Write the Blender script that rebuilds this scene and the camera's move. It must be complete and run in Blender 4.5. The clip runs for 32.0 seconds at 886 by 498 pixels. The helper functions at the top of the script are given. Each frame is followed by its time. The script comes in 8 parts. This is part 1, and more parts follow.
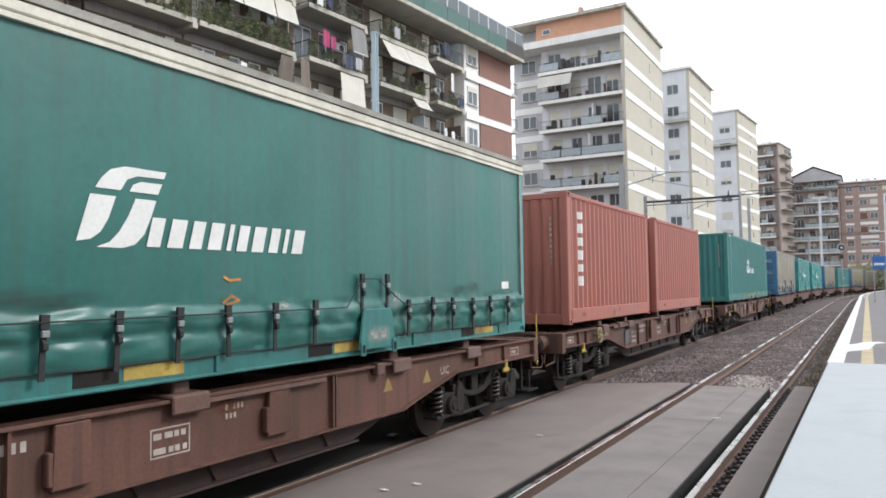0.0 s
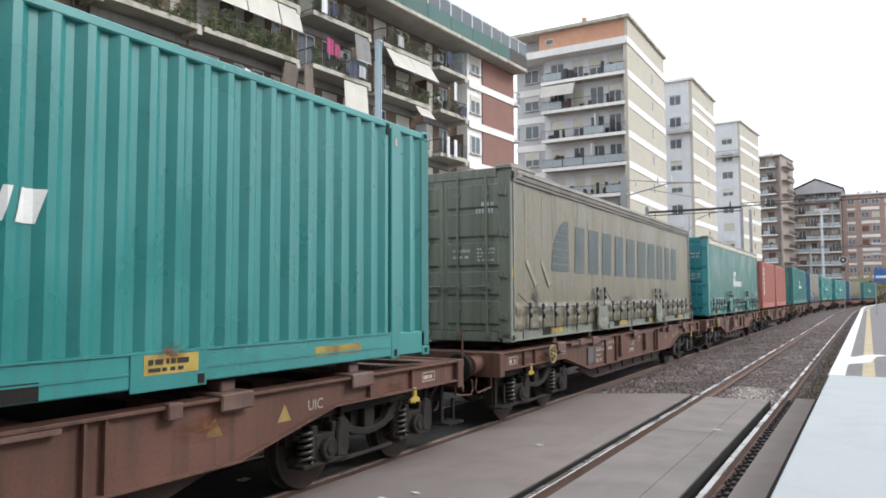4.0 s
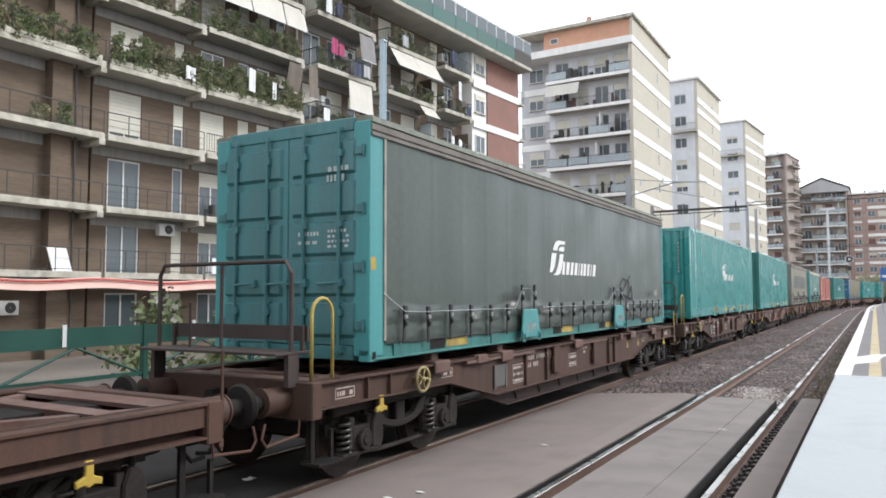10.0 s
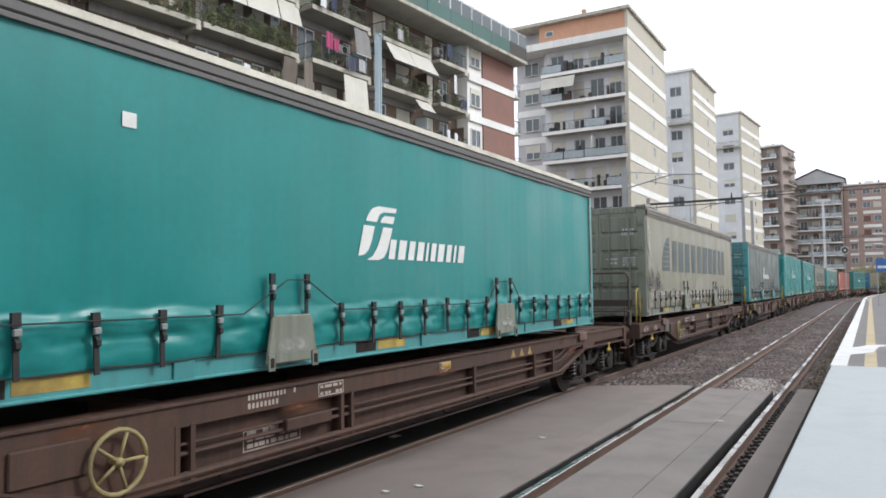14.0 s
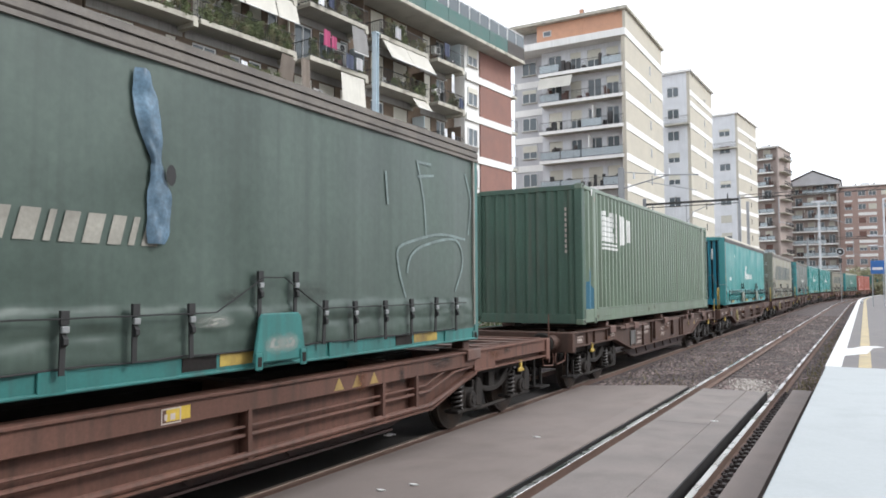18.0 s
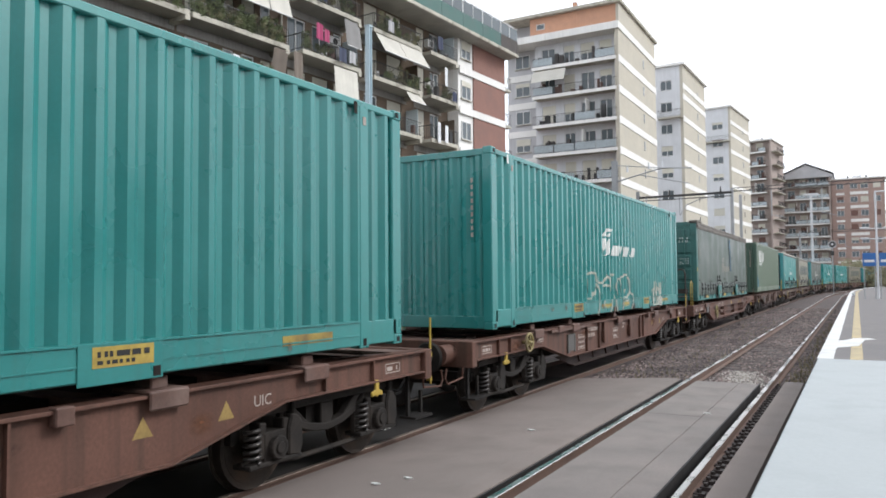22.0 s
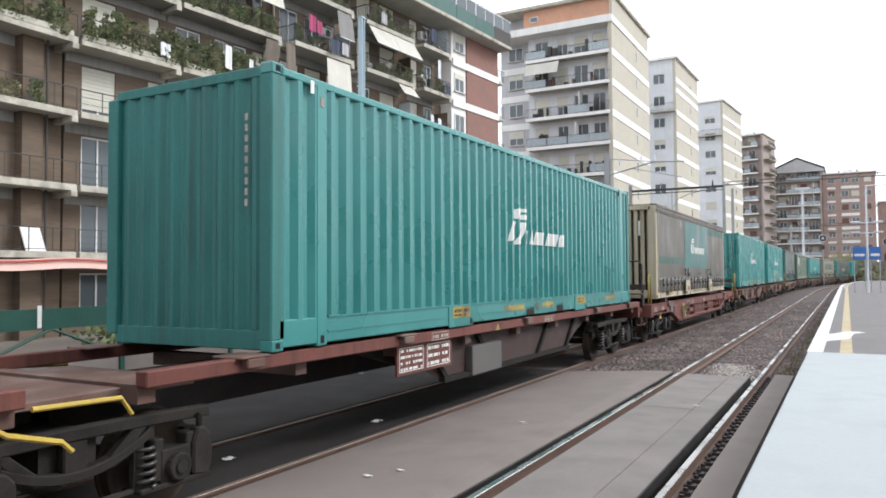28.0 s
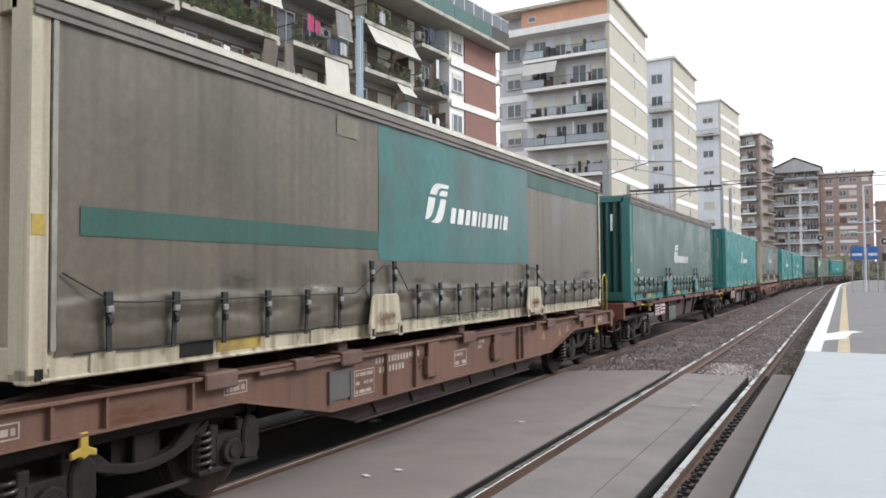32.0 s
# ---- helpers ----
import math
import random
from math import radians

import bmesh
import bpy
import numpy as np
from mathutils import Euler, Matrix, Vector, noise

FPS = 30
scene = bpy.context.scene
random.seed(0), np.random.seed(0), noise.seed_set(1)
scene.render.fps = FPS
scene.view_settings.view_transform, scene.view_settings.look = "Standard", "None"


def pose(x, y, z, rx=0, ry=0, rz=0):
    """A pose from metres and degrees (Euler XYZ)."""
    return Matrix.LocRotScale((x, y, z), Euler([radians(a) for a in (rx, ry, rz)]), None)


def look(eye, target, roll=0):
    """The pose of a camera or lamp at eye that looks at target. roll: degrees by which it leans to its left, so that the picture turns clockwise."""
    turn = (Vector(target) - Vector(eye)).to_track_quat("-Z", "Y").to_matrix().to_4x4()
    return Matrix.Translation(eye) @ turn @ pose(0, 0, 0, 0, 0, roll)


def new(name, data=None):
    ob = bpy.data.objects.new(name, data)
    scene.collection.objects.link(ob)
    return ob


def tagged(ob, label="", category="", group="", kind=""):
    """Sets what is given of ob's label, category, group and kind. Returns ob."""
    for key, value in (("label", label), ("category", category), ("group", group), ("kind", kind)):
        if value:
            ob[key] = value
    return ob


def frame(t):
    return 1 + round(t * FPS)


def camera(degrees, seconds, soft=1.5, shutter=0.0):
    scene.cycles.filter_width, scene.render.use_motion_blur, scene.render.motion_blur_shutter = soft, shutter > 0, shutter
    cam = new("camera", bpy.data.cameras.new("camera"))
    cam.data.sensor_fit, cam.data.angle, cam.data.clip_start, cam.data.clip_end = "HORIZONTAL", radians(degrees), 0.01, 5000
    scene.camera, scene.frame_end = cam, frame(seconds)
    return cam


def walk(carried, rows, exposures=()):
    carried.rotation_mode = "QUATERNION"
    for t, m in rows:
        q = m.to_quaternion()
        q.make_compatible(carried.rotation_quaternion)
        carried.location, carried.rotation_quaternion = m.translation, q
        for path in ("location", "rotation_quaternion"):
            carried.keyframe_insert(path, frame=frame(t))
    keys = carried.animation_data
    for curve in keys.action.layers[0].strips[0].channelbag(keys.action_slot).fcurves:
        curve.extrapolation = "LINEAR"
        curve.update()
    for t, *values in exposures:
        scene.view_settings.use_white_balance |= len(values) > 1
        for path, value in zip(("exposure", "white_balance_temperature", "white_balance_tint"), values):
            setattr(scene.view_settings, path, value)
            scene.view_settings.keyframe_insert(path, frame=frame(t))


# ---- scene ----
# A goods train passes a station platform; the camera is held still on the platform and only turns a little.
# x across the tracks, y along them, z up from the rail tops.
EYE = (0.0, 0.0, 1.975)
cam = camera(62.2, 32.0, soft=1.75, shutter=0.0)
TURNS = [  # seconds, yaw, pitch, roll
    (0, 29.96, 3.02, 0.81), (0.5, 29.99, 3.00, 0.71), (1, 30.08, 3.24, 0.62), (1.5, 30.16, 3.23, 0.57),
    (2, 30.17, 3.46, 0.44), (2.5, 30.13, 3.56, 0.37), (3, 30.21, 3.40, 0.43), (3.5, 30.00, 3.64, 0.22),
    (5.5, 30.21, 3.68, 0.24), (6, 30.25, 3.76, 0.26), (6.5, 30.27, 3.90, 0.37), (7, 30.51, 3.86, 0.42),
    (7.5, 30.30, 3.92, 0.26), (8, 30.36, 3.76, 0.40), (8.5, 30.48, 3.66, 0.39), (9, 30.53, 3.81, 0.23),
    (9.5, 30.58, 3.89, 0.10), (10, 30.40, 3.63, 0.23), (10.5, 30.33, 3.49, 0.50), (11, 30.29, 3.49, 0.53),
    (11.5, 30.40, 3.43, 0.56), (12, 30.10, 3.22, 0.63), (12.5, 30.04, 3.48, 0.44), (13, 29.93, 3.45, 0.61),
    (13.5, 30.01, 3.53, 0.67), (14, 30.16, 3.16, 0.67), (14.5, 30.10, 3.22, 0.56), (16.5, 29.85, 3.28, 0.51),
    (17, 29.73, 3.28, 0.46), (17.5, 29.79, 3.08, 0.46), (18, 29.85, 3.07, 0.31), (18.5, 29.68, 3.07, 0.32),
    (19, 29.56, 2.83, 0.34), (19.5, 29.71, 2.63, 0.30), (20, 29.51, 2.45, 0.34), (20.5, 29.37, 2.41, 0.53),
    (21, 29.63, 2.46, 0.59), (21.5, 29.36, 2.63, 0.54), (22, 29.38, 2.58, 0.50), (22.5, 29.37, 2.70, 0.56),
    (23, 29.59, 2.59, 0.52), (23.5, 29.29, 2.21, 0.36), (24, 28.95, 2.22, 0.47), (24.5, 29.06, 2.17, 0.47),
    (25, 28.99, 2.14, 0.57), (25.5, 29.00, 2.21, 0.62), (26, 28.91, 2.15, 0.61), (26.5, 28.87, 2.08, 0.48),
    (28.5, 28.80, 2.01, 0.37), (29, 28.81, 1.97, 0.50), (29.5, 28.81, 1.78, 0.42), (30, 28.84, 1.94, 0.36),
    (30.5, 28.83, 2.06, 0.33), (31, 28.69, 2.07, 0.48), (31.5, 28.79, 2.07, 0.41), (32, 28.66, 2.01, 0.41)]
walk(cam, [(t, pose(*EYE, 90 + pitch, roll, yaw)) for t, yaw, pitch, roll in TURNS],
     exposures=[(t, stops + 0.10, 6350, 10) for t, stops in ((0, 0.06), (3, 0.06), (6, 0.04), (7, -0.02), (8, 0.08), (10, 0.18), (11, 0.0), (12, 0.0), (13, 0.0), (14, -0.08), (17, 0.0), (18, 0.16), (19, 0.22), (20, 0.14), (21, 0.0), (23, 0.0), (24, 0.08), (26, 0.10), (29, 0.18), (31, 0.18), (32, 0.0))])

# ---- light: an overcast sky, brighter on the platform's side ----
world = bpy.data.worlds.new("overcast_sky")
scene.world = world
world.use_nodes = True
wn, wl = world.node_tree.nodes, world.node_tree.links
sky = wn.new("ShaderNodeTexSky")
sky.sky_type, sky.sun_disc = "NISHITA", False
sky.sun_elevation, sky.sun_rotation = radians(37), radians(59)
thin = wn.new("ShaderNodeVectorMath")
thin.operation = "SCALE"
thin.inputs[3].default_value = 0.10
cloud = wn.new("ShaderNodeMix")
cloud.data_type = "RGBA"
cloud.inputs[0].default_value = 0.86
cloud.inputs[7].default_value = (1.52, 1.56, 1.64, 1)
wl.new(sky.outputs[0], thin.inputs[0])
wl.new(thin.outputs[0], cloud.inputs[6])
wl.new(cloud.outputs[2], wn["Background"].inputs[0])
wn["Background"].inputs[1].default_value = 1.0
sun = new("sun", bpy.data.lights.new("sun", "SUN"))
sun.data.energy, sun.data.angle, sun.data.color = 1.9, radians(16), (1.0, 0.975, 0.94)
sun.matrix_world = look((28, 17, 25), (0, 0, 0))


# ---- building blocks ----
class Geo:
    """Vertices and faces of one mesh."""

    def __init__(self):
        self.v, self.f = [], []

    def add(self, verts, faces):
        n = len(self.v)
        self.v += [tuple(p) for p in verts]
        self.f += [tuple(i + n for i in f) for f in faces]
        return self

    def box(self, x0, x1, y0, y1, z0, z1):
        return self.add([(x0, y0, z0), (x1, y0, z0), (x1, y1, z0), (x0, y1, z0), (x0, y0, z1), (x1, y0, z1), (x1, y1, z1), (x0, y1, z1)],
                        [(0, 3, 2, 1), (4, 5, 6, 7), (0, 1, 5, 4), (1, 2, 6, 5), (2, 3, 7, 6), (3, 0, 4, 7)])

    def slab(self, poly, a, b, axis="x"):
        """A convex or simple polygon of (u, v) drawn out from a to b along an axis."""
        n = len(poly)
        place = {"x": lambda u, v, w: (w, u, v), "y": lambda u, v, w: (u, w, v), "z": lambda u, v, w: (u, v, w)}[axis]
        pts = [place(u, v, a) for u, v in poly] + [place(u, v, b) for u, v in poly]
        return self.add(pts, [tuple(range(n - 1, -1, -1)), tuple(range(n, 2 * n))] + [(i, (i + 1) % n, n + (i + 1) % n, n + i) for i in range(n)])

    def rod(self, p, q, r, n=8, r2=None):
        p, q = Vector(p), Vector(q)
        r2 = r if r2 is None else r2
        d = (q - p).normalized()
        s = d.orthogonal().normalized()
        t = d.cross(s)
        ring = [(math.cos(2 * math.pi * i / n), math.sin(2 * math.pi * i / n)) for i in range(n)]
        pts = [p + r * (c * s + k * t) for c, k in ring] + [q + r2 * (c * s + k * t) for c, k in ring]
        return self.add(pts, [tuple(range(n - 1, -1, -1)), tuple(range(n, 2 * n))] + [(i, (i + 1) % n, n + (i + 1) % n, n + i) for i in range(n)])

    def tube(self, pts, r, n=6):
        """A round bar bent along points, as one connected skin."""
        pts = [Vector(p) for p in pts]
        k0, side = len(self.v), None
        for i, p in enumerate(pts):
            d = (pts[min(i + 1, len(pts) - 1)] - pts[max(i - 1, 0)]).normalized()
            side = d.orthogonal().normalized() if side is None else (side - d * side.dot(d)).normalized()
            t = d.cross(side)
            self.v += [tuple(p + r * (math.cos(2 * math.pi * a / n) * side + math.sin(2 * math.pi * a / n) * t)) for a in range(n)]
        for i in range(len(pts) - 1):
            self.f += [(k0 + i * n + a, k0 + i * n + (a + 1) % n, k0 + (i + 1) * n + (a + 1) % n, k0 + (i + 1) * n + a) for a in range(n)]
        self.f += [tuple(k0 + a for a in range(n - 1, -1, -1)), tuple(k0 + (len(pts) - 1) * n + a for a in range(n))]
        return self

    def grid(self, fn, nu, nv):
        n = len(self.v)
        self.v += [tuple(fn(i / nu, j / nv)) for j in range(nv + 1) for i in range(nu + 1)]
        self.f += [(n + j * (nu + 1) + i, n + j * (nu + 1) + i + 1, n + (j + 1) * (nu + 1) + i + 1, n + (j + 1) * (nu + 1) + i) for j in range(nv) for i in range(nu)]
        return self

    def ring(self, c, r0, r1, y0, y1, n=20, axis="y"):
        """A flat ring or disc round an axis, from radius r0 to r1."""
        for i in range(n):
            a, b = 2 * math.pi * i / n, 2 * math.pi * (i + 1) / n
            q = [(r0 * math.cos(a), r0 * math.sin(a)), (r1 * math.cos(a), r1 * math.sin(a)), (r1 * math.cos(b), r1 * math.sin(b)), (r0 * math.cos(b), r0 * math.sin(b))]
            k = len(self.v)
            if axis == "y":
                self.slab([(c[0] + u, c[2] + w) for u, w in q], c[1] + y0, c[1] + y1, "y")
            else:
                self.slab([(c[1] + u, c[2] + w) for u, w in q], c[0] + y0, c[0] + y1, "x")
        return self

    def mesh(self, name, material, smooth=False, bevel=0.0):
        me = bpy.data.meshes.new(name)
        me.from_pydata(self.v, [], self.f)
        bm = bmesh.new()
        bm.from_mesh(me)
        bmesh.ops.recalc_face_normals(bm, faces=bm.faces)
        if bevel:
            bmesh.ops.bevel(bm, geom=[e for e in bm.edges if e.is_manifold and e.calc_face_angle(0) > 0.6], offset=bevel, segments=1, affect="EDGES", profile=0.5)
        bm.to_mesh(me)
        bm.free()
        if smooth:
            for p in me.polygons:
                p.use_smooth = True
        me.materials.append(material)
        return me


def thing(name, label, category, group="", kind="", at=None):
    ob = new(name)
    ob.empty_display_size = 0.2
    if at is not None:
        ob.matrix_basis = at
    return tagged(ob, label, category, group, kind)


def part(name, geo, material, parent, label="", smooth=False, bevel=0.0, at=None):
    """Links a Geo, or a mesh that is shared, as one mesh object under a thing or a part."""
    me = geo.mesh(name, material, smooth, bevel) if isinstance(geo, Geo) else geo
    ob = new(name, me)
    ob.parent = parent
    if at is not None:
        ob.matrix_basis = at
    return tagged(ob, label, kind="stuff" if name in SMALL_MARKS else "")


SMALL_MARKS = ("railing", "side_railing", "stencil_marking", "sprayed_fill", "stencil_panel", "number_marks", "lettering", "sprayed_scrawl", "scratches", "cleaned_patch", "printed_panel", "plate_text")


def single(name, geo, material, label, category, group="", kind="", smooth=False, bevel=0.0, at=None):
    ob = new(name, geo.mesh(name, material, smooth, bevel) if isinstance(geo, Geo) else geo)
    if at is not None:
        ob.matrix_basis = at
    return tagged(ob, label, category, group, kind)


MESHES = {}


def shared(key, make):
    if key not in MESHES:
        MESHES[key] = make()
    return MESHES[key]


# ---- materials ----
def surface(name, base, rough=0.6, metal=0.0, vary=0.2, scale=1.2, fine=30.0, dirt=None, amount=0.5, low=0.45, high=0.7, streak=False, bump=0.1, random=0.0, stretch=None, scuff=None, gloss=0.5, island=0.0):
    """A worn surface: base colour with broad and fine variation, and dirt in patches or in streaks that run down."""
    m = bpy.data.materials.new(name)
    m.use_nodes = True
    n, l = m.node_tree.nodes, m.node_tree.links
    b = n["Principled BSDF"]
    co = n.new("ShaderNodeTexCoord")
    src = co.outputs["Object"]
    if stretch:
        mp = n.new("ShaderNodeMapping")
        mp.inputs["Scale"].default_value = stretch
        l.new(src, mp.inputs[0])
        src = mp.outputs[0]

    def tex(s, detail=4.0, source=None):
        t = n.new("ShaderNodeTexNoise")
        t.inputs["Scale"].default_value, t.inputs["Detail"].default_value = s, detail
        l.new(source or src, t.inputs["Vector"])
        return t.outputs["Fac"]

    def ramp(fac, lo, hi, a=0.0, c=1.0):
        r = n.new("ShaderNodeMapRange")
        r.inputs[1].default_value, r.inputs[2].default_value, r.inputs[3].default_value, r.inputs[4].default_value = lo, hi, a, c
        l.new(fac, r.inputs[0])
        return r.outputs[0]

    def mult(a, c):
        x = n.new("ShaderNodeMath")
        x.operation = "MULTIPLY"
        for i, q in enumerate((a, c)):
            if isinstance(q, float):
                x.inputs[i].default_value = q
            else:
                l.new(q, x.inputs[i])
        return x.outputs[0]

    big, small = tex(scale), tex(fine, 3.0)
    tone = mult(ramp(big, 0.3, 0.7, 1 - vary, 1 + vary), ramp(small, 0.3, 0.7, 1 - vary * 0.5, 1 + vary * 0.5))
    if random:
        info = n.new("ShaderNodeObjectInfo")
        tone = mult(tone, ramp(info.outputs["Random"], 0.0, 1.0, 1 - random, 1 + random))
    if island:
        geo = n.new("ShaderNodeNewGeometry")
        tone = mult(tone, ramp(geo.outputs["Random Per Island"], 0.0, 1.0, 1 - island, 1 + island))
    col = n.new("ShaderNodeVectorMath")
    col.operation = "SCALE"
    col.inputs[0].default_value = base
    l.new(tone, col.inputs[3])
    out = col.outputs[0]
    if dirt:
        where = src
        if streak:
            mp = n.new("ShaderNodeMapping")
            mp.inputs["Scale"].default_value = (4.5, 4.5, 0.14)
            l.new(co.outputs["Object"], mp.inputs[0])
            where = mp.outputs[0]
        mask = mult(ramp(tex(2.0, 6.0, where), low, high), ramp(tex(scale * 0.6), 0.35, 0.6, 0.35, 1.0))
        mx = n.new("ShaderNodeMix")
        mx.data_type = "RGBA"
        l.new(mult(mask, float(amount)), mx.inputs[0])
        l.new(out, mx.inputs[6])
        mx.inputs[7].default_value = (*dirt, 1)
        out = mx.outputs[2]
    if scuff:
        # pale rubbed spots along the hem
        sep = n.new("ShaderNodeSeparateXYZ")
        l.new(co.outputs["Object"], sep.inputs[0])
        band = mult(ramp(sep.outputs[2], 1.38, 1.46), ramp(sep.outputs[2], 1.92, 1.78))
        spots = mult(ramp(tex(3.0, 8.0), 0.54, 0.66), band)
        mx = n.new("ShaderNodeMix")
        mx.data_type = "RGBA"
        l.new(mult(spots, 0.38), mx.inputs[0])
        l.new(out, mx.inputs[6])
        mx.inputs[7].default_value = (*scuff, 1)
        out = mx.outputs[2]
    l.new(out, b.inputs["Base Color"])
    b.inputs["Metallic"].default_value = metal
    b.inputs["Specular IOR Level"].default_value = gloss
    l.new(ramp(big, 0.3, 0.7, max(rough - 0.12, 0.05), min(rough + 0.12, 1)), b.inputs["Roughness"])
    if bump:
        bp = n.new("ShaderNodeBump")
        bp.inputs["Strength"].default_value, bp.inputs["Distance"].default_value = bump, 0.02
        l.new(small, bp.inputs["Height"])
        l.new(bp.outputs[0], b.inputs["Normal"])
    return m


def soft_stain(name, colour, strength=0.8, rough=0.7):
    """A stain that fades out towards its edge, broken up by grain; its thing is one unit wide and high."""
    m = bpy.data.materials.new(name)
    m.use_nodes = True
    n, l = m.node_tree.nodes, m.node_tree.links
    b = n["Principled BSDF"]
    b.inputs["Base Color"].default_value, b.inputs["Roughness"].default_value = (*colour, 1), rough
    co, ln, ns = n.new("ShaderNodeTexCoord"), n.new("ShaderNodeVectorMath"), n.new("ShaderNodeTexNoise")
    ln.operation = "LENGTH"
    ns.inputs["Scale"].default_value, ns.inputs["Detail"].default_value = 4.0, 6.0
    l.new(co.outputs["Object"], ln.inputs[0])
    info, add = n.new("ShaderNodeObjectInfo"), n.new("ShaderNodeVectorMath")
    l.new(co.outputs["Object"], add.inputs[0])
    l.new(info.outputs["Location"], add.inputs[1])
    l.new(add.outputs[0], ns.inputs["Vector"])
    fall, grain, mul = n.new("ShaderNodeMapRange"), n.new("ShaderNodeMapRange"), n.new("ShaderNodeMath")
    for node, lo, hi, a, c in ((fall, 0.5, 0.12, 0.0, 1.0), (grain, 0.35, 0.62, 0.15, strength)):
        for k, v in zip((1, 2, 3, 4), (lo, hi, a, c)):
            node.inputs[k].default_value = v
    mul.operation = "MULTIPLY"
    l.new(ln.outputs["Value"], fall.inputs[0])
    l.new(ns.outputs["Fac"], grain.inputs[0])
    l.new(fall.outputs[0], mul.inputs[0])
    l.new(grain.outputs[0], mul.inputs[1])
    l.new(mul.outputs[0], b.inputs["Alpha"])
    return m


def glass(name, tint=(0.05, 0.06, 0.07), rough=0.08):
    m = bpy.data.materials.new(name)
    m.use_nodes = True
    b = m.node_tree.nodes["Principled BSDF"]
    b.inputs["Base Color"].default_value, b.inputs["Roughness"].default_value = (*tint, 1), rough
    return m


SOOT, DUST, RUST = (0.035, 0.035, 0.032), (0.20, 0.18, 0.15), (0.13, 0.05, 0.025)
teal = surface("teal_container_paint", (0.026, 0.215, 0.204), 0.30, gloss=0.8, vary=0.07, dirt=(0.045, 0.135, 0.128), amount=0.45, low=0.5, high=0.76, streak=True, bump=0.03, random=0.06)
# weathered teal; on rear ends its darker tone stands for their shade
teal_dark = surface("weathered_and_shaded_teal_paint", (0.03, 0.165, 0.152), 0.55, vary=0.14, dirt=SOOT, amount=0.5, streak=True, bump=0.03)
teal_blue = surface("blue_teal_door_paint", (0.05, 0.18, 0.19), 0.4, vary=0.12, dirt=(0.06, 0.085, 0.085), amount=0.55, streak=True, bump=0.03)
# rear end teal with the end's shade in its base colour, under soot streaks
teal_end_shade = surface("shaded_teal_end_paint", (0.018, 0.105, 0.098), 0.5, vary=0.14, dirt=SOOT, amount=0.5, streak=True, bump=0.03)
spring_steel = surface("greasy_spring_steel", (0.075, 0.07, 0.066), 0.34, 0.5, vary=0.2)
end_blue = surface("blue_turquoise_end_paint", (0.022, 0.19, 0.255), 0.4, vary=0.12, dirt=(0.03, 0.10, 0.13), amount=0.5, streak=True, bump=0.03)
door_green = surface("dull_green_teal_door_paint", (0.040, 0.135, 0.122), 0.45, vary=0.14, dirt=(0.04, 0.07, 0.062), amount=0.6, streak=True, bump=0.03)
door_blue = surface("bright_blue_teal_door_paint", (0.014, 0.185, 0.215), 0.42, vary=0.14, dirt=(0.03, 0.08, 0.09), amount=0.6, streak=True, bump=0.03)
turquoise_paint = surface("turquoise_frame_paint", (0.055, 0.26, 0.265), 0.45, vary=0.08, dirt=(0.06, 0.13, 0.13), amount=0.4, streak=True, bump=0.02)
olive = surface("olive_container_paint", (0.122, 0.172, 0.118), 0.40, gloss=0.65, vary=0.12, dirt=(0.075, 0.072, 0.05), amount=0.6, streak=True, bump=0.03)
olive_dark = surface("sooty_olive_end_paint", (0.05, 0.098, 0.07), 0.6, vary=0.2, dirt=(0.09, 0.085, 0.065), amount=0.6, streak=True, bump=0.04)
patch_blue = surface("blue_touch_up_paint", (0.035, 0.13, 0.19), 0.5, vary=0.15, dirt=(0.06, 0.10, 0.10), amount=0.5, streak=True)
oxide = surface("oxide_red_container_paint", (0.36, 0.125, 0.095), 0.6, vary=0.10, dirt=(0.20, 0.08, 0.06), amount=0.5, streak=True, bump=0.03)
blue_paint = surface("dark_blue_container_paint", (0.035, 0.13, 0.24), 0.55, vary=0.12, dirt=SOOT, amount=0.4, streak=True, bump=0.03)
cream_paint = surface("dirty_cream_paint", (0.46, 0.41, 0.30), 0.6, vary=0.14, dirt=(0.14, 0.09, 0.05), amount=0.9, low=0.46, high=0.68, streak=True, bump=0.04)
grey_paint = surface("weathered_grey_paint", (0.185, 0.2, 0.16), 0.6, vary=0.12, dirt=(0.07, 0.065, 0.05), amount=0.7, streak=True, bump=0.04)
CURTAIN = dict(gloss=0.42, rough=0.40, scale=0.8, fine=14.0, streak=True, bump=0.05)
cloth_green = surface("faded_green_tarpaulin", (0.03, 0.138, 0.118), vary=0.14, dirt=(0.05, 0.095, 0.08), amount=0.6, **CURTAIN)
cloth_slate = surface("sooty_grey_green_tarpaulin", (0.06, 0.076, 0.066), vary=0.18, dirt=(0.044, 0.07, 0.058), amount=0.55, **CURTAIN)
cloth_dark = surface("dark_green_tarpaulin", (0.05, 0.1, 0.08), vary=0.14, dirt=(0.05, 0.085, 0.07), amount=0.5, **CURTAIN)
cloth_turquoise = surface("bright_turquoise_tarpaulin", (0.007, 0.20, 0.19), vary=0.08, dirt=(0.012, 0.155, 0.148), amount=0.4, **CURTAIN)
cloth_tan = surface("dirty_tan_tarpaulin", (0.165, 0.147, 0.098), vary=0.24, dirt=(0.105, 0.094, 0.066), amount=0.75, scuff=(0.42, 0.41, 0.35), **CURTAIN)
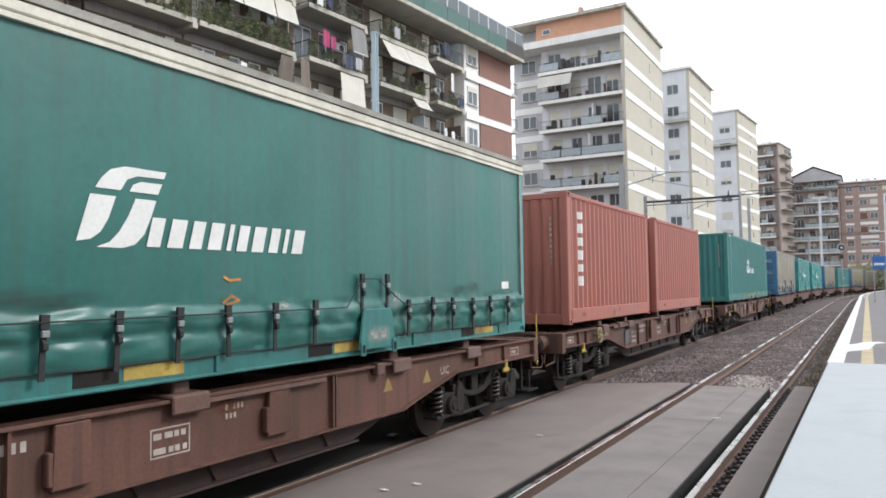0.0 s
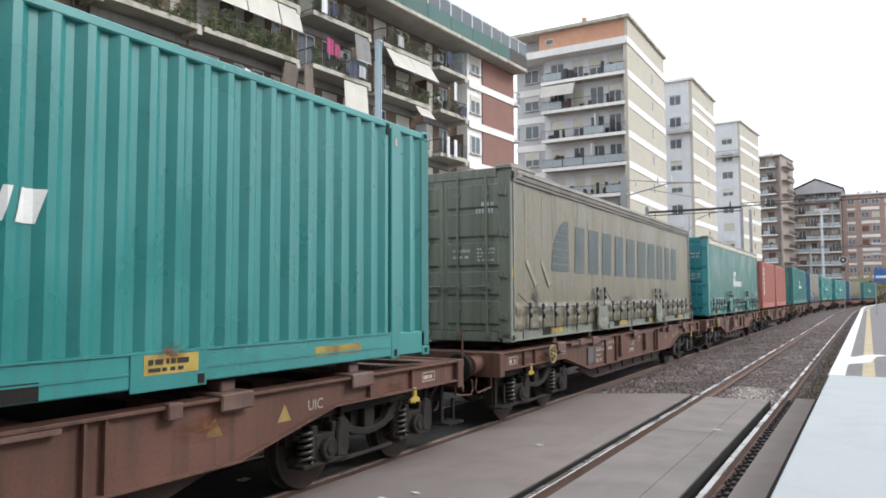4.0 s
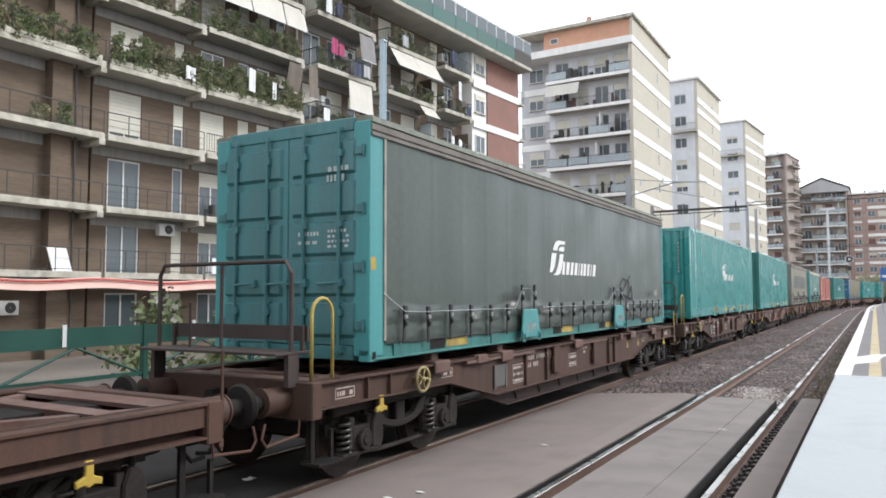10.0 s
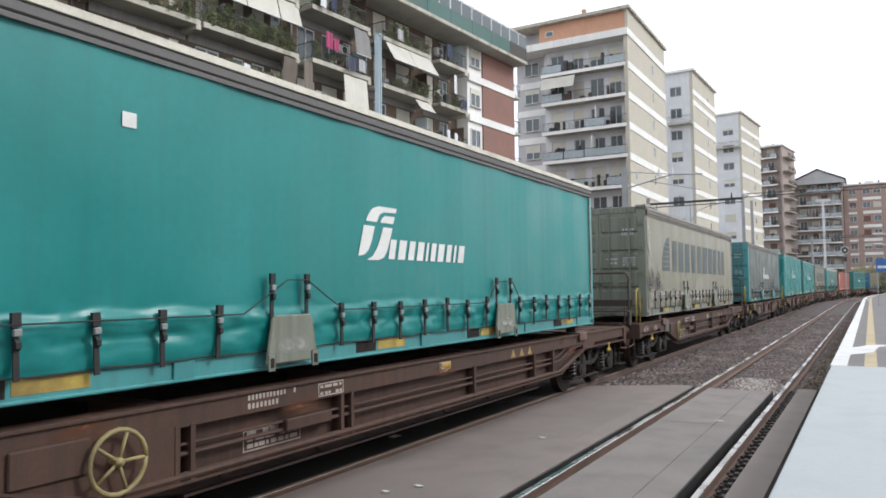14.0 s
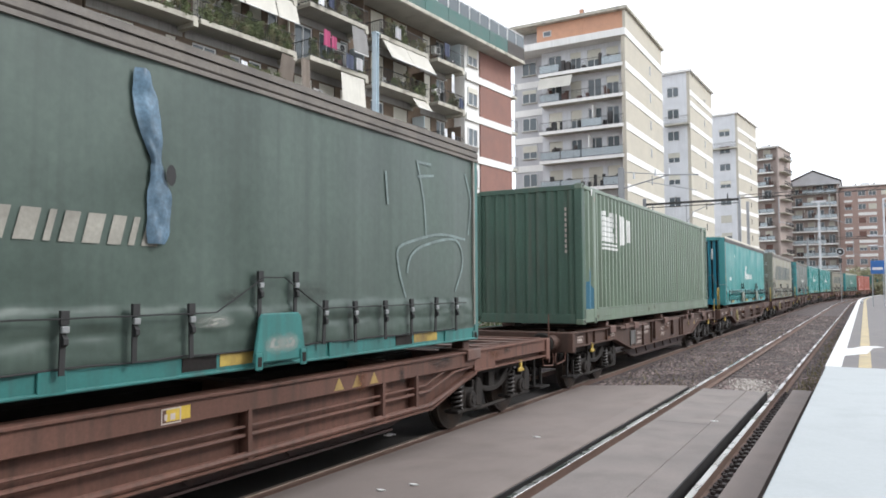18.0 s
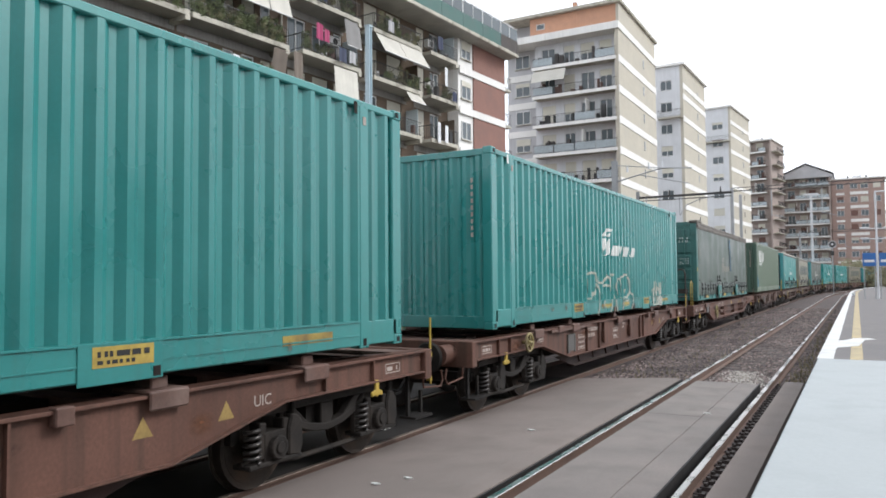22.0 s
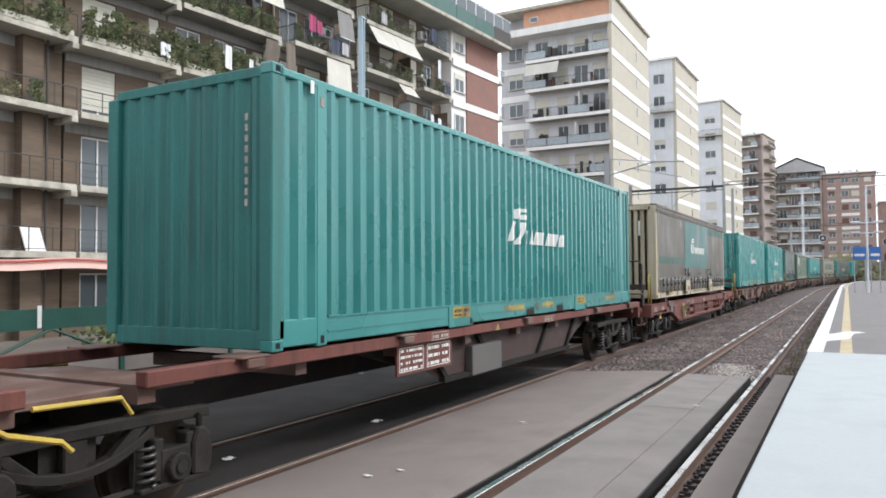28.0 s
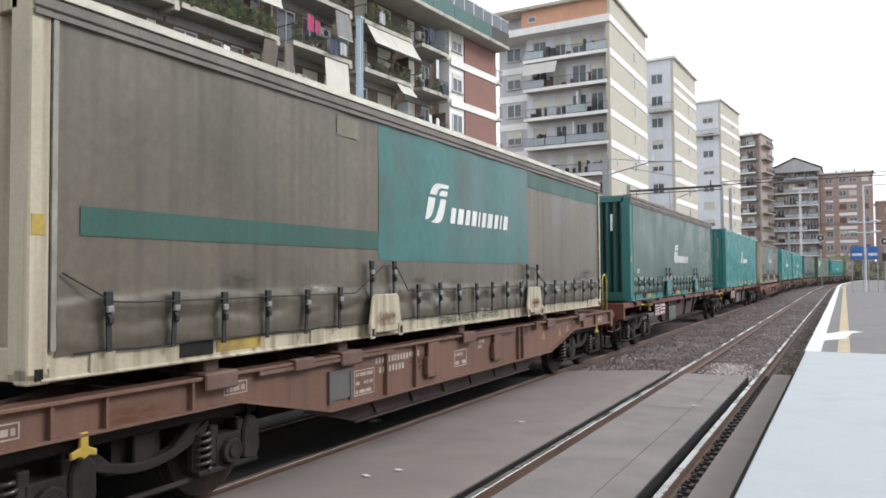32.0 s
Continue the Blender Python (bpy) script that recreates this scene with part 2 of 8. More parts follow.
cloth_straw = surface("straw_brown_tarpaulin", (0.215, 0.2, 0.14), vary=0.22, dirt=(0.15, 0.142, 0.107), amount=0.7, scuff=(0.5, 0.49, 0.44), **CURTAIN)
cloth_moss = surface("sooty_moss_green_tarpaulin", (0.067, 0.095, 0.079), vary=0.18, dirt=(0.048, 0.064, 0.054), amount=0.55, **CURTAIN)
washed_tan = surface("washed_tan_tarpaulin", (0.25, 0.235, 0.185), 0.5, vary=0.2, dirt=(0.15, 0.135, 0.1), amount=0.6)
hoop_yellow = surface("dull_yellow_tube", (0.40, 0.31, 0.075), 0.55, vary=0.2, dirt=(0.15, 0.11, 0.05), amount=0.6, scale=5.0)
slate_flap = surface("grey_repair_sheet", (0.115, 0.108, 0.1), 0.5, vary=0.2, dirt=(0.09, 0.085, 0.08), amount=0.5)
cloth_brown = surface("sooty_brown_tarpaulin", (0.094, 0.081, 0.06), vary=0.24, dirt=(0.042, 0.037, 0.029), amount=0.75, **CURTAIN)
cloth_umber = surface("faded_umber_tarpaulin", (0.125, 0.107, 0.081), vary=0.22, dirt=(0.066, 0.056, 0.043), amount=0.65, **CURTAIN)
scratch_grey = surface("rubbed_grey_green_scratch", (0.15, 0.20, 0.19), 0.5, vary=0.3, scale=6.0)
orange_spot = surface("orange_overspray", (0.45, 0.20, 0.05), 0.6, vary=0.3, scale=6.0)
tear_blue = surface("torn_blue_lining", (0.09, 0.155, 0.215), 0.5, vary=0.45, scale=4.0, dirt=(0.03, 0.04, 0.05), amount=0.6)
cloth_patch = surface("green_printed_tarpaulin", (0.023, 0.118, 0.108), 0.42, gloss=0.6, scale=1.3, fine=14.0, vary=0.28, dirt=(0.034, 0.052, 0.047), amount=0.85, low=0.47, high=0.66, stretch=(1, 0.55, 0.4), bump=0.05)
cloth_stripe = surface("dark_green_tarpaulin_band", (0.022, 0.085, 0.065), 0.5, vary=0.15, dirt=SOOT, amount=0.4, streak=True)
roof_brown = surface("sooty_brown_roof_rail", (0.15, 0.132, 0.112), 0.6, vary=0.2, dirt=(0.06, 0.052, 0.045), amount=0.7, scale=3.0)
roof_pale = surface("pale_cream_roof_rail", (0.60, 0.57, 0.48), 0.55, vary=0.12, dirt=(0.3, 0.27, 0.22), amount=0.6, scale=3.0)
seam_pale = surface("pale_welded_seam", (0.27, 0.245, 0.19), 0.5, vary=0.2, dirt=(0.17, 0.15, 0.11), amount=0.7)
seam_dark = surface("dark_welded_seam", (0.075, 0.066, 0.053), 0.5, vary=0.2)
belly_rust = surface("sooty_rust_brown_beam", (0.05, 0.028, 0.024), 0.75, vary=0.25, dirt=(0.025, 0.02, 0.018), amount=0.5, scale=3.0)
roof_grey = surface("light_grey_roof_rail", (0.27, 0.258, 0.22), 0.55, vary=0.2, dirt=(0.1, 0.085, 0.07), amount=0.7, scale=3.0)
white_mark = surface("faded_white_paint", (0.72, 0.72, 0.69), 0.6, vary=0.1, dirt=(0.30, 0.30, 0.27), amount=0.35)
stencil_pale = surface("worn_pale_stencil", (0.46, 0.50, 0.48), 0.65, vary=0.2, dirt=(0.12, 0.17, 0.17), amount=0.8, scale=8.0)
stencil_green = surface("dark_green_stencil", (0.03, 0.07, 0.055), 0.6, vary=0.2)
cream_spray = surface("faded_cream_spray", (0.50, 0.50, 0.43), 0.6, vary=0.15, dirt=(0.16, 0.27, 0.24), amount=0.7, scale=4.0)
slate_mark = surface("slate_blue_print", (0.06, 0.085, 0.088), 0.6, vary=0.15, dirt=(0.15, 0.14, 0.11), amount=0.55)
dull_mark = surface("dull_white_stencil", (0.42, 0.36, 0.32), 0.7, vary=0.2, dirt=(0.16, 0.09, 0.07), amount=0.75, scale=5.0)
yellow_paint = surface("yellow_paint", (0.5, 0.35, 0.05), 0.5, vary=0.15, dirt=(0.12, 0.08, 0.03), amount=0.55, scale=4.0)
sticker_yellow = surface("rusty_yellow_sticker", (0.40, 0.29, 0.06), 0.6, vary=0.2, dirt=(0.12, 0.075, 0.035), amount=0.9, low=0.40, high=0.6, scale=5.0)
mark_yellow = surface("faded_yellow_mark", (0.30, 0.205, 0.065), 0.7, vary=0.2, dirt=(0.13, 0.08, 0.05), amount=0.6, scale=5.0)
wheel_yellow = surface("worn_wheel_paint", (0.29, 0.24, 0.10), 0.6, vary=0.25, dirt=(0.10, 0.07, 0.05), amount=0.7, scale=6.0)
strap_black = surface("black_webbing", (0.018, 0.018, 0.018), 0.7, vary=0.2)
buckle_steel = surface("galvanised_buckle", (0.30, 0.31, 0.31), 0.45, 0.6, vary=0.2)
wagon_brown = surface("wagon_brown_paint", (0.122, 0.061, 0.045), 0.62, gloss=0.3, vary=0.22, dirt=(0.055, 0.036, 0.028), amount=0.7, streak=True, bump=0.05)
wagon_light = surface("faded_light_brown_paint", (0.165, 0.092, 0.066), 0.6, gloss=0.3, vary=0.14, dirt=(0.09, 0.06, 0.045), amount=0.5, streak=True, bump=0.05)
wagon_red = surface("wagon_oxide_red_paint", (0.158, 0.057, 0.045), 0.6, gloss=0.3, vary=0.12, dirt=(0.045, 0.024, 0.022), amount=0.6, streak=True, bump=0.05)
wagon_sooty = surface("sooty_wagon_brown_paint", (0.077, 0.043, 0.032), 0.7, gloss=0.3, vary=0.16, dirt=(0.038, 0.029, 0.024), amount=0.6, streak=True, bump=0.05)
deck_rust = surface("worn_deck_steel", (0.115, 0.062, 0.048), 0.7, 0.0, vary=0.25, dirt=(0.24, 0.19, 0.165), amount=0.5, scale=3.0)
end_iron = surface("sooty_end_iron", (0.05, 0.034, 0.029), 0.65, vary=0.2, dirt=(0.025, 0.02, 0.018), amount=0.6, scale=3.0)
bogie_iron = surface("grimy_bogie_iron", (0.022, 0.019, 0.017), 0.8, gloss=0.25, vary=0.3, dirt=(0.06, 0.048, 0.04), amount=0.5, scale=4.0)
wheel_iron = surface("wheel_steel", (0.05, 0.042, 0.036), 0.6, 0.5, vary=0.3, dirt=(0.12, 0.07, 0.04), amount=0.5, scale=5.0)
bright_steel = surface("polished_steel", (0.62, 0.60, 0.58), 0.28, 1.0, vary=0.08, bump=0.0)
# near-black grime; also stands for the shade in holes, slots and pockets
under_black = surface("underframe_grime_and_shade", (0.016, 0.014, 0.013), 0.85, gloss=0.25, vary=0.3, dirt=(0.04, 0.034, 0.028), amount=0.5, scale=3.0)
box_grey = surface("grey_cabinet_paint", (0.10, 0.095, 0.09), 0.6, vary=0.15)


soot_stain = soft_stain("soft_soot_stain", (0.03, 0.028, 0.025), 0.75)
faint_soot = soft_stain("faint_soot_stain", (0.03, 0.028, 0.025), 0.45)
# pale scuffs and peeled paint; also the painted sheen of shiny hem folds
chalk_stain = soft_stain("soft_scuff_and_sheen", (0.42, 0.42, 0.38), 0.7, 0.45)
rust_stain = soft_stain("soft_rust_stain", (0.16, 0.06, 0.025), 0.8)
grey_stain = soft_stain("soft_grey_smudge", (0.075, 0.075, 0.068), 0.95)


# ---- the train: loads ----
BASE = 1.228          # underside of the loads
HALF = 1.25


def corr(y, pitch=0.28, depth=0.056):
    """Depth of a corrugated wall at y: crest, slope, trough, slope."""
    u = (y % pitch) / pitch
    if u < 0.24:
        return 0.0
    if u < 0.50:
        return -depth * (u - 0.24) / 0.26
    if u < 0.74:
        return -depth
    return -depth * (1 - u) / 0.26


def corr_breaks(a, b, pitch=0.28):
    out = {a, b}
    k = math.floor(a / pitch)
    while k * pitch < b:
        for f in (0.0, 0.24, 0.50, 0.74):
            if a < (k + f) * pitch < b:
                out.add((k + f) * pitch)
        k += 1
    return sorted(out)


def wave(y, z=1.5):
    """The slack of a tarpaulin."""
    return 0.006 * math.sin(y * 5.3 + 1.5) + 0.005 * math.sin(y * 2.1 - 3.0)


def decal(geo, polys, form, x, breaks=None, lift=0.006, rail=0.0):
    """Paint on a wall: convex polygons of (y, z), cut along y so that they follow the wall's form."""
    for k, poly in enumerate(polys):
        low = sum(p[1] for p in poly) / len(poly) < rail
        more = 0.0006 * (k % 6)
        ys = sorted({round(p[0], 4) for p in poly})
        if breaks:
            ys = sorted(set(ys) | {q for q in breaks(ys[0], ys[-1])})

        def span(y):
            zs = []
            for (a, b), (c, d) in zip(poly, poly[1:] + poly[:1]):
                if min(a, c) - 2e-4 <= y <= max(a, c) + 2e-4:
                    zs += [b, d] if abs(a - c) < 5e-4 else [b + (d - b) * min(1, max(0, (y - a) / (c - a)))]
            return min(zs), max(zs)

        for y0, y1 in zip(ys, ys[1:]):
            e = (y1 - y0) * 1e-3
            (a0, a1), (b0, b1) = span(y0 + e), span(y1 - e)
            xa, xb = (x + 0.004 + lift + more,) * 2 if low else (x + form(y0) + lift + more, x + form(y1) + lift + more)
            geo.add([(xa, y0, a0), (xb, y1, b0), (xb, y1, b1), (xa, y0, a1)], [(0, 1, 2, 3)])
    return geo


def emblem(y, z, w, h):
    """A leaning emblem of four plain curved leaves."""
    shapes = ([(0.02, 0.06), (0.15, 0.62), (0.42, 0.62), (0.34, 0.34), (0.26, 0.18), (0.16, 0.09)],
              [(0.22, 0.0), (0.36, 0.07), (0.46, 0.2), (0.56, 0.40), (0.64, 0.62), (0.88, 0.62), (0.82, 0.40), (0.74, 0.18), (0.64, 0.05), (0.50, 0.0)],
              [(0.20, 0.70), (0.26, 0.82), (0.36, 0.94), (0.52, 1.0), (1.0, 1.0), (0.97, 0.91), (0.66, 0.90), (0.54, 0.84), (0.47, 0.70)],
              [(0.57, 0.70), (0.61, 0.79), (0.70, 0.835), (0.95, 0.84), (0.90, 0.70)])
    return [[(y + w * a, z + h * b) for a, b in s] for s in shapes]


def word_bars(y, z, w, h, widths=(0.8, 0.95, 0.8, 0.95, 0.35, 0.8, 0.95, 0.75, 0.35, 0.95), lean=0.25):
    """A word as plain bars of its letters' size."""
    total = sum(widths) + 0.42 * (len(widths) - 1)
    out, p = [], y
    for k in widths:
        a = w * k / total
        out.append([(p, z), (p + a, z), (p + a + lean * h, z + h), (p + lean * h, z + h)])
        p += a + w * 0.42 / total
    return out


def bars(y, z, w, h, n, rng, fill=0.6):
    """Small writing as bars."""
    out, p = [], y
    step = w / n
    for i in range(n):
        if rng.random() < 0.9:
            out.append([(p, z), (p + step * fill, z), (p + step * fill, z + h), (p, z + h)])
        p += step
    return out


def words(y, z, w, h, rng):
    """A line of small writing as bars of uneven length."""
    out, p = [], y
    while p < y + w - 0.03:
        q = min(y + w, p + rng.choice((0.03, 0.05, 0.08, 0.12)))
        out.append([(p, z), (q, z), (q, z + h), (p, z + h)])
        p = q + rng.choice((0.015, 0.02, 0.03))
        if rng.random() < 0.15:
            p += 0.06
    return out


def frame_bars(y, z, w, h, t=0.012):
    return [[(y, z), (y + w, z), (y + w, z + t), (y, z + t)], [(y, z + h - t), (y + w, z + h - t), (y + w, z + h), (y, z + h)],
            [(y, z), (y + t, z), (y + t, z + h), (y, z + h)], [(y + w - t, z), (y + w, z), (y + w, z + h), (y + w - t, z + h)]]


def scribble(pts, w):
    """A sprayed line of (y, z) points, as short pieces."""
    out = []
    for (a, b), (c, d) in zip(pts, pts[1:]):
        q = Vector((c - a, d - b))
        if q.length < 1e-4:
            continue
        n = Vector((-q.y, q.x)).normalized() * w / 2
        e = q.normalized() * w * 0.3
        out.append([(a - n.x - e.x, b - n.y - e.y), (c - n.x + e.x, d - n.y + e.y), (c + n.x + e.x, d + n.y + e.y), (a + n.x - e.x, b + n.y - e.y)])
    return out


def curl(pts, n=5):
    """The points of a smooth line through the given ones."""
    out = []
    for i in range(len(pts) - 1):
        a, b, c, d = pts[max(i - 1, 0)], pts[i], pts[i + 1], pts[min(i + 2, len(pts) - 1)]
        for k in range(n):
            t = k / n
            out.append(tuple(0.5 * (2 * b[j] + (c[j] - a[j]) * t + (2 * a[j] - 5 * b[j] + 4 * c[j] - d[j]) * t * t + (3 * b[j] - a[j] - 3 * c[j] + d[j]) * t ** 3) for j in (0, 1)))
    return out + [pts[-1]]


def stain(ob, name, y, z, w, h, material, x=HALF + 0.021, tilt=0.0):
    """A soft-edged stain w wide and h high on the side wall, about (y, z)."""
    me = shared(("stain", material.name), lambda: Geo().add([(0, -0.5, -0.5), (0, 0.5, -0.5), (0, 0.5, 0.5), (0, -0.5, 0.5)], [(0, 1, 2, 3)]).mesh(name, material))
    part(name, me, None, ob, at=pose(x, y, BASE + z, tilt) @ Matrix.Diagonal((1, w, h, 1)))


def castings(ob, length, height, paint, ys=None, inset=0.0):
    me = shared(("casting", paint.name), lambda: Geo().box(-0.16, 0.0, -0.09, 0.09, 0.0, 0.118).mesh("corner_casting", paint, bevel=0.012))
    # each hole is a black plate, its inner shade put into the colour
    hole = shared("casting_hole", lambda: Geo().box(0.0, 0.004, -0.032, 0.032, 0.03, 0.09).mesh("casting_hole", under_black))
    for y in ys or (-length / 2 + 0.09, length / 2 - 0.09):
        for z in (BASE - 0.012, BASE + height - 0.106):
            c = part("corner_casting", me, None, ob, at=pose(HALF + 0.004 - inset, y, z))
            part("casting_hole", hole, None, c)


def door_panel(w, h):
    """One pressed field of a door leaf, with sloped sides."""
    return Geo().add([(-w / 2, -0.02, 0), (w / 2, -0.02, 0), (w / 2, -0.02, h), (-w / 2, -0.02, h), (-w / 2 + 0.03, -0.055, 0.04), (w / 2 - 0.03, -0.055, 0.04), (w / 2 - 0.03, -0.055, h - 0.02), (-w / 2 + 0.03, -0.055, h - 0.02)],
                     [(4, 5, 6, 7), (0, 1, 5, 4), (1, 2, 6, 5), (2, 3, 7, 6), (3, 0, 4, 7), (3, 2, 1, 0)])


def door_end(ob, length, height, paint, rng):
    """Two leaves with locking bars at the rear end."""
    y, w, h = -length / 2 + 0.03, 1.13, height - 0.34
    leaf = shared(("leaf", paint.name, round(h, 2)), lambda: Geo().box(-w / 2, w / 2, -0.02, 0.03, 0, h).mesh("door", paint, bevel=0.006))
    field = shared(("field", paint.name, round(h, 2)), lambda: door_panel(w - 0.14, (h - 0.12) / 5 - 0.07).mesh("door_panel", paint))
    bar = shared(("lock", round(h, 2), paint.name), lambda: Geo().rod((0, -0.085, -0.06), (0, -0.085, h + 0.06), 0.022, 8).box(-0.05, 0.05, -0.10, -0.05, 0.35, 0.43).box(-0.05, 0.05, -0.10, -0.05, h * 0.55, h * 0.55 + 0.08)
                 .box(-0.05, 0.05, -0.10, -0.05, h - 0.3, h - 0.22).box(-0.05, 0.05, -0.10, -0.04, -0.08, 0.0).mesh("locking_bar", paint))
    handle = shared(("handle", paint.name), lambda: Geo().rod((0, -0.10, 0), (0.34, -0.10, 0.02), 0.016, 6).box(0.28, 0.36, -0.11, -0.05, -0.03, 0.06).mesh("door_handle", paint))
    hinge = shared(("hinge", paint.name), lambda: Geo().box(-0.05, 0.05, -0.07, -0.02, 0, 0.09).rod((0.06, -0.05, -0.02), (0.06, -0.05, 0.11), 0.02, 6).mesh("hinge", paint))
    for side in (-1, 1):
        d = part("door", leaf, None, ob, at=pose(side * 0.57, y, BASE + 0.17))
        for k in range(5):
            part("door_panel", field, None, d, at=pose(0, 0, 0.09 + k * (h - 0.12) / 5))
        for k in (-0.27, 0.27):
            part("locking_bar", bar, None, d, at=pose(k, 0, 0))
            part("door_handle", handle, None, d, at=pose(k - 0.3 if side > 0 else k, 0, 0.72))
        for k in range(4):
            part("hinge", hinge, None, d, at=pose(side * 0.545, 0, 0.2 + k * (h - 0.5) / 3, 0, 0, 0))
    g = Geo()
    for z, n, hh, x0 in ((2.28, 4, 0.06, 0.66), (2.16, 6, 0.08, 0.64), (1.55, 7, 0.035, 0.66), (1.49, 5, 0.03, 0.66), (1.43, 6, 0.03, 0.66), (1.37, 4, 0.03, 0.66), (1.52, 7, 0.05, 0.20), (1.42, 3, 0.04, 0.20)):
        for poly in bars(0, 0, 0.34, hh, n, rng):
            g.slab([(x0 + a, BASE + z + b - 0.05) for a, b in poly], y - 0.062, y - 0.058, "y")
    part("stencil_marking", g, stencil_pale, ob, "worn white stencilled marks")
    part("door_header", Geo().box(-1.015, 1.015, y - 0.03, y + 0.12, BASE + height - 0.17, BASE + height - 0.01), paint, ob, bevel=0.01)
    part("door_sill", Geo().box(-1.015, 1.015, y - 0.03, y + 0.12, BASE, BASE + 0.16), paint, ob, bevel=0.01)


def corrugated_end(ob, length, height, paint, at=-1, lo=0.2, pitch=0.24, depth=0.045):
    y = at * (length / 2 - 0.03)
    br = corr_breaks(-1.12, 1.12, pitch)
    g = Geo()
    n = len(br)
    g.add([(x, y - at * (-corr(x, pitch, depth)), z) for z in (BASE + lo, BASE + height - 0.12) for x in br], [(i, i + 1, n + i + 1, n + i) for i in range(n - 1)])
    part("end_wall", g, paint, ob)
    part("end_sill", Geo().box(-1.12, 1.12, min(y, y - at * 0.12), max(y, y - at * 0.12), BASE, BASE + lo), paint, ob, bevel=0.01)
    part("end_header", Geo().box(-1.12, 1.12, min(y, y - at * 0.1), max(y, y - at * 0.1), BASE + height - 0.12, BASE + height - 0.01), paint, ob, bevel=0.01)


def steel_container(label, length, paint, rear="wall", long_body=True, height=2.896, marks=None, seed=1, end_paint=None, plates=True, group="containers on the train"):
    """A corrugated steel box; a long one has its posts set in at the forty-foot points."""
    rng = random.Random(seed)
    ob = thing("shipping_container", label, "container", group)
    h, L = height, length
    breaks = corr_breaks
    wall = shared(("wall", paint.name, round(L, 1), h), lambda: side_sheet(L, h, paint))
    for side in (1, -1):
        part("side_wall", wall, None, ob, at=pose(0, 0, 0, 0, 0, 0 if side > 0 else 180))
        g = Geo().box(side * 1.19 if side > 0 else -HALF, HALF if side > 0 else -1.19, -L / 2 + 0.12, L / 2 - 0.12, BASE + 0.02, BASE + 0.30)
        part("bottom_rail", g, paint, ob, bevel=0.012)
        if side > 0 and long_body:
            part("rail_rib", Geo().box(1.2, HALF + 0.010, -L / 2 + 0.9, L / 2 - 0.9, BASE + 0.135, BASE + 0.15), paint, ob)
            part("rail_lip", Geo().box(1.2, HALF + 0.016, -L / 2 + 0.9, L / 2 - 0.9, BASE + 0.292, BASE + 0.312), paint, ob)
        g = Geo().box(1.19 if side > 0 else -HALF - 0.004, HALF + 0.004 if side > 0 else -1.19, -L / 2 + 0.12, L / 2 - 0.12, BASE + h - 0.10, BASE + h - 0.015)
        part("top_rail", g, paint, ob, bevel=0.012)
        for e in (-1, 1):
            y = e * (L / 2 - 0.1)
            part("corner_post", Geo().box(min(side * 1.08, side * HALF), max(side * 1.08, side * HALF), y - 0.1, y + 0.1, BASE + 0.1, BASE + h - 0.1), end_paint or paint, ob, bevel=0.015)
            if long_body:
                y = e * (L / 2 - 0.80)
                part("side_post", Geo().box(min(side * 1.18, side * (HALF + 0.006)), max(side * 1.18, side * (HALF + 0.006)), y - 0.09, y + 0.09, BASE, BASE + h - 0.02), paint, ob, bevel=0.012)
                if side > 0:
                    part("post_slot", Geo().box(HALF + 0.004, HALF + 0.010, y - 0.20, y - 0.14, BASE + h - 0.19, BASE + h - 0.05), white_mark if e < 0 else under_black, ob)
                    part("post_plate", Geo().box(HALF + 0.006, HALF + 0.012, y - 0.03, y + 0.03, BASE + h - 0.30, BASE + h - 0.20), dull_mark, ob, "small pale plate")
    part("roof", Geo().box(-1.2, 1.2, -L / 2 + 0.1, L / 2 - 0.1, BASE + h - 0.06, BASE + h - 0.03), paint, ob)
    part("floor", Geo().box(-1.2, 1.2, -L / 2 + 0.1, L / 2 - 0.1, BASE + 0.10, BASE + 0.16), under_black, ob)
    if rear == "wall":
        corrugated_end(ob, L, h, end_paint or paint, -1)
    else:
        door_end(ob, L, h, end_paint or paint, rng)
    corrugated_end(ob, L, h, paint, 1)
    castings(ob, L, h, paint)
    if long_body:
        castings(ob, L, 0.118, paint, (-L / 2 + 0.80, L / 2 - 0.80))
    if plates:
        for y0, y1, z0, z1 in ((-3.05, -2.50, 0.12, 0.28), (2.50, 3.05, 0.12, 0.28)):
            c = part("lifting_pocket", Geo().box(HALF, HALF + 0.012, y0 - 0.12, y1 + 0.10, BASE - 0.01, BASE + 0.31), paint, ob, bevel=0.006)
            part("warning_plate", Geo().box(HALF + 0.012, HALF + 0.016, y0, y1, BASE + z0, BASE + z1), sticker_yellow, c, "worn yellow plate")
            part("plate_text", decal(Geo(), words(y0 + 0.04, BASE + z0 + 0.08, y1 - y0 - 0.08, 0.045, rng) + words(y0 + 0.04, BASE + z0 + 0.025, y1 - y0 - 0.2, 0.03, rng), lambda v: 0.0, HALF + 0.016, None, 0.002), strap_black, c, "dark worn lettering bars")
            part("pocket_slot", Geo().box(HALF + 0.012, HALF + 0.018, y1 + 0.0, y1 + 0.07, BASE + 0.01, BASE + 0.09), under_black, c)
        for y0, y1 in ((-1.2, -0.35), (0.5, 1.1), (4.6, 5.4)):
            part("rail_sticker", Geo().box(HALF + 0.001, HALF + 0.004, y0, y1, BASE + 0.12, BASE + 0.22), sticker_yellow, ob, "faded yellow sticker")
        for y0 in (-0.25, 1.3):
            part("fork_pocket", Geo().box(HALF + 0.001, HALF + 0.004, y0, y0 + 0.36, BASE + 0.03, BASE + 0.16), under_black, ob)
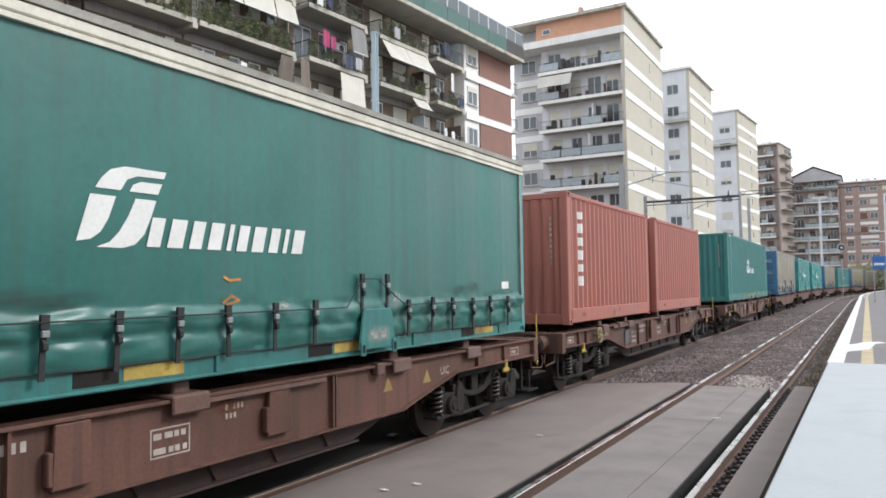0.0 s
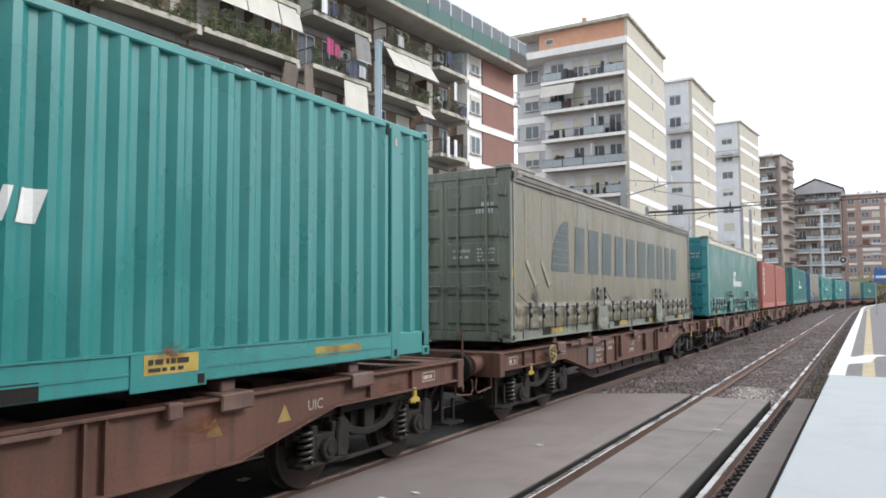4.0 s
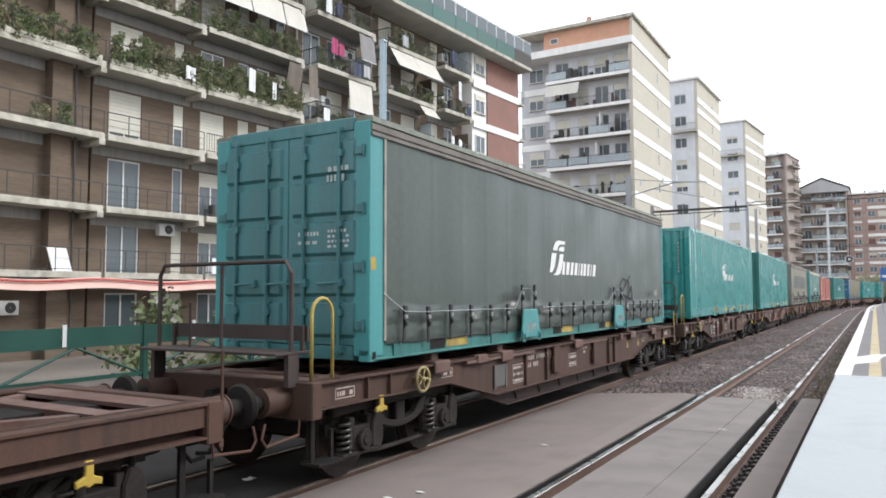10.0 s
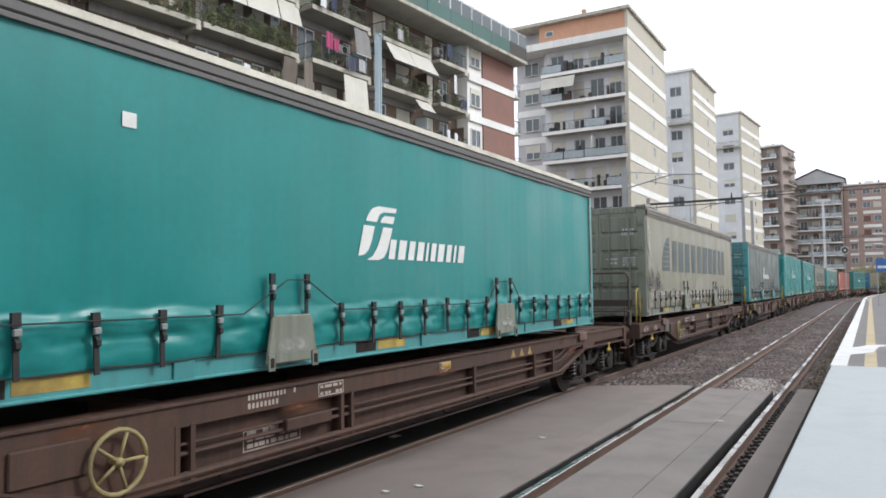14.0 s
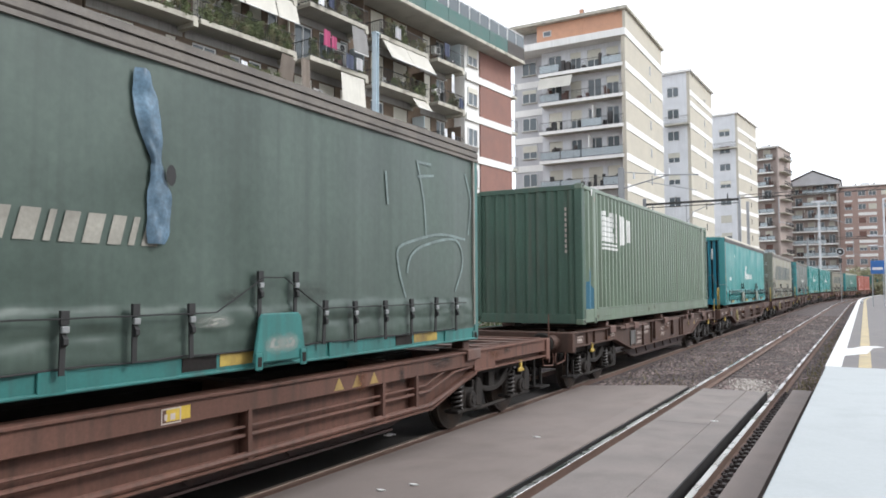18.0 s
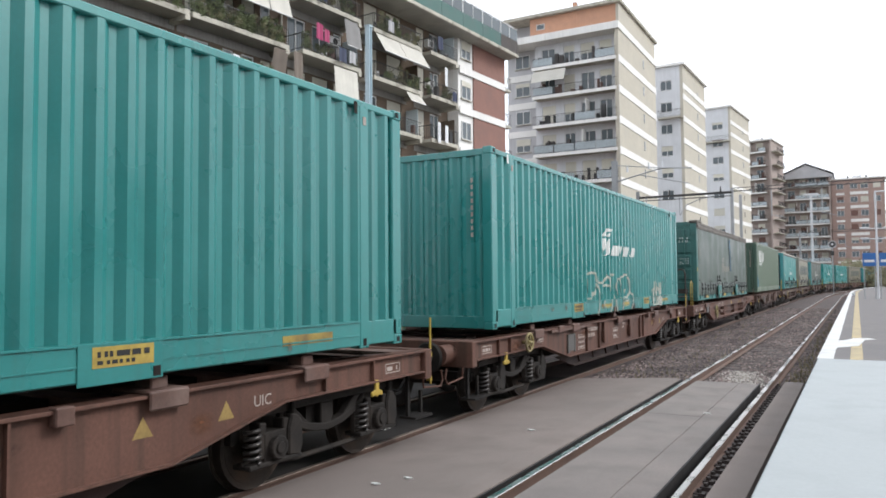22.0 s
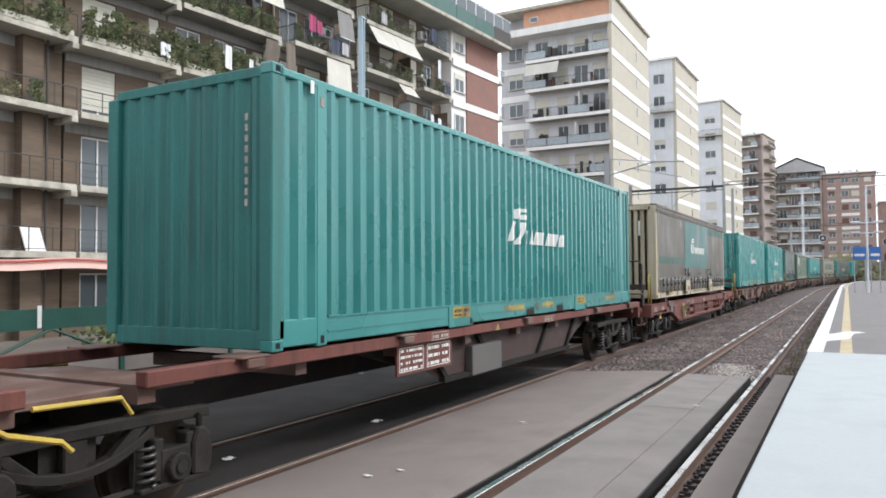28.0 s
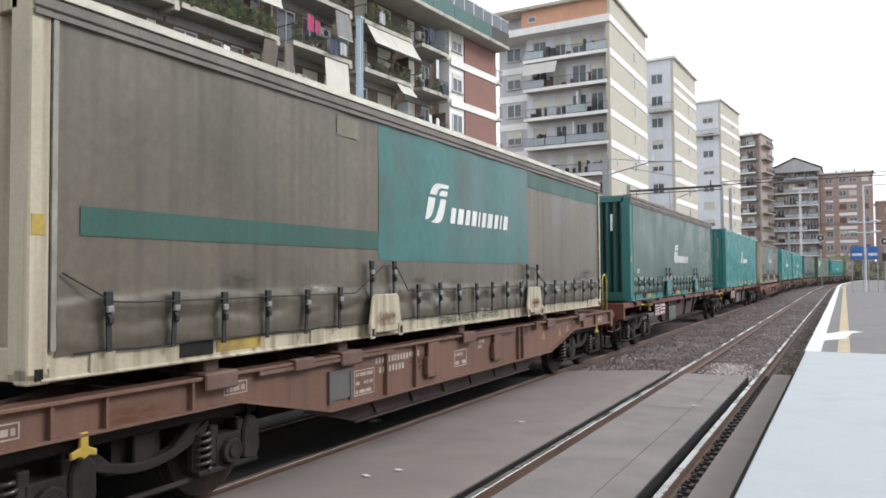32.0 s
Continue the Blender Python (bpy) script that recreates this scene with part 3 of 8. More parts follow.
    for kind, poly in (marks or {}).items():
        for name, some in ([("emblem_leaf", [q]) for q in poly[:4]] + [("lettering", poly[4:])] if kind == "emblem" else ((kind, poly),)):
            part(name, decal(Geo(), some, corr, HALF, breaks, 0.010 if name == "sprayed_scrawl" else 0.006, BASE + 0.29), patch_blue if name == "repainted_patch" else cream_spray if name.startswith("sprayed") else white_mark, ob, "blue repainted patch" if name == "repainted_patch" else "white paint on the ribbed wall")
    for _ in range(3):
        stain(ob, "rust_stain", rng.uniform(-L / 2 + 0.8, L / 2 - 0.8), rng.uniform(0.05, 0.3), rng.uniform(0.1, 0.35), rng.uniform(0.1, 0.22), rust_stain)
    g = Geo()
    for k in range(9):
        z = BASE + h - 0.55 - 0.11 * k
        g.slab([(0.87, z), (0.91, z), (0.91, z + 0.07), (0.87, z + 0.07)], -L / 2 + 0.020, -L / 2 + 0.024, "y")
    part("number_marks", g, dull_mark, ob)
    return ob


def side_sheet(L, h, paint):
    br = corr_breaks(-L / 2 + 0.18, L / 2 - 0.18)
    n = len(br)
    g = Geo()
    g.add([(HALF + corr(y) - 0.002, y, z) for z in (BASE + 0.28, BASE + h - 0.09) for y in br], [(i, i + 1, n + i + 1, n + i) for i in range(n - 1)])
    return g.mesh("side_wall", paint)


def tarp_sheet(y0, y1, cloth, seed, slack=1.0, top=2.64, step=0.06):
    """A side curtain, pulled in at its straps; the slack lies in two rolls along the hem."""
    rng = random.Random(seed)
    ph = rng.random() * 6
    rows = 44 if step < 0.1 else 14

    def at(u, v):
        y = y0 + u * (y1 - y0)
        z = 0.17 + (v / 0.5 * 0.58 if v < 0.5 else 0.58 + (v - 0.5) / 0.5 * (top - 0.75))
        pull = abs(math.sin(math.pi * (y - y0 - 0.3) / 0.58)) ** 0.6
        wob = 0.02 * math.sin(y * 1.7 + ph) + 0.012 * math.sin(y * 9 + 2 * ph)
        upper = max(0.0, 1 - ((z - 0.50 - wob) / 0.10) ** 2)
        lower = max(0.0, 1 - ((z - 0.31 + wob) / 0.11) ** 2)
        bag = slack * (upper ** 0.7 * (0.018 + 0.032 * pull) + lower ** 0.7 * (0.010 + 0.030 * pull * (0.7 + 0.3 * math.sin(y * 2.3 + ph))))
        near = max(0.0, 1 - abs(z - 0.42) / 0.32)
        crease = slack * 0.024 * near * (noise.noise((y * 5.0, z * 9.0, ph)) + 0.7 * noise.noise((y * 13.0, z * 15.0, ph + 3)))
        ridge = 0.004 * max(0.0, 1 - abs((y - y0) % 0.76 - 0.38) / 0.06)
        return (HALF + wave(y) + ridge + bag + crease + 0.004 * noise.noise((y * 1.3, z * 0.9, ph)), y, BASE + z)

    return Geo().grid(at, int((y1 - y0) / step), rows)


def curtain_body(label, length, cloth, frame, rear="doors", rear_paint=None, marks=None, mark_paint=None, roof=None, pads=None, rail=None, seed=1, slack=1.0, pitch=0.58, post=0.27, track=None, seams=None, loose_cap=False):
    """A curtain-sided swap body with straps, lifting pads and a roof rail."""
    rng = random.Random(seed)
    ob = thing("curtain_side_container", label, "container", "containers on the train")
    L, h = length, 2.87
    rear_paint, roof, pads, rail = rear_paint or frame, roof or roof_grey, pads or frame, rail or frame
    y0, y1, track = -L / 2, L / 2, track or roof
    strap = shared("strap", lambda: Geo().box(0.0, 0.014, -0.022, 0.022, 0.16, 0.62).box(0.0, 0.03, -0.032, 0.032, 0.52, 0.62).slab([(0.012, 0.36), (0.05, 0.38), (0.05, 0.42), (0.012, 0.46)], -0.018, 0.018, "y").mesh("strap", strap_black))
    buckle = shared("buckle", lambda: Geo().box(0.014, 0.045, -0.030, 0.030, 0.46, 0.51).mesh("buckle", buckle_steel, bevel=0.006))
    pad = shared(("pad", pads.name), lambda: Geo().slab([(-0.37, 0.0), (0.37, 0.0), (0.29, 0.42), (0.25, 0.46), (-0.25, 0.46), (-0.29, 0.42)], 0.0, 0.035, "x").box(0.035, 0.05, -0.36, -0.26, -0.06, 0.10).box(0.035, 0.05, 0.26, 0.36, -0.06, 0.10).mesh("lifting_pad", pads, bevel=0.012))
    slots = shared("pad_slot", lambda: Geo().box(0.05, 0.054, -0.335, -0.285, -0.03, 0.06).box(0.05, 0.054, 0.285, 0.335, -0.03, 0.06).mesh("pad_slot", under_black))
    for side in (1, -1):
        turn = pose(0, 0, 0, 0, 0, 0 if side > 0 else 180)
        part("curtain", tarp_sheet(y0 + post + 0.05, y1 - 0.12, cloth, seed + side, slack, step=0.06 if side > 0 and pitch < 1 else 0.3), cloth, ob, smooth=True, at=turn)
        part("side_rail", Geo().box(1.16, HALF - 0.01, y0 + 0.05, y1 - 0.05, BASE, BASE + 0.24).box(1.12, HALF + 0.015, y0 + 0.1, y1 - 0.1, BASE, BASE + 0.03), rail, ob, bevel=0.01, at=turn)
        part("roof_rail", Geo().slab([(1.10, 2.778), (HALF + 0.034, 2.778), (HALF + 0.034, 2.845), (HALF + 0.01, 2.855), (1.08, 2.87)], y0 + 0.02, y1 - 0.02, "y"), roof, ob, at=pose(0, 0, BASE) @ turn)
        # black box behind the rail, coloured to stand for shade in its gaps
        part("roof_gutter", Geo().box(1.10, HALF - 0.004, y0 + 0.03, y1 - 0.03, 2.625, 2.80), strap_black, ob, "black backing standing for shade in the rail's gaps", at=pose(0, 0, BASE) @ turn)
        part("curtain_track", Geo().slab([(1.12, 2.678), (HALF + 0.014, 2.678), (HALF + 0.026, 2.69), (HALF + 0.026, 2.752), (HALF + 0.012, 2.768), (1.12, 2.768)], y0 + 0.02, y1 - 0.02, "y"), track, ob, at=pose(0, 0, BASE) @ turn)
        part("track_lip", Geo().box(1.14, HALF + 0.032, y0 + 0.02, y1 - 0.02, 2.622, 2.664), track, ob, at=pose(0, 0, BASE) @ turn)
        for e in (-1, 1):
            a = (y0, y0 + post) if e < 0 else (y1 - 0.12, y1)
            part("corner_post", Geo().box(1.02, HALF + 0.006, a[0], a[1], BASE + 0.05, BASE + 2.80), frame, ob, bevel=0.012, at=turn if side > 0 else pose(0, 0, 0, 0, 0, 180) @ pose(0, -(a[0] + a[1]), 0))
        if side > 0:
            part("edge_pole", Geo().box(HALF - 0.02, HALF + 0.022, y0 + post + 0.005, y0 + post + 0.045, BASE + 0.22, BASE + 2.64), roof_grey, ob, "pale aluminium edge pole")
            if seed % 2:
                part("edge_pole", Geo().box(HALF - 0.02, HALF + 0.022, y1 - 0.16, y1 - 0.125, BASE + 0.22, BASE + 2.64), roof_grey, ob, "pale aluminium edge pole")
        k = 0
        y = y0 + 0.62
        while side > 0 and y < y1 - 0.3:
            near_pad = min(abs(y - 2.44), abs(y + 2.44)) < 0.5
            if not near_pad:
                lean = rng.uniform(-3, 3)
                s = part("strap", strap, None, ob, at=turn @ pose(HALF + 0.055, y, BASE + rng.uniform(-0.02, 0.02), lean, 0, 0))
                if side > 0:
                    part("buckle", buckle, None, s)
            y += pitch + rng.uniform(-0.02, 0.02)
        for c in (-2.44, 2.44):
            p = part("lifting_pad", pad, None, ob, at=turn @ pose(HALF + 0.075, c, BASE + 0.06))
            part("pad_slot", slots, None, p)
            if side > 0:
                for q in (-0.08, 0.1):
                    stain(p, "peeled_paint", q, 0.14 - BASE + 0.3 * abs(q), 0.34, 0.22, chalk_stain if pads is not cream_paint else rust_stain, 0.038 + 0.01 * q)
            for q in (-0.25, 0.25) if side > 0 else ():
                s = part("strap", strap, None, ob, at=turn @ pose(HALF + 0.05, c + q, BASE + 0.30))
                if side > 0:
                    part("buckle", buckle, None, s)
    cord = [(HALF + 0.02, y0 + 0.25, BASE + 0.78), (HALF + 0.085, y0 + 0.62, BASE + 0.56)]
    y = y0 + 0.90
    while y < y1 - 0.3:
        d = min(abs(y - 2.44), abs(y + 2.44))
        cord.append((HALF + 0.085, y, BASE + (0.86 if d < 0.3 else 0.70 if d < 0.55 else 0.555 - 0.012 * abs(math.sin(5.4 * y)))))
        y += 0.29
    part("tension_cord", Geo().tube(cord, 0.007, 5), strap_black if seed % 2 else buckle_steel, ob, "thin taut tension cord")
    part("hem_cord", Geo().tube([(HALF + 0.02 + 0.012 * math.sin(3.1 * k), y0 + 0.35 + 0.3 * k, BASE + 0.185 + 0.008 * math.sin(2.0 * k)) for k in range(int((L - 0.6) / 0.3))], 0.008, 5), strap_black, ob, "dark hem cord")
    bracket = shared(("bracket", rail.name), lambda: Geo().box(HALF - 0.01, HALF + 0.012, -0.11, 0.11, BASE, BASE + 0.19).mesh("rail_bracket", rail, bevel=0.006))
    for yy in (y0 + 0.6, y0 + 3.2, 0.2, y1 - 3.4, y1 - 0.9) if rail is not cream_paint else (y0 + 0.6, y0 + 3.2, y1 - 0.9):
        part("rail_bracket", bracket, None, ob, at=pose(0, yy, 0))
    for yy in (y0 + 1.35, y0 + 5.6, 1.35, y1 - 2.2) if rail is not cream_paint else (y0 + 1.35,):
        part("fork_pocket", Geo().box(HALF - 0.012, HALF - 0.006, yy, yy + 0.38, BASE + 0.05, BASE + 0.18), under_black, ob)
        part("rail_sticker", Geo().box(HALF - 0.012, HALF - 0.006, yy + 0.42, yy + 1.0, BASE + 0.06, BASE + 0.17), sticker_yellow, ob, "worn yellow sticker")
    part("corner_label", Geo().box(HALF + 0.006, HALF + 0.010, y0 + 0.02, y0 + 0.02 + min(0.1, post - 0.03), BASE + 1.05, BASE + 1.20), sticker_yellow, ob, "small yellow label")
    part("roof", Geo().box(-1.12, 1.12, y0 + 0.05, y1 - 0.05, BASE + 2.80, BASE + 2.855), roof, ob)
    # added black filler that keeps light from passing between the curtains
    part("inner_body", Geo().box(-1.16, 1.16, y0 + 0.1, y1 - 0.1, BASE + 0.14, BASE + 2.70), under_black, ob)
    for a in ((y1 - 0.12,) if rear == "doors" else (y0, y1 - 0.12)):
        part("roof_beam", Geo().box(-1.1, 1.1, a, a + 0.12, BASE + 2.68, BASE + 2.82), frame, ob, bevel=0.01)
    if rear == "doors":
        door_end(ob, L, h, rear_paint, rng)
    else:
        corrugated_end(ob, L, h - 0.06, rear_paint, -1, 0.24, 0.20, 0.085)
        part("number_marks", Geo().box(0.72, 0.78, y0 + 0.02, y0 + 0.026, BASE + 1.9, BASE + 2.35), white_mark, ob)
    corrugated_end(ob, L, h - 0.06, frame, 1, 0.24)
    castings(ob, L, 0.118, frame)
    for _ in range(4 if pitch < 1 and cloth is not cloth_turquoise else 0):
        stain(ob, "hem_smudge", rng.uniform(y0 + 0.8, y1 - 0.8), rng.uniform(0.62, 0.78), rng.uniform(0.4, 1.3), rng.uniform(0.15, 0.3), faint_soot)
        stain(ob, "chalky_scuff", rng.uniform(y0 + 0.8, y1 - 0.8), rng.uniform(0.42, 0.62), rng.uniform(0.2, 0.8), rng.uniform(0.1, 0.25), chalk_stain, HALF + 0.06)
    if loose_cap:
        part("loose_roof_cap", Geo().slab([(y0 - 0.04, 2.84), (y0 + 0.5, 2.862), (y0 + 1.0, 2.858), (y0 + 1.0, 2.885), (y0 + 0.45, 2.93), (y0 + 0.05, 2.915), (y0 - 0.05, 2.89)], 1.02, HALF + 0.045, "x"), roof, ob, "bent loose roof capping", at=pose(0, 0, BASE))
        part("torn_flap", Geo().grid(lambda u, v: (HALF + 0.04 + 0.02 * math.sin(5 * u + 3 * v), y0 + 0.05 + 0.34 * u, BASE + 2.82 - v * (0.20 - 0.12 * u)), 6, 4), track, ob, "torn sheet hanging at the corner")
    if seams:
        y = y0 + post + 0.5
        while y < y1 - 0.4:
            low = rng.uniform(1.1, 2.1) if rng.random() < 0.6 else 0.85
            part("seam", decal(Geo(), [[(y, BASE + low), (y + 0.014, BASE + low), (y + 0.022, BASE + 2.62), (y - 0.008, BASE + 2.62)]], wave, HALF, fine_breaks, 0.0055), seams, ob)
            y += rng.choice((0.22, 0.5, 0.62, 0.78))
    for kind, (poly, paint, lift) in (marks or {}).items():
        leaves = [("emblem_leaf", [q]) for q in (poly[:4] if len(poly) > 8 else poly)]
        for name, some in (leaves + ([("lettering", poly[4:])] if len(poly) > 8 else []) if kind == "emblem" else ((kind, poly),)):
            part(name.split("#")[0], decal(Geo(), some, wave, HALF, fine_breaks, lift), paint, ob)
    return ob


def fine_breaks(a, b):
    n = max(1, int((b - a) / 0.25))
    return [a + (b - a) * i / n for i in range(n + 1)]


def rel(L, y):
    """From metres ahead of the rear end to the body's own y."""
    return y - L / 2


# ---- the train: wagons ----
RAIL = -0.12          # tops of the rails under the train
AXLE = RAIL + 0.46


def bogie_frame():
    """A top bar over both axle boxes and a belly bar hung in an arc between them."""
    n = 12
    ys = [-1.34 + 2.68 * k / n for k in range(n + 1)]
    top = [(y, 0.73 + 0.03 * math.cos(y * 1.1)) for y in ys]
    g = Geo().slab(top + [(y, z - 0.10) for y, z in top[::-1]], -0.06, 0.06, "x")
    arc = [(y * 0.52, 0.43 + 0.22 * (y / 1.34) ** 2) for y in ys]
    g.slab(arc + [(y, z - 0.085) for y, z in arc[::-1]], -0.055, 0.065, "x")
    for e in (-1, 1):
        g.slab([(e * 0.52, 0.66), (e * 0.66, 0.66), (e * 0.34, 0.38), (e * 0.20, 0.38)][::e], -0.045, 0.055, "x")
    g.box(-0.05, 0.05, -0.10, 0.10, 0.40, 0.66).box(-0.04, 0.04, -0.74, -0.66, 0.52, 0.68).box(-0.04, 0.04, 0.66, 0.74, 0.52, 0.68)
    return g


def spring_coil():
    n = 44
    return Geo().tube([(0.078 * math.cos(0.72 * i), 0.078 * math.sin(0.72 * i), 0.33 * i / n) for i in range(n + 1)], 0.019, 6)


def wheelset():
    g = Geo().rod((-1.05, 0, 0), (1.05, 0, 0), 0.075, 12)
    for s in (-1, 1):
        g.rod((s * 0.685, 0, 0), (s * 0.715, 0, 0), 0.485, 32)
        g.rod((s * 0.715, 0, 0), (s * 0.82, 0, 0), 0.46, 32, 0.455)
        g.rod((s * 0.82, 0, 0), (s * 0.825, 0, 0), 0.40, 32)
        g.rod((s * 0.82, 0, 0), (s * 0.86, 0, 0), 0.13, 16)
        for a in range(3):
            c, d = math.cos(a * 2.094) * 0.27, math.sin(a * 2.094) * 0.27
            g.rod((s * 0.822, c, d), (s * 0.832, c, d), 0.045, 8)
    return g


def bogie(wagon, y, z=0.0, springs=True):
    """A two-axle bogie: side frames, coil springs, axle boxes, wheelsets."""
    b = part("bogie", shared("bolster", lambda: Geo().box(-0.95, 0.95, -0.24, 0.24, 0.42, 0.70).rod((0, 0, 0.6), (0, 0, 0.82), 0.26, 14).box(-0.9, 0.9, -1.30, -1.18, 0.40, 0.54).box(-0.9, 0.9, 1.18, 1.30, 0.40, 0.54).mesh("bogie", bogie_iron)), None, wagon, at=pose(0, y, z))
    side = shared("bogie_side", lambda: bogie_frame().mesh("side_frame", bogie_iron, bevel=0.012))
    spring = shared("bogie_spring", lambda: spring_coil().mesh("coil_spring", spring_steel, smooth=True))
    box = shared("axle_box", lambda: Geo().box(-0.10, 0.10, -0.16, 0.16, -0.15, 0.16).box(-0.12, 0.12, -0.38, 0.38, -0.17, -0.12).rod((0.10, 0, 0), (0.17, 0, 0), 0.12, 14).rod((0.17, 0, 0), (0.185, 0, 0), 0.07, 10).box(-0.06, 0.09, 0.12, 0.22, -0.1, 0.26).box(-0.06, 0.09, -0.22, -0.12, -0.1, 0.26).mesh("axle_box", bogie_iron, bevel=0.012))
    guard = shared("brake_rod", lambda: Geo().tube([(0.02, -1.28, 0.22), (0.04, -0.5, 0.14), (0.04, 0.5, 0.14), (0.02, 1.28, 0.22)], 0.028, 6).box(0.0, 0.06, -0.62, -0.52, 0.14, 0.52).box(0.0, 0.06, 0.52, 0.62, 0.14, 0.52).mesh("brake_rod", bogie_iron))
    damper = shared("damper", lambda: Geo().slab([(-0.10, -0.12), (0.08, -0.15), (0.13, -0.04), (0.12, 0.20), (0.05, 0.28), (-0.05, 0.30), (-0.10, 0.16)], -0.04, 0.075, "x").rod((0.03, 0.0, 0.28), (0.03, 0.0, 0.42), 0.03, 8).mesh("damper_housing", bogie_iron, bevel=0.02))
    ws = shared("wheelset", lambda: wheelset().mesh("wheelset", wheel_iron))
    wheels = []
    for s in (1, -1):
        part("side_frame", side, None, b, at=pose(s * 1.0, 0, 0, 0, 0, 0 if s > 0 else 180))
        if s > 0:
            part("brake_rod", guard, None, b, at=pose(0.99, 0, 0))
        for a in (-0.9, 0.9) if s > 0 else ():
            part("axle_box", box, None, b, at=pose(1.02, a, AXLE - z))
            if springs and s > 0:
                part("coil_spring", spring, None, b, at=pose(s * 1.06, a - 0.27, AXLE - z - 0.12))
                part("coil_spring", spring, None, b, at=pose(s * 0.98, a + 0.27, AXLE - z - 0.12))
                part("damper_housing", damper, None, b, at=pose(s * 1.07, a + 0.27, AXLE - z, 0, 0, 0 if s > 0 else 180))
    for a in (-0.9, 0.9):
        w = part("wheelset", ws, None, b, at=pose(0, a, AXLE - z))
        wheels.append((w, a, AXLE - z, y + a))
    return wheels


def buffers(wagon, y, d, paint, simple=False):
    """The two buffers, hook and hoses of one end; d is the way out."""
    stock = shared(("buffer", paint.name), lambda: Geo().box(-0.17, 0.17, -0.03, 0.0, -0.17, 0.17).rod((0, 0, 0), (0, 0.34, 0), 0.14, 32).rod((0, 0.34, 0), (0, 0.36, 0), 0.155, 32).mesh("buffer", paint, smooth=False))
    head = shared("buffer_head", lambda: Geo().rod((0, 0.36, 0), (0, 0.565, 0), 0.085, 20).rod((0, 0.565, 0), (0, 0.60, 0), 0.20, 36, 0.225).mesh("buffer_head", under_black))
    for x in (-0.875, 0.875):
        b = part("buffer", stock, None, wagon, at=pose(x, y, 0.90, 0, 0, 0 if d > 0 else 180))
        part("buffer_head", head, None, b)
    if simple:
        return
    hook = shared("hook", lambda: Geo().box(-0.06, 0.06, 0, 0.22, -0.09, 0.09).tube([(0, 0.2, 0), (0, 0.32, -0.02), (0, 0.34, -0.16), (0, 0.5, -0.2)], 0.035, 6).tube([(0.08, 0.2, -0.05), (0.08, 0.55, -0.26)], 0.025, 6).tube([(-0.08, 0.2, -0.05), (-0.08, 0.55, -0.26)], 0.025, 6).mesh("coupling_hook", under_black))
    part("coupling_hook", hook, None, wagon, at=pose(0, y, 0.88, 0, 0, 0 if d > 0 else 180))
    hose = shared("hose", lambda: Geo().tube([(0, 0, 0), (0.02, 0.12, -0.05), (0.05, 0.30, -0.28), (0.08, 0.42, -0.42), (0.1, 0.56, -0.40)], 0.024, 6).mesh("brake_hose", under_black))
    for x in (-0.35, 0.32):
        part("brake_hose", hose, None, wagon, at=pose(x, y, 0.78, 0, 0, 0 if d > 0 else 180))
    bracket = shared("under_rail", lambda: Geo().tube([(0, 0.02, 0), (0, 0.04, -0.16), (0, 0.50, -0.20), (0, 0.56, -0.12), (0, 0.52, 0.02)], 0.014, 6).mesh("shunter_grip", paint))
    for x in (-1.12, 1.12):
        part("shunter_grip", bracket, None, wagon, at=pose(x, y, 0.72, 0, 0, 0 if d > 0 else 180))
    step = shared(("step", paint.name), lambda: Geo().box(-0.02, 0.02, -0.03, 0.03, 0.0, 0.52).box(-0.02, 0.02, 0.30, 0.34, 0.0, 0.3).box(-0.10, 0.16, -0.06, 0.36, -0.03, 0.0).mesh("foot_step", under_black))
    for x in (-1.05, 1.05):
        part("foot_step", step, None, wagon, at=pose(x, y - d * 0.25, 0.22))


def stencils(wagon, y, z, n, rng, x, paint=None, big=False):
    g = Geo()
    h = 0.075 if big else 0.05
    polys = bars(y, z, n * h * 0.95, h, n, rng) + bars(y, z - h * 1.6, n * h * 0.6, h, max(3, int(n * 0.6)), rng)
    decal(g, polys, lambda v: 0.0, x, None, 0.003)
    part("stencil_marking", g, paint or dull_mark, wagon, "faded white stencilled marks")


def framed_mark(wagon, y, z, w, h, x, rows, rng, paint=None):
    g = Geo()
    polys = frame_bars(y, z, w, h)
    for r in range(rows):
        zz = z + h * (r + 0.25) / rows
        polys += words(y + 0.03, zz, w - 0.06, min(0.05, h / rows * 0.42), rng)
    decal(g, polys, lambda v: 0.0, x, None, 0.003)
    part("stencil_panel", g, paint or dull_mark, wagon, "faded white stencilled panel")


def writing(wagon, text, size, at, paint):
    """Stencilled letters as a flat mesh."""
    cu = bpy.data.curves.new(text, "FONT")
    cu.body, cu.size = text, size
    ob = new("lettering_curve", cu)
    me = bpy.data.meshes.new_from_object(ob.evaluated_get(bpy.context.evaluated_depsgraph_get()))
    bpy.data.objects.remove(ob)
    me.name = "lettering"
    me.materials.clear()
    me.materials.append(paint)
    part("lettering", me, None, wagon, "white stencilled letters", at=at)


def hook_plate():
    return Geo().slab([(-0.035, 0.0), (0.035, 0.0), (0.035, -0.11), (0.11, -0.14), (0.105, -0.19), (0.04, -0.175), (0.0, -0.20), (-0.04, -0.175), (-0.105, -0.19), (-0.11, -0.14), (-0.035, -0.11)], 0.0, 0.035, "x")


def hoop():
    pts = [(0, -0.17, 0)] + [(0, -0.17 * math.cos(a * math.pi / 8), 0.72 + 0.17 * math.sin(a * math.pi / 8)) for a in range(9)] + [(0, 0.17, 0)]
    return Geo().tube(pts, 0.020, 8)


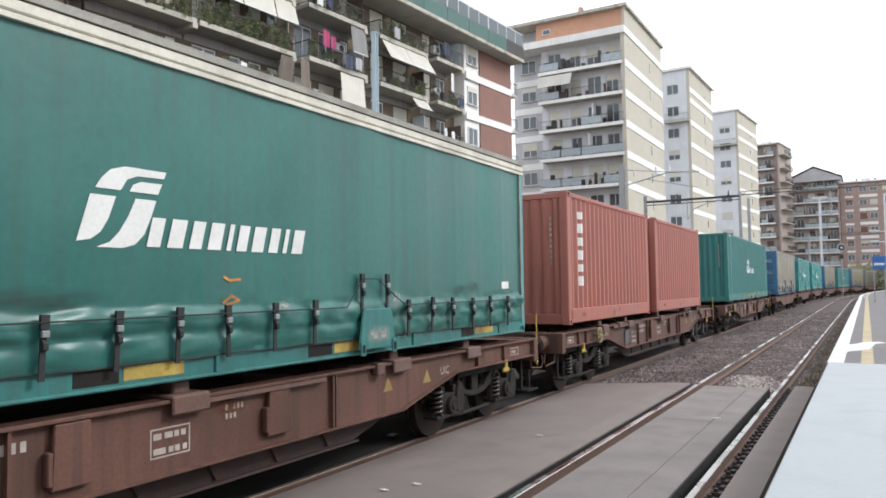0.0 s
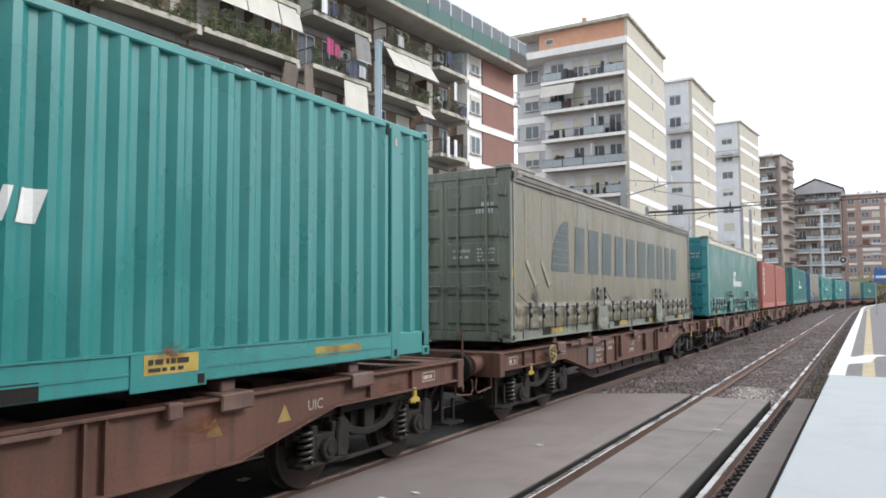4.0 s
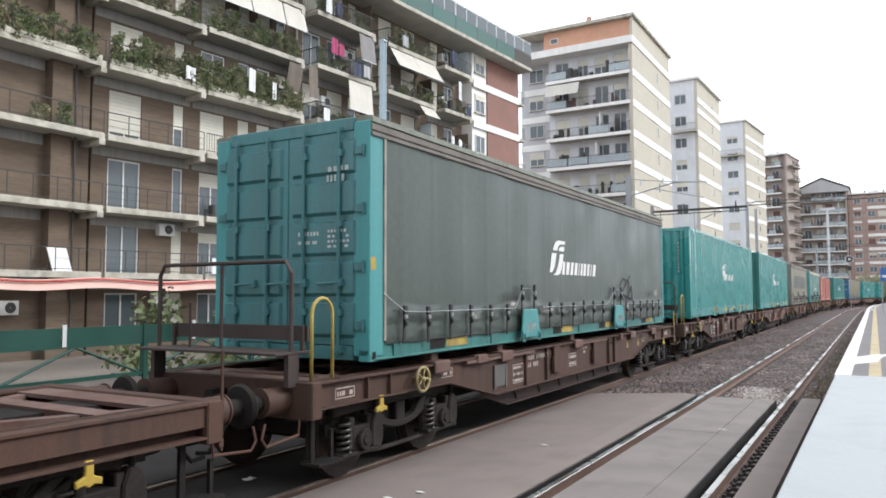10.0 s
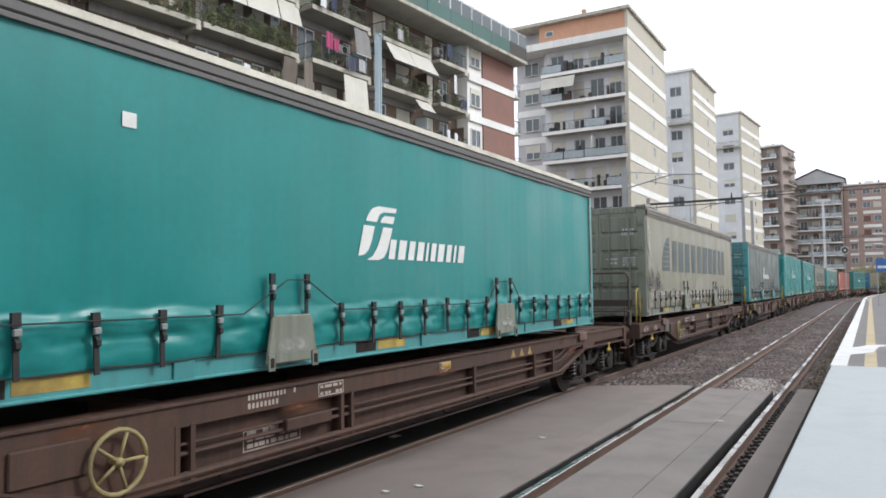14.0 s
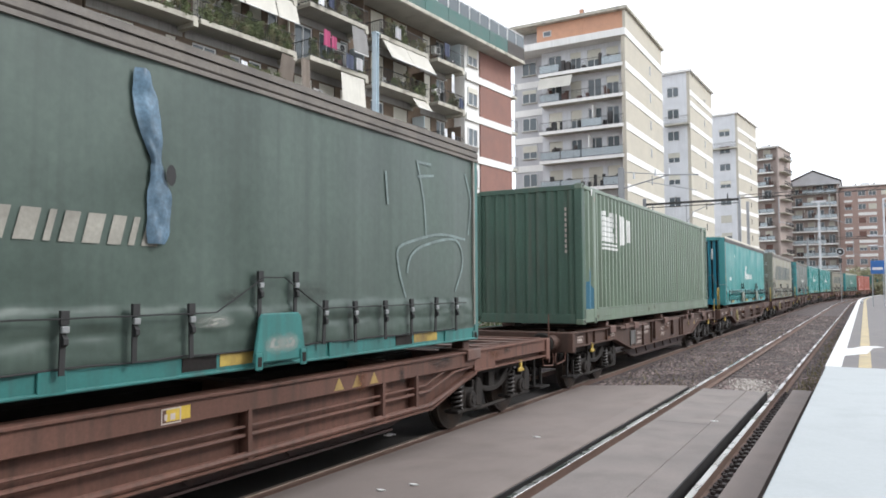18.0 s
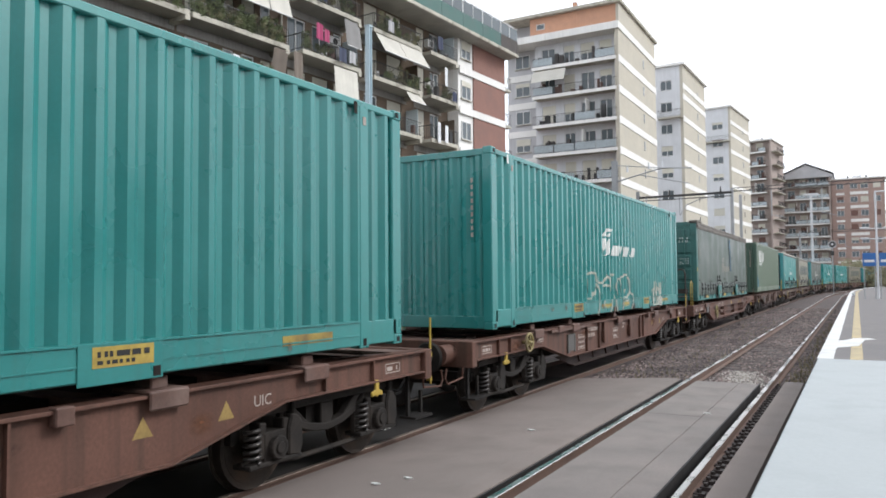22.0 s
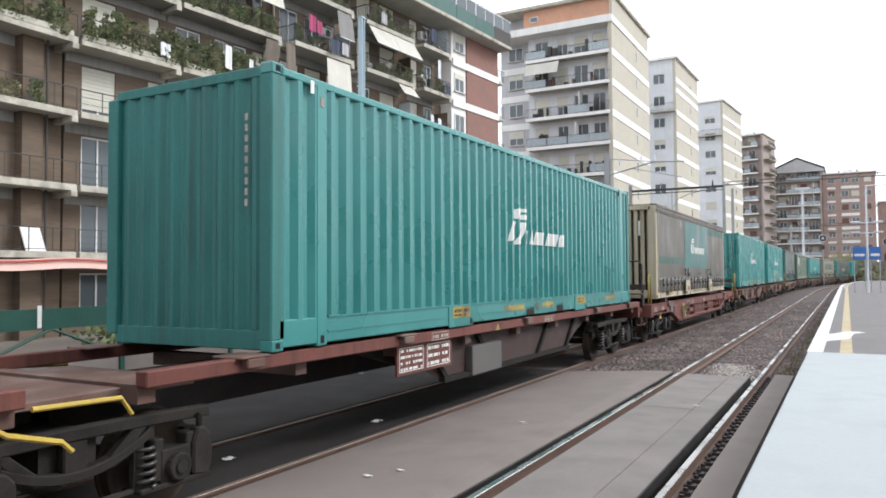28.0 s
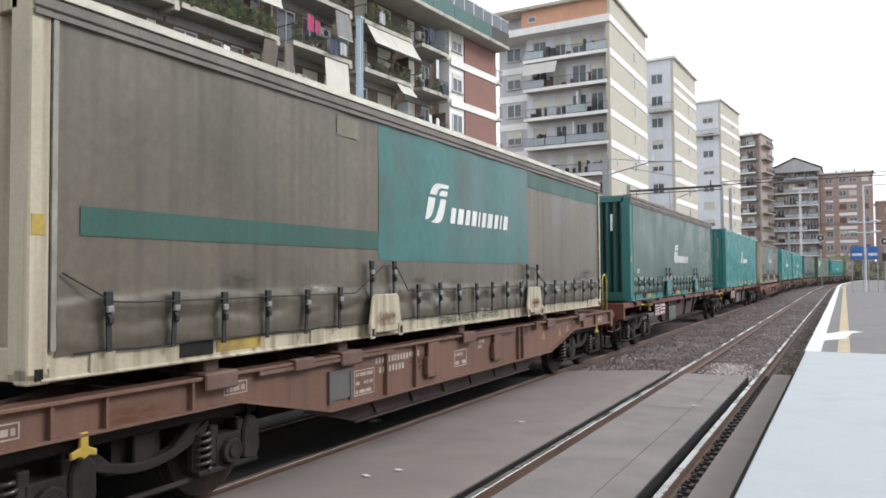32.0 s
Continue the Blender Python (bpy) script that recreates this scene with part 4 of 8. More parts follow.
def handwheel(r=0.24):
    g = Geo()
    n = 20
    g.tube([(0.06, r * math.cos(2 * math.pi * i / n), r * math.sin(2 * math.pi * i / n)) for i in range(n + 1)], 0.021, 6)
    for a in range(5):
        g.tube([(0.06, 0, 0), (0.06, r * math.cos(a * 1.2566), r * math.sin(a * 1.2566))], 0.015, 5)
    return g.rod((-0.1, 0, 0), (0.09, 0, 0), 0.035, 8)


def end_platform(wagon, y, paint):
    """A brakeman's footway with its tubular rail across the end."""
    part("footway", Geo().box(-1.05, 1.05, y - 0.26, y + 0.26, 1.37, 1.40), paint, wagon, bevel=0.006)
    part("kick_plate", Geo().box(-1.05, 1.05, y + 0.22, y + 0.25, 1.50, 1.66), paint, wagon)
    for s in (-1, 1):
        part("footway_post", Geo().box(s * 1.03 - 0.03, s * 1.03 + 0.03, y - 0.08, y + 0.08, 1.04, 1.37), paint, wagon)
        part("plate_post", Geo().box(s * 1.0 - 0.02, s * 1.0 + 0.02, y + 0.18, y + 0.22, 1.40, 1.66), paint, wagon)
    pts = [(-1.02, y, 1.4), (-1.02, y, 2.22), (-0.94, y, 2.34), (0.94, y, 2.34), (1.02, y, 2.22), (1.02, y, 1.4)]
    part("guard_rail", Geo().tube(pts, 0.024, 8).tube([(0.0, y, 1.4), (0.0, y, 2.34)], 0.02, 6).tube([(-0.5, y, 1.4), (-0.5, y, 1.9)], 0.014, 6), paint, wagon, "tubular end rail")


def container_wagon(label, length, kind="plate", paint=None, seed=1, hoop_at=0, pole=True, platform=False, mark=None, springs=True, simple=False, wheel_shift=0.0):
    """A bogie container flat: 'plate' with solid fish-bellied sills, 'panel' with ribbed open sills."""
    rng = random.Random(seed)
    w = thing("container_wagon", label, "goods wagon", "wagons of the train")
    hs = length / 2 - 0.60
    top, end, mid, a, b = (1.085, 0.79, 0.47, 2.85, 4.25) if kind == "plate" else (1.065, 0.75, 0.38, 2.85, 4.15)
    for s in (1, -1):
        turn = pose(0, 0, 0, 0, 0, 0 if s > 0 else 180)
        g = Geo()
        wx = 1.20 if kind == "plate" else 1.12
        for p in ([(-hs, top), (-hs, end), (-hs + a, end), (-hs + b, mid), (-hs + b, top)], [(-hs + b, top), (-hs + b, mid), (hs - b, mid), (hs - b, top)], [(hs - b, top), (hs - b, mid), (hs - a, end), (hs, end), (hs, top)]):
            g.slab(p, wx - 0.03, wx, "x")
        sill = part("side_sill", g, paint, w, at=turn)
        part("top_flange", Geo().box(1.04, 1.265, -hs, hs, top - 0.03, top), paint, w, bevel=0.004, at=turn)
        low = [(-hs, end), (-hs + a, end), (-hs + b, mid), (hs - b, mid), (hs - a, end), (hs, end)]
        part("bottom_flange", Geo().slab(low + [(p, q + 0.022) for p, q in low[::-1]], 1.10, 1.262, "x"), paint, w, at=turn)
        if simple or s < 0:
            for y in (-hs + 2.6, hs - 2.4):
                part("container_seat", Geo().box(0.95, 1.28, y - 0.2, y + 0.2, top - 0.02, 1.216), deck_rust, w, at=turn)
            continue
        if kind == "plate":
            for y in [-hs + 1.0, -hs + 1.45, -hs + 2.3, -hs + 5.4, -1.6, 1.9, hs - 5.6, hs - 2.2, hs - 1.3]:
                lo = end if abs(y) > hs - a else mid
                part("stiffener", Geo().box(1.20, 1.25, y - 0.012, y + 0.012, lo + 0.02, top - 0.03), paint, w, at=turn)
        else:
            part("top_plate", Geo().box(1.12, 1.235, -hs + 0.05, hs - 0.05, top - 0.22, top - 0.03), paint, w, bevel=0.006, at=turn)
            part("rear_plate", Geo().slab([(-hs + 2.2, top - 0.03), (-hs + 2.2, end + 0.02), (-hs + a, end + 0.02), (-hs + b, mid + 0.02), (-hs + b + 0.5, mid + 0.02), (-hs + b + 0.5, top - 0.03)], 1.12, 1.238, "x"), paint, w, at=turn)
            part("front_plate", Geo().slab([(hs - 2.2, top - 0.03), (hs - 2.2, end + 0.02), (hs - 2.9, end + 0.02), (hs - 2.9, top - 0.03)], 1.12, 1.238, "x"), paint, w, at=turn)
            for y in (-hs + b + 0.5, -hs + b + 0.66, -1.9, -1.72, 1.2, 3.4, hs - b - 0.35):
                part("stiffener", Geo().box(1.12, 1.245, y - 0.025, y + 0.025, mid + 0.02, top - 0.20), paint, w, at=turn)
            part("long_pipe", Geo().tube([(1.20, -hs + b + 0.3, 0.62), (1.20, hs - b, 0.62), (1.20, hs - b + 0.7, 0.80), (1.20, hs - 1.8, 0.88)], 0.022, 6), paint, w, at=turn)
            part("long_pipe", Geo().tube([(1.20, -hs + b + 0.3, 0.70), (1.20, hs - b - 0.1, 0.70), (1.20, hs - b + 0.5, 0.86), (1.20, hs - 1.9, 0.93)], 0.016, 6), paint, w, at=turn)
            part("bottom_tube", Geo().tube([(1.22, -hs + b, mid + 0.06), (1.22, hs - b, mid + 0.06), (1.22, hs - a, end - 0.02)], 0.035, 8), paint, w, at=turn)
        # stowed fittings, seats for the loads
        for y in ((-hs + 2.6, -hs + 4.6, -0.1, hs - 4.3, hs - 2.4) if kind == "plate" else (-hs + 2.5, hs - 3.0)):
            part("container_seat", Geo().box(0.80, 1.29, y - 0.20, y + 0.20, top - 0.01, top + 0.03).box(1.267, 1.295, y - 0.20, y + 0.20, top - 0.13, top + 0.028).box(0.95, 1.16, y - 0.09, y + 0.09, top + 0.02, 1.216), deck_rust, w, bevel=0.015, at=turn)
        if kind == "plate":
            for y in (-1.15, 1.0):
                fl = part("stake_flap", Geo().slab([(y - 0.14, top - 0.04), (y + 0.14, top - 0.04), (y + 0.16, 0.58), (y - 0.16, 0.58)], 1.215, 1.262, "x").box(1.21, 1.28, y - 0.2, y - 0.16, 0.62, 0.86), paint, w, bevel=0.008, at=turn)
            part("inspection_plate", Geo().box(1.20, 1.222, -hs + 4.30, -hs + 4.64, 0.58, 0.88).box(1.20, 1.232, -hs + 4.25, -hs + 4.30, 0.55, 0.91).box(1.20, 1.232, -hs + 4.64, -hs + 4.69, 0.55, 0.91).box(1.20, 1.232, -hs + 4.30, -hs + 4.64, 0.88, 0.91), box_grey, w, "dark steel inspection plate", at=turn)
            part("top_bar", Geo().box(1.24, 1.275, -4.6, -2.2, top - 0.075, top - 0.035), deck_rust, w, at=turn)
            part("top_bar", Geo().box(1.24, 1.275, -0.2, 1.7, top - 0.075, top - 0.035), deck_rust, w, at=turn)
            part("lashing_block", Geo().box(1.2, 1.3, -hs + 3.6, -hs + 3.9, top - 0.09, top + 0.03), deck_rust, w, bevel=0.01, at=turn)
            part("lashing_block", Geo().box(1.2, 1.3, 2.6, 2.75, top - 0.12, top + 0.02), deck_rust, w, bevel=0.01, at=turn)
        else:
            part("grey_bracket", Geo().box(1.15, 1.275, -hs + 2.62, -hs + 3.02, end - 0.02, top - 0.03), box_grey, w, bevel=0.01, at=turn)
            part("valve_box", Geo().box(1.2, 1.27, -hs + 3.25, -hs + 3.85, 0.66, 0.92), paint, w, bevel=0.01, at=turn)
            part("valve_box", Geo().box(1.15, 1.26, -2.8, -2.1, 0.60, 0.72), paint, w, bevel=0.01, at=turn)
        part("lifting_hook", shared("lifting_hook", lambda: hook_plate().mesh("lifting_hook", yellow_paint, bevel=0.008)), None, w, "yellow lifting hook", at=turn @ pose(1.225, -hs + 1.25, end + 0.03))
        part("lifting_hook", shared("lifting_hook", lambda: None), None, w, "yellow lifting hook", at=turn @ pose(1.225, hs - 1.25, end + 0.03))
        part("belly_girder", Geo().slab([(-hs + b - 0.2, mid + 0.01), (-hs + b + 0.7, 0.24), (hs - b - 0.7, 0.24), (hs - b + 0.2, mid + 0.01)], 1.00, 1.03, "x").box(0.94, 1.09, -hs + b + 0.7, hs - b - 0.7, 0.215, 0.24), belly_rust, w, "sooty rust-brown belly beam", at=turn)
        for k in range(6):
            y = -hs + b + 1.2 + k * (2 * hs - 2 * b - 2.4) / 5
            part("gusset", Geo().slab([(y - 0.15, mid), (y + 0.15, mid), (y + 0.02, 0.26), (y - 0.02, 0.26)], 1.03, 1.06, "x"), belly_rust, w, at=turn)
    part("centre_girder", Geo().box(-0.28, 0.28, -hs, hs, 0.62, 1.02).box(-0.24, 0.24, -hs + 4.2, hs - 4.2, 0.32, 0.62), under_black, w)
    for y in (-hs + 0.9, -hs + 1.95, -hs + 3.0, -hs + 4.6, -1.6, 1.6, hs - 4.6, hs - 3.0, hs - 1.95, hs - 0.9) if not simple else (-hs + 1.95, hs - 1.95):
        part("cross_member", Geo().box(-1.08, 1.08, y - 0.11, y + 0.11, 0.86, 1.05), deck_rust, w)
    for e in (-1, 1):
        part("headstock", Geo().box(-1.272, 1.272, min(e * (hs + 0.005), e * (hs - 0.16)), max(e * (hs + 0.005), e * (hs - 0.16)), 0.70, top + 0.004), paint, w, bevel=0.012)
        part("end_deck", Geo().box(-1.03, 1.03, min(e * (hs - 0.17), e * (hs - 0.5)), max(e * (hs - 0.17), e * (hs - 0.5)), top - 0.05, top - 0.012), deck_rust, w)
        for s in (-1, 1):
            part("diagonal_brace", Geo().slab([(s * 1.0, e * (hs - 0.5)), (s * 0.86, e * (hs - 0.5)), (s * 0.3, e * (hs - 1.75)), (s * 0.44, e * (hs - 1.75))], top - 0.14, top - 0.03, "z"), deck_rust, w)
        buffers(w, e * hs, e, paint, simple)
    if simple:
        return w, [q for e in (-1, 1) for q in bogie(w, e * (hs - 1.95), springs=False)]
    if hoop_at:
        part("grab_hoop", shared("hoop", lambda: hoop().mesh("grab_hoop", hoop_yellow, smooth=True)), None, w, "yellow tubular grab hoop", at=pose(1.16, hoop_at * (hs - 0.28), top - 0.02))
    if pole:
        part("grab_pole", Geo().rod((1.24, hs + 0.02, 0.62), (1.24, hs + 0.02, 1.50), 0.014, 8).box(1.2, 1.26, hs - 0.02, hs + 0.03, 0.66, 0.72).box(1.2, 1.26, hs - 0.02, hs + 0.03, 0.98, 1.04), yellow_paint if pole != "brown" else paint, w, "slim upright grab pole")
    if kind == "panel":
        part("brake_wheel", shared("brake_wheel", lambda: handwheel().mesh("brake_wheel", wheel_yellow, smooth=True)), None, w, "yellow handbrake wheel", at=pose(1.26, -hs + 4.55 + wheel_shift, 0.71))
    elif seed not in (6, 11, 16):
        part("brake_wheel", shared(("brake_wheel", paint.name), lambda: handwheel(0.15).mesh("brake_wheel", wheel_yellow, smooth=True)), None, w, "small yellow handbrake wheel", at=pose(1.27, -hs + 2.03, 0.93))
    if platform:
        end_platform(w, hs - 0.1 if platform == "front" else -hs - 0.05, end_iron)
    x = 1.20 if kind == "plate" else 1.235
    if kind == "plate":
        stencils(w, -2.5, 0.89, 15, rng, x, mark, True)
        framed_mark(w, -2.95, 0.56, 0.42, 0.30, x, 3, rng, mark)
        framed_mark(w, -0.45, 0.62, 0.40, 0.24, x, 2, rng, mark)
        framed_mark(w, -hs + 0.45, 0.86, 0.34, 0.12, x, 1, rng, mark)
        framed_mark(w, -hs + 2.7, 0.87, 0.30, 0.12, x, 1, rng, mark)
        framed_mark(w, hs - 1.0, 0.86, 0.32, 0.12, x, 1, rng, mark)
        stencils(w, 0.35, 0.90, 5, rng, x, mark)
        writing(w, "UIC", 0.15, pose(x + 0.003, hs - 3.25, 0.80, 90, 0, 90), mark or dull_mark)
        for y in (hs - 4.6, hs - 3.7):
            part("warning_triangle", decal(Geo(), [[(y, 0.74), (y + 0.20, 0.74), (y + 0.10, 0.91)]], lambda v: 0.0, x, None, 0.003), mark_yellow, w, "faded yellow warning triangle")
    else:
        stencils(w, -3.3, 0.97, 14, rng, x, mark)
        framed_mark(w, -2.3, 0.87, 0.42, 0.14, x, 2, rng, mark)
        framed_mark(w, 0.2, 0.87, 0.2, 0.13, x, 1, rng, mark)
        framed_mark(w, -hs + 0.5, 0.84, 0.4, 0.12, x, 1, rng, mark)
        framed_mark(w, -hs + 1.5, 0.84, 0.36, 0.12, x, 1, rng, mark)
        g = Geo()
        decal(g, frame_bars(-3.25, 0.47, 0.8, 0.2) + words(-3.2, 0.50, 0.7, 0.04, rng) + words(-3.2, 0.56, 0.7, 0.04, rng) + words(-3.2, 0.62, 0.6, 0.035, rng), lambda v: 0.0, 1.12, None, 0.003)
        part("stencil_marking", g, mark or dull_mark, w)
        part("data_plate", decal(Geo(), [[(0.25, 0.89), (0.50, 0.89), (0.50, 1.0), (0.25, 1.0)]], lambda v: 0.0, x, None, 0.003), yellow_paint, w, "small yellow plate")
        for y in (2.45, 2.78, 3.11):
            part("warning_triangle", decal(Geo(), [[(y, 0.87), (y + 0.18, 0.87), (y + 0.09, 1.01)]], lambda v: 0.0, x, None, 0.003), mark_yellow, w, "yellow warning triangle")
    for _ in range(7):
        stain(w, "rust_stain", rng.uniform(-hs + 0.6, hs - 0.6), rng.uniform(-0.48, -0.22), rng.uniform(0.15, 0.9), rng.uniform(0.12, 0.32), rust_stain if rng.random() < 0.55 else soot_stain, x + 0.006)
    wheels = []
    for e in (-1, 1):
        wheels += bogie(w, e * (hs - 1.95), springs=springs)
    return w, wheels


def articulated_wagon(label, length, joint, seed=1):
    """A low twin flat on three bogies, with shallow red sills."""
    rng = random.Random(seed)
    w = thing("articulated_wagon", label, "goods wagon", "wagons of the train")
    hs = length / 2 - 0.60
    paint = wagon_red
    for s in (1, -1):
        turn = pose(0, 0, 0, 0, 0, 0 if s > 0 else 180)
        k = joint * s
        for y0, y1 in ((-hs, k - 0.5), (k + 0.5, hs)):
            part("side_sill", Geo().box(1.08, 1.22, y0, y1, 1.06, 1.20), paint, w, bevel=0.012, at=turn)
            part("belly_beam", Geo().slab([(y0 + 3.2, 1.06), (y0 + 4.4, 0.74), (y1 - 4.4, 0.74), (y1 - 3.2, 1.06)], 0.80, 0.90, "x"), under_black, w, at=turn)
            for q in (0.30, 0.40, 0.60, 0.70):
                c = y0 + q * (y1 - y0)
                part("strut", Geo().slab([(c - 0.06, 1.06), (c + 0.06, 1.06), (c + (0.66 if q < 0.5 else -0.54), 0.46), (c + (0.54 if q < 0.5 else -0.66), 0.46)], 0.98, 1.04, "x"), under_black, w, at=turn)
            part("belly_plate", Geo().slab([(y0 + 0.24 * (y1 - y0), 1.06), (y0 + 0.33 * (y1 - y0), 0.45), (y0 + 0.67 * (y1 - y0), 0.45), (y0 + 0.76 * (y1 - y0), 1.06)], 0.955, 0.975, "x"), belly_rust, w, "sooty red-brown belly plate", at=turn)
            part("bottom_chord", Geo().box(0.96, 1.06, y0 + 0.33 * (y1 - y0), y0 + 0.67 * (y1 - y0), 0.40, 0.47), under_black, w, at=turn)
            for y in (y0 + 1.2, y0 + 4.0, (y0 + y1) / 2, y1 - 4.0, y1 - 1.2):
                part("container_seat", Geo().box(0.9, 1.30, y - 0.2, y + 0.2, 1.19, 1.216).box(1.2, 1.30, y - 0.12, y + 0.12, 1.10, 1.19), deck_rust, w, bevel=0.012, at=turn)
            part("under_box", Geo().box(0.7, 1.1, y0 + 6.2, y0 + 7.3, 0.40, 0.86), box_grey, w, bevel=0.01, at=turn)
            part("air_tank", Geo().rod((0.72, y1 - 6.6, 0.62), (0.72, y1 - 5.6, 0.62), 0.19, 20), under_black, w, at=turn)
        part("hand_rail", Geo().tube([(1.28, k - 1.5, 1.02), (1.30, k - 0.9, 1.06), (1.32, k - 0.7, 0.92), (1.32, k - 0.3, 0.80), (1.32, k - 0.22, 0.72)], 0.022, 6).tube([(1.28, k - 0.5, 1.06), (1.30, k + 0.2, 1.04), (1.30, k + 0.3, 0.9)], 0.02, 6), yellow_paint, w, "bent yellow hand rail", at=turn)
        part("lifting_hook", shared("lifting_hook", lambda: None), None, w, "yellow lifting hook", at=turn @ pose(1.225, -hs + 2.8, 1.08))
        part("brake_lever", Geo().tube([(1.24, -hs + 1.75, 1.10), (1.28, -hs + 2.2, 1.10), (1.30, -hs + 2.55, 1.15), (1.30, -hs + 2.95, 1.16), (1.30, -hs + 3.04, 1.21)], 0.022, 6), yellow_paint, w, "bent yellow brake lever", at=turn)
        part("lever_guard", Geo().box(1.22, 1.30, -hs + 2.40, -hs + 2.95, 1.03, 1.14), yellow_paint, w, "yellow lever guard", bevel=0.01, at=turn)
        part("step_grate", Geo().slab([(1.19, 1.21), (1.52, 1.145), (1.52, 1.165), (1.19, 1.232)], -hs + 2.05, -hs + 2.9, "y"), box_grey, w, "worn grey step tread", at=turn)
        for k in range(6):
            part("tread_rib", Geo().slab([(1.20, 1.23), (1.52, 1.167), (1.52, 1.18), (1.20, 1.243)], -hs + 2.08 + 0.14 * k, -hs + 2.13 + 0.14 * k, "y"), deck_rust, w, at=turn)
    for y0, y1 in ((-hs, joint - 0.3), (joint + 0.3, hs)):
        part("centre_girder", Geo().box(-0.25, 0.25, y0, y1, 0.62, 1.02), under_black, w)
        n = 9
        for i in range(n):
            y = y0 + 0.3 + (y1 - y0 - 0.6) * i / (n - 1)
            part("cross_member", Geo().box(-1.1, 1.1, y - 0.09, y + 0.09, 0.92, 1.08), deck_rust, w)
    part("joint_plate", Geo().box(-0.9, 0.9, joint - 1.3, joint + 1.3, 0.98, 1.05), deck_rust, w, bevel=0.01)
    for e in (-1, 1):
        part("headstock", Geo().box(-1.224, 1.224, min(e * (hs + 0.005), e * (hs - 0.14)), max(e * (hs + 0.005), e * (hs - 0.14)), 0.78, 1.204), paint, w, bevel=0.012)
        part("end_deck", Geo().box(-1.07, 1.07, min(e * hs, e * (hs - 1.4)), max(e * hs, e * (hs - 1.4)), 1.12, 1.17), deck_rust, w)
        buffers(w, e * hs, e, paint)
    for y in (joint - 12.05, joint + 5.2):
        p = part("data_plate", Geo().box(1.10, 1.13, y - 0.75, y + 0.75, 0.66, 1.06), paint, w, "oxide red data plate")
        framed_mark(p, y - 0.70, 0.70, 0.62, 0.32, 1.13, 4, rng, white_mark)
        framed_mark(p, y + 0.02, 0.70, 0.66, 0.32, 1.13, 3, rng, white_mark)
    for y in (-6.5, 5.2, 9.5):
        framed_mark(w, y, 1.07, 0.5, 0.11, 1.22, 1, rng, dull_mark)
    for y in (-9.2, 7.3):
        part("warning_triangle", decal(Geo(), [[(y, 1.065), (y + 0.17, 1.065), (y + 0.085, 1.19)]], lambda v: 0.0, 1.22, None, 0.003), mark_yellow, w, "yellow warning triangle")
    wheels = []
    for y in (-hs + 2.0, joint, hs - 2.0):
        wheels += bogie(w, y, 0.06)
    return w, wheels


# ---- the train's make-up: metres along the track at the clip's start ----
CURVE, BEND, TRACK_A, TRACK_B = 540.0, 85.0, -6.25, -2.24


def along(p, x0=TRACK_A, z=0.0):
    """The pose p metres along a track that runs straight and then bends to the right."""
    if p < BEND:
        return pose(x0, p, z)
    r, a = CURVE - (x0 - TRACK_A), (p - BEND) / CURVE
    return pose(x0 + r * (1 - math.cos(a)), BEND + r * math.sin(a), z, 0, 0, -math.degrees(a))


def gone(t):
    """How far the train has gone at t seconds."""
    return 7.5 * t + 0.0085 * t * t


def logo(L, y=5.6, z=1.1, s=1.0, gap=0.63, w=1.86):
    a = rel(L, y)
    return emblem(a, BASE + z, 0.82 * s, 0.64 * s) + word_bars(a + gap * s, BASE + z + 0.02 * s, w * s, 0.24 * s)


def rect(L, y0, y1, z0, z1):
    return [[(rel(L, y0), BASE + z0), (rel(L, y1), BASE + z0), (rel(L, y1), BASE + z1), (rel(L, y0), BASE + z1)]]


MOVING, SPINNING = [], []


def place(ob, u):
    MOVING.append((ob, u))


def tarp(label, tail, nose, cloth, frame, **kw):
    place(curtain_body(label, nose - tail, cloth, frame, **kw), (tail + nose) / 2)


def steel(label, tail, nose, paint, **kw):
    place(steel_container(label, nose - tail, paint, **kw), (tail + nose) / 2)


def flat(rear, front, spin=True, **kw):
    w, wheels = container_wagon(length=front - rear, **kw)
    place(w, (rear + front) / 2)
    if spin:
        SPINNING.extend((q, a, z, (rear + front) / 2 + y) for q, a, z, y in wheels)


def loops(L, pts):
    return [(rel(L, y), BASE + z) for y, z in pts]


def torn_lining(ob, L):
    """A long slit in the curtain with its crumpled blue lining hanging out."""
    def at(u, v):
        z = 1.12 + 1.40 * v
        mid = 7.82 + 0.07 * math.sin(4.2 * v + 0.4) - 0.06 * v
        w = 0.05 + 0.07 * abs(math.sin(5.5 * v + 0.5)) + 0.02 * noise.noise((v * 9, 1, 0))
        return (HALF + 0.022 + 0.03 * noise.noise((u * 3, v * 9, 4)) + 0.03 * math.sin(math.pi * u), rel(L, mid + (2 * u - 1) * w), BASE + z)
    part("torn_lining", Geo().grid(at, 8, 40), tear_blue, ob, "crumpled blue lining in a slit", smooth=True)
    # black patch stands for the shade inside the hole
    part("slit_hole", decal(Geo(), [[(rel(L, 7.955) + 0.05 * math.cos(k * 0.6283), BASE + 1.69 + 0.09 * math.sin(k * 0.6283)) for k in range(10)]], wave, HALF, fine_breaks, 0.06), strap_black, ob, "dark hole in the curtain")


